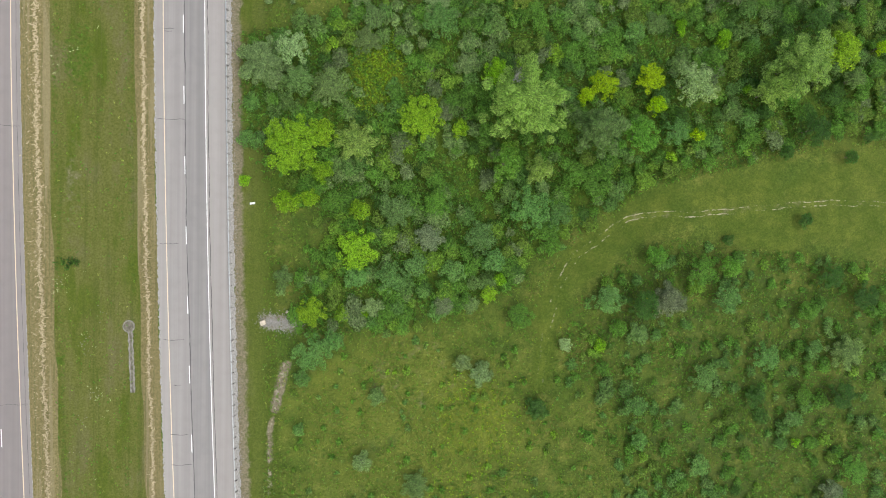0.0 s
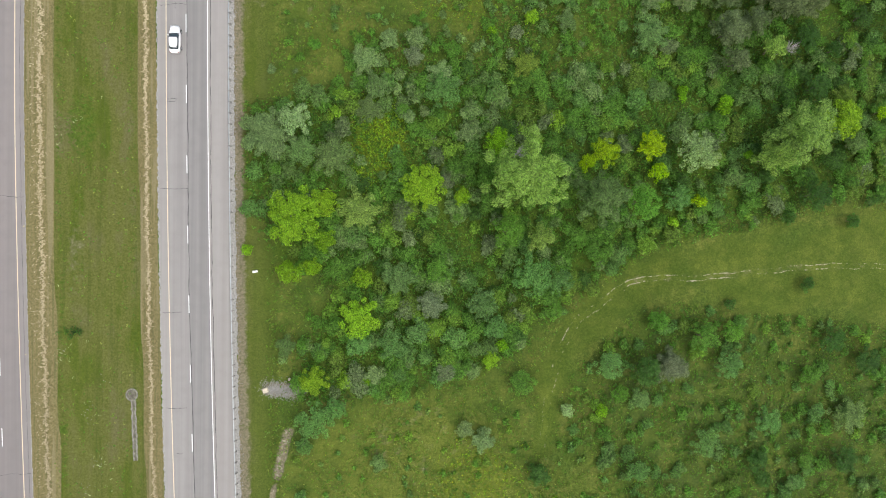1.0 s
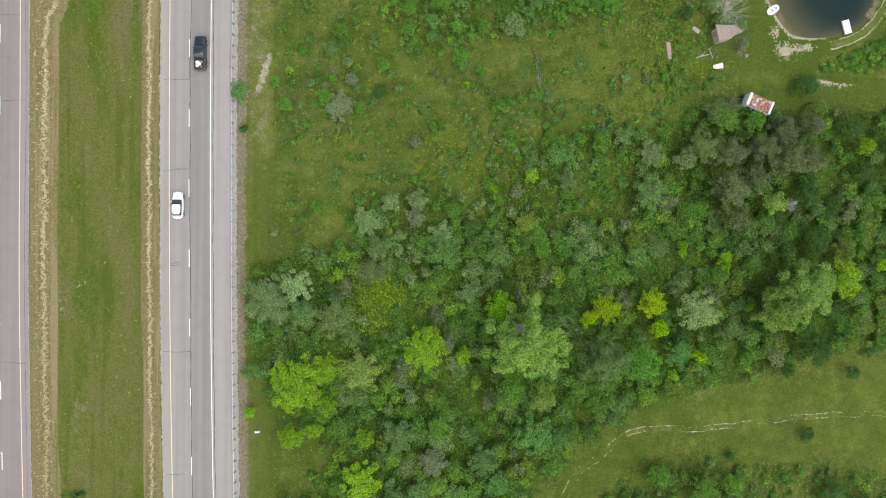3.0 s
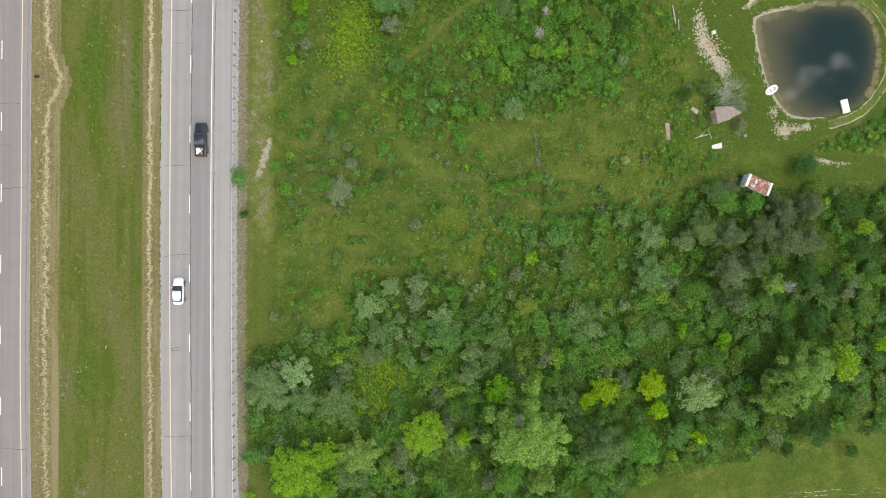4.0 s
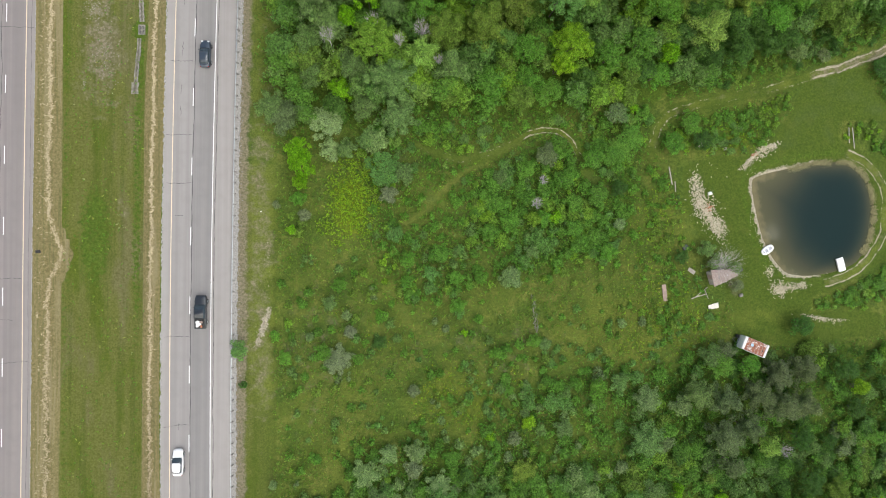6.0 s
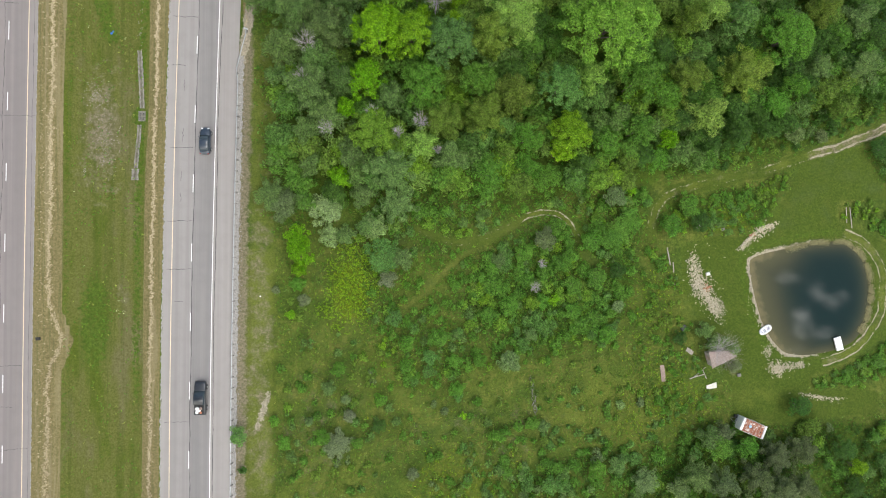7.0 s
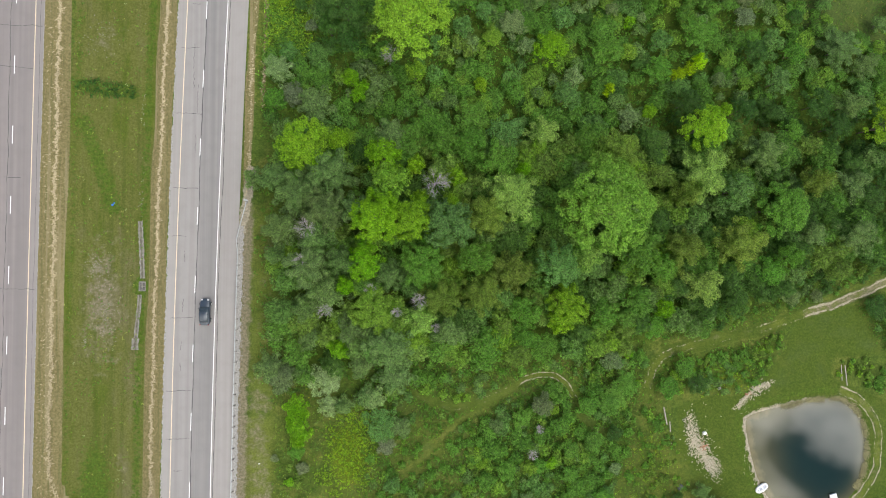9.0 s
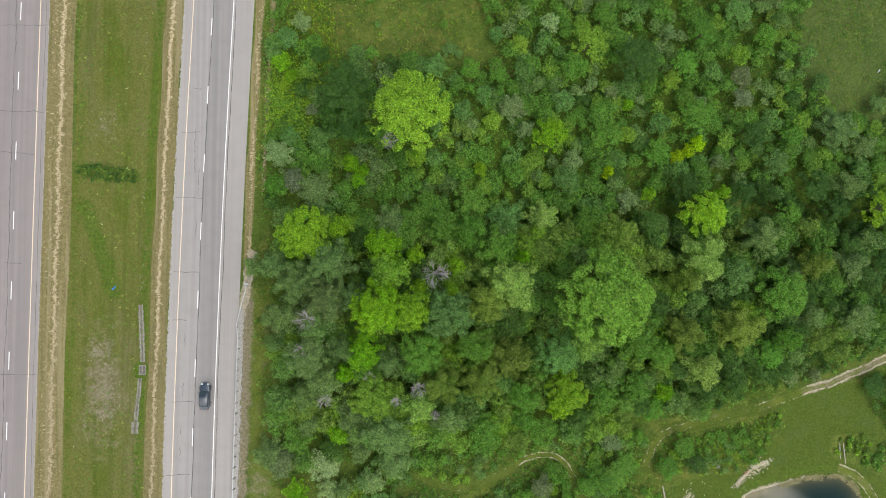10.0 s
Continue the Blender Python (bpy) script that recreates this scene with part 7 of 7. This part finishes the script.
def build_trailer(x, y, turn):
    """An old camper, its roof sheets rusted between white ends."""
    t = thing("camper_trailer", pose(x, y, ground_z(x, y), 0, 0, turn), "old white camper trailer with a rusty sheet roof", "trailer")
    L, W, H = 4.85, 2.45, 2.55
    part("body", box(L, W, H - 0.45, (0, 0, 0.45), 0.12), TRAILER_SIDE, t, "dull grey aluminium walls")
    part("front_cap", box(0.60, W + .02, 1.75, (-L / 2 + .24, 0, H - 1.62), 0.20), WHITE_PAINT, t, "white rounded front end")
    part("gas_locker", box(0.5, 0.55, 0.5, (-L / 2 - .32, 0.75, 0.42), 0.08), DARK, t, "dark gas bottle locker on the drawbar")
    part("side_trim", box(L - 1.2, 0.05, 0.30, (0.35, -W / 2 - .02, H - 0.36), 0.02), WHITE_PAINT, t, "white trim below the roof edge")
    part("rear_cap", box(0.34, W + .02, 0.14, (L / 2 - .18, 0, H - 0.02), 0.05), WHITE_PAINT, t, "white rounded roof end")
    for k in range(6):
        part("roof_sheet", box(0.60, W - .10, 0.05, (-L / 2 + 0.86 + 0.645 * k, 0, H + 0.005), 0.015), RUST, t, "rusty roof sheet")
        if k:
            part("batten", box(0.05, W - .10, 0.05, (-L / 2 + 0.54 + 0.645 * k, 0, H + 0.012)), OLD_BOARD, t, "flaking white seam")
    part("roof_vent", box(0.5, 0.5, 0.14, (-0.75, 0.1, H + 0.05), 0.04), PALE_BLUE, t, "pale blue-white roof vent")
    part("roof_vent", box(0.25, 0.25, 0.12, (1.5, -.2, H + 0.05), 0.03), DARK, t, "dark roof vent")
    part("tow_bar", tube([(-L / 2, 0.5, 0.5), (-L / 2 - 1.0, 0, 0.5), (-L / 2, -0.5, 0.5)], [.05, .05, .05], 6), POST, t)
    for sx in (-1.4, -0.1, 1.5):
        for sy in (-1, 1):
            w = part("window", box(0.8, 0.05, 0.6, (sx, sy * (W / 2 + .005), 1.35), 0.01), GLASS, t)
            part("window_frame", box(0.9, 0.03, 0.7, (sx, sy * (W / 2 + .002), 1.30), 0.01), STEEL, w)
    part("door", box(0.65, 0.05, 1.75, (0.72, W / 2 + .01, 0.55), 0.02), WHITE_PAINT, t)
    for sy in (-1, 1):
        tyre = part("tyre", wheel_mesh(bmesh.new(), 0, 0, 0.34, 0.22), DARK, t)
        tyre.matrix_basis = pose(0.3, sy * (W / 2 - .15), 0, 0, 0, 90)


build_trailer(63.0, 65.1, -22)


def build_shed(x, y, turn):
    """A low brown-roofed hut with a lean-to."""
    s = thing("garden_hut", pose(x, y, ground_z(x, y), 0, 0, turn), "small weathered hut with a flat brown felt roof", "shed")
    part("wall", box(2.4, 2.5, 1.95, (0, 0, 0), 0.02), OLD_BOARD, s, "grey board walls")
    bm = bmesh.new()
    bm.faces.new([bm.verts.new(p) for p in ((-1.55, -1.45, 2.02), (1.5, -1.05, 1.96), (3.45, -0.75, 1.88), (3.4, 0.62, 1.88), (1.4, 1.0, 2.02), (-1.4, 1.75, 2.12))])
    made = bmesh.ops.extrude_face_region(bm, geom=bm.faces[:])
    bmesh.ops.translate(bm, vec=(0, 0, 0.09), verts=[v for v in made["geom"] if isinstance(v, bmesh.types.BMVert)])
    bmesh.ops.recalc_face_normals(bm, faces=bm.faces)
    part("roof", bm, BROWN_ROOF, s)
    for k in range(5):
        part("roof_seam", box(0.05, 2.9 - 0.36 * k, 0.03, (-1.0 + 0.95 * k, 0.1 - 0.03 * k, 2.13 - 0.028 * k), turn=0), OLD_BOARD, s, "pale seam of the felt")
    for sy in (-.55, .5):
        part("post", box(0.09, 0.09, 1.86, (3.3, sy, 0)), OLD_BOARD, s)
    part("door", box(0.05, 0.8, 1.7, (-1.22, 0.3, 0.03), 0.01), PINK_BOARD, s)


build_shed(56.3, 77.9, 17)


def lying_board(name, x, y, sx, sy, turn, material, label, group="", lift=0.02, thick=0.06, cut=0.0):
    bm = box(sx, sy, thick, (0, 0, 0), 0.012)
    for v in bm.verts:
        if v.co.y > 0:
            v.co.y *= 1 - cut * (0.5 - v.co.x / sx)
        v.co.x += 0.05 * sx * noise.noise(Vector((x, v.co.y, 1)))
    me = bpy.data.meshes.new(name)
    bm.to_mesh(me)
    bm.free()
    me.materials.append(material)
    ob = tagged(new(name, me), label, "board", group)
    ob.matrix_world = pose(x, y, ground_z(x, y) + lift, 1.0, 1.5, turn)
    return ob


lying_board("sheet", 46.7, 74.8, 0.8, 3.1, 8, PINK_BOARD, "faded pinkish plank sheet lying in the grass", lift=0.06)
lying_board("sheet", 51.9, 78.9, 1.5, 0.75, -33, OLD_BOARD, "pale weathered panel lying in the grass", lift=0.08)
lying_board("sheet", 56.2, 72.4, 2.0, 1.05, 8, STAINED_WHITE, "whitish torn sheet of board lying on the grass", lift=0.10, cut=0.6)
lying_board("plank", 53.5, 74.2, 2.6, 0.16, 16, OLD_BOARD, "pale plank lying in the grass", "lumber pile", 0.06)
lying_board("plank", 53.9, 75.0, 2.9, 0.12, 38, OLD_BOARD, "pale plank lying in the grass", "lumber pile", 0.10)
lying_board("plank", 52.7, 74.0, 1.7, 0.20, 22, OLD_BOARD, "pale plank lying in the grass", "lumber pile", 0.06)
lying_board("plank", 54.8, 74.6, 0.14, 1.9, 24, OLD_BOARD, "pale plank lying in the grass", "lumber pile", 0.14)
lying_board("plank", 47.7, 96.6, 0.22, 3.4, 12, OLD_BOARD, "pale plank lying in rough grass", "lumber pile", 0.06)
lying_board("plank", 48.6, 94.6, 0.18, 2.0, 5, OLD_BOARD, "pale plank lying in rough grass", "lumber pile", 0.06)
lying_board("sheet", 58.0, 101.8, 0.7, 0.5, 20, OLD_BOARD, "small pale panel lying in the grass", lift=0.08)
lying_board("plank", 82.9, 104.3, 0.16, 4.0, 8, OLD_BOARD, "pale plank lying in rough grass", "lumber pile", 0.3)
lying_board("plank", 82.0, 104.8, 0.14, 3.0, 4, OLD_BOARD, "pale plank lying in rough grass", "lumber pile", 0.3)


def litter(x, y, sx, sy, sz, turn, material, label, category, name):
    bm = box(sx, sy, sz, (0, 0, 0), min(sx, sy, sz) * 0.25)
    for v in bm.verts:
        v.co += 0.08 * min(sx, sy) * noise.noise_vector(v.co * 4 + Vector((x, y, 0)))
    me = bpy.data.meshes.new(name)
    bm.to_mesh(me)
    bm.free()
    me.materials.append(material)
    tagged(new(name, me), label, category).matrix_world = pose(x, y, ground_z(x, y) - 0.02, 0, 0, turn)


litter(-26.95, 5.15, 0.9, 0.35, 0.35, 8, PLASTIC, "white block lying in the verge grass", "block", "marker_block")
litter(-25.0, -15.8, 0.95, 0.85, 0.55, 20, STONE, "large pale boulder on the gravel patch", "rock", "boulder")
litter(-20.9, -13.9, 0.5, 0.4, 0.3, 50, STONE, "pale rock on the gravel patch", "rock", "boulder")
litter(-19.6, -16.6, 0.3, 0.3, 0.2, 10, STONE, "pale rock on the gravel patch", "rock", "boulder")
litter(-53.0, 134.4, 0.42, 0.28, 0.2, 30, BLUE, "blue plastic bag in the median grass", "bag", "plastic_bag")
litter(-52.75, 134.75, 0.26, 0.2, 0.15, 70, BLUE, "blue plastic bag in the median grass", "bag", "plastic_bag")
litter(-64.3, 81.2, 0.75, 0.5, 0.3, 5, DARK, "dark scrap of tyre on the verge", "tyre scrap", "tyre_scrap")
litter(55.2, 93.4, 0.7, 0.6, 0.5, 15, WHITE_PAINT, "white box on the rubble heap", "box", "white_box")
litter(61.5, 74.4, 0.7, 0.6, 0.5, 15, POST, "weathered grey wooden crate on the grass", "crate", "crate")
litter(50.6, 83.3, 1.1, 0.8, 0.35, 35, DARK_GREY, "dark grey tarpaulin heap in the weeds", "heap", "tarpaulin_heap")
litter(60.9, 79.2, 1.2, 0.8, 0.6, 20, DARK_GREY, "grey junk heap beside the hut", "heap", "junk_heap")
litter(53.2, 102.3, 0.8, 0.6, 0.4, 40, OLD_BOARD, "pale stump in the rough grass", "stump", "stump")
litter(89.8, 178.3, 0.9, 0.2, 0.10, 60, GREY_PLASTIC, "pale grey scrap of sheeting lying in the pasture", "sheeting", "sheeting")
litter(-27.0, 88.7, 0.2, 0.2, 0.1, 0, PLASTIC, "white scrap of litter on the gravel", "litter", "litter")

brush = thing("brush_line", pose(22.3, 71.0, ground_z(22.3, 71.0)), "line of grey dead branches lying in the meadow", "brush pile")
brush_rng = random.Random(4)
for k in range(46):
    y = -3.4 + 6.6 * k / 45
    x, w, r = 0.10 * y * -1.4 + brush_rng.uniform(-.3, .3), brush_rng.gauss(1.45, 0.55), brush_rng.uniform(0.4, 1.1) * (1.2 if y < -1 else 0.8)
    z = ground_z(22.3 + x, 71.0 + y) - ground_z(22.3, 71.0) + brush_rng.uniform(0.04, 0.28)
    part("branch", tube([(x - r * math.cos(w) / 2, y - r * math.sin(w) / 2, z), (x, y, z + 0.08), (x + r * math.cos(w) / 2, y + r * math.sin(w) / 2, z + 0.02)], [0.04, 0.03, 0.012], 5), POST, brush)
stones("rubble", [(52.6, 95.2, 1.2, 2.6, 8, 170), (54.2, 90.5, 2.2, 2.8, 24, 460), (56.6, 87.4, 1.6, 2.8, 28, 420), (53.2, 92.5, 1.6, 2.8, 14, 260), (55.5, 88.6, .5, 4.0, 30, 160), (63.2, 100.2, 3.0, .35, 42, 240), (66.2, 102.3, 2.6, .45, 18, 220), (65.4, 101.0, 2, .9, 30, 60),
                  (69.0, 75.6, 1.6, 1.5, 0, 240), (70.6, 76.0, 2.6, .8, 8, 160), (73.4, 76.4, 1.6, .7, 0, 90), (77.0, 70.2, 3.0, .4, -8, 120), (80.5, 69.8, 2.6, .3, 0, 60), (67.0, 79.0, 1.2, 1.2, 0, 80), (56, 97, 2.5, 2.5, 0, 6)], "pale limestone rubble strewn over the grass", stone_rng, STONE, .04, .17)
stones("brick_rubble", [(55.2, 90.9, .7, .8, 0, 26), (63.6, 100.9, .6, .4, 0, 10)], "small heap of red brick rubble", stone_rng, RED_BRICK, .10, .22)
stones("gravel_patch", [(-23.6, -15.7, 2.2, 1.5, 0, 900), (-20.8, -16.1, 2.4, 1.4, 0, 800)], "grey gravel patch beside the bushes", stone_rng, GRAVEL, .04, .13)
stones("shore_stones", [(63.4, 92.0, .3, 6, -4, 70), (64.8, 84.8, .3, 4, 20, 40), (68.0, 80.0, 2.6, .3, -45, 40), (68.0, 98.4, 5.0, .25, 13, 60), (74.0, 78.6, 5, .2, 2, 40)], "pale stones along the pond bank", stone_rng, STONE, .03, .08)
stones("verge_stones", [(along(8.1, y), y, .45, 6, 0, 90) for y in range(-60, 130, 10)], "grey and pale stones under the crash barrier", stone_rng, GRAVEL, .03, .10)
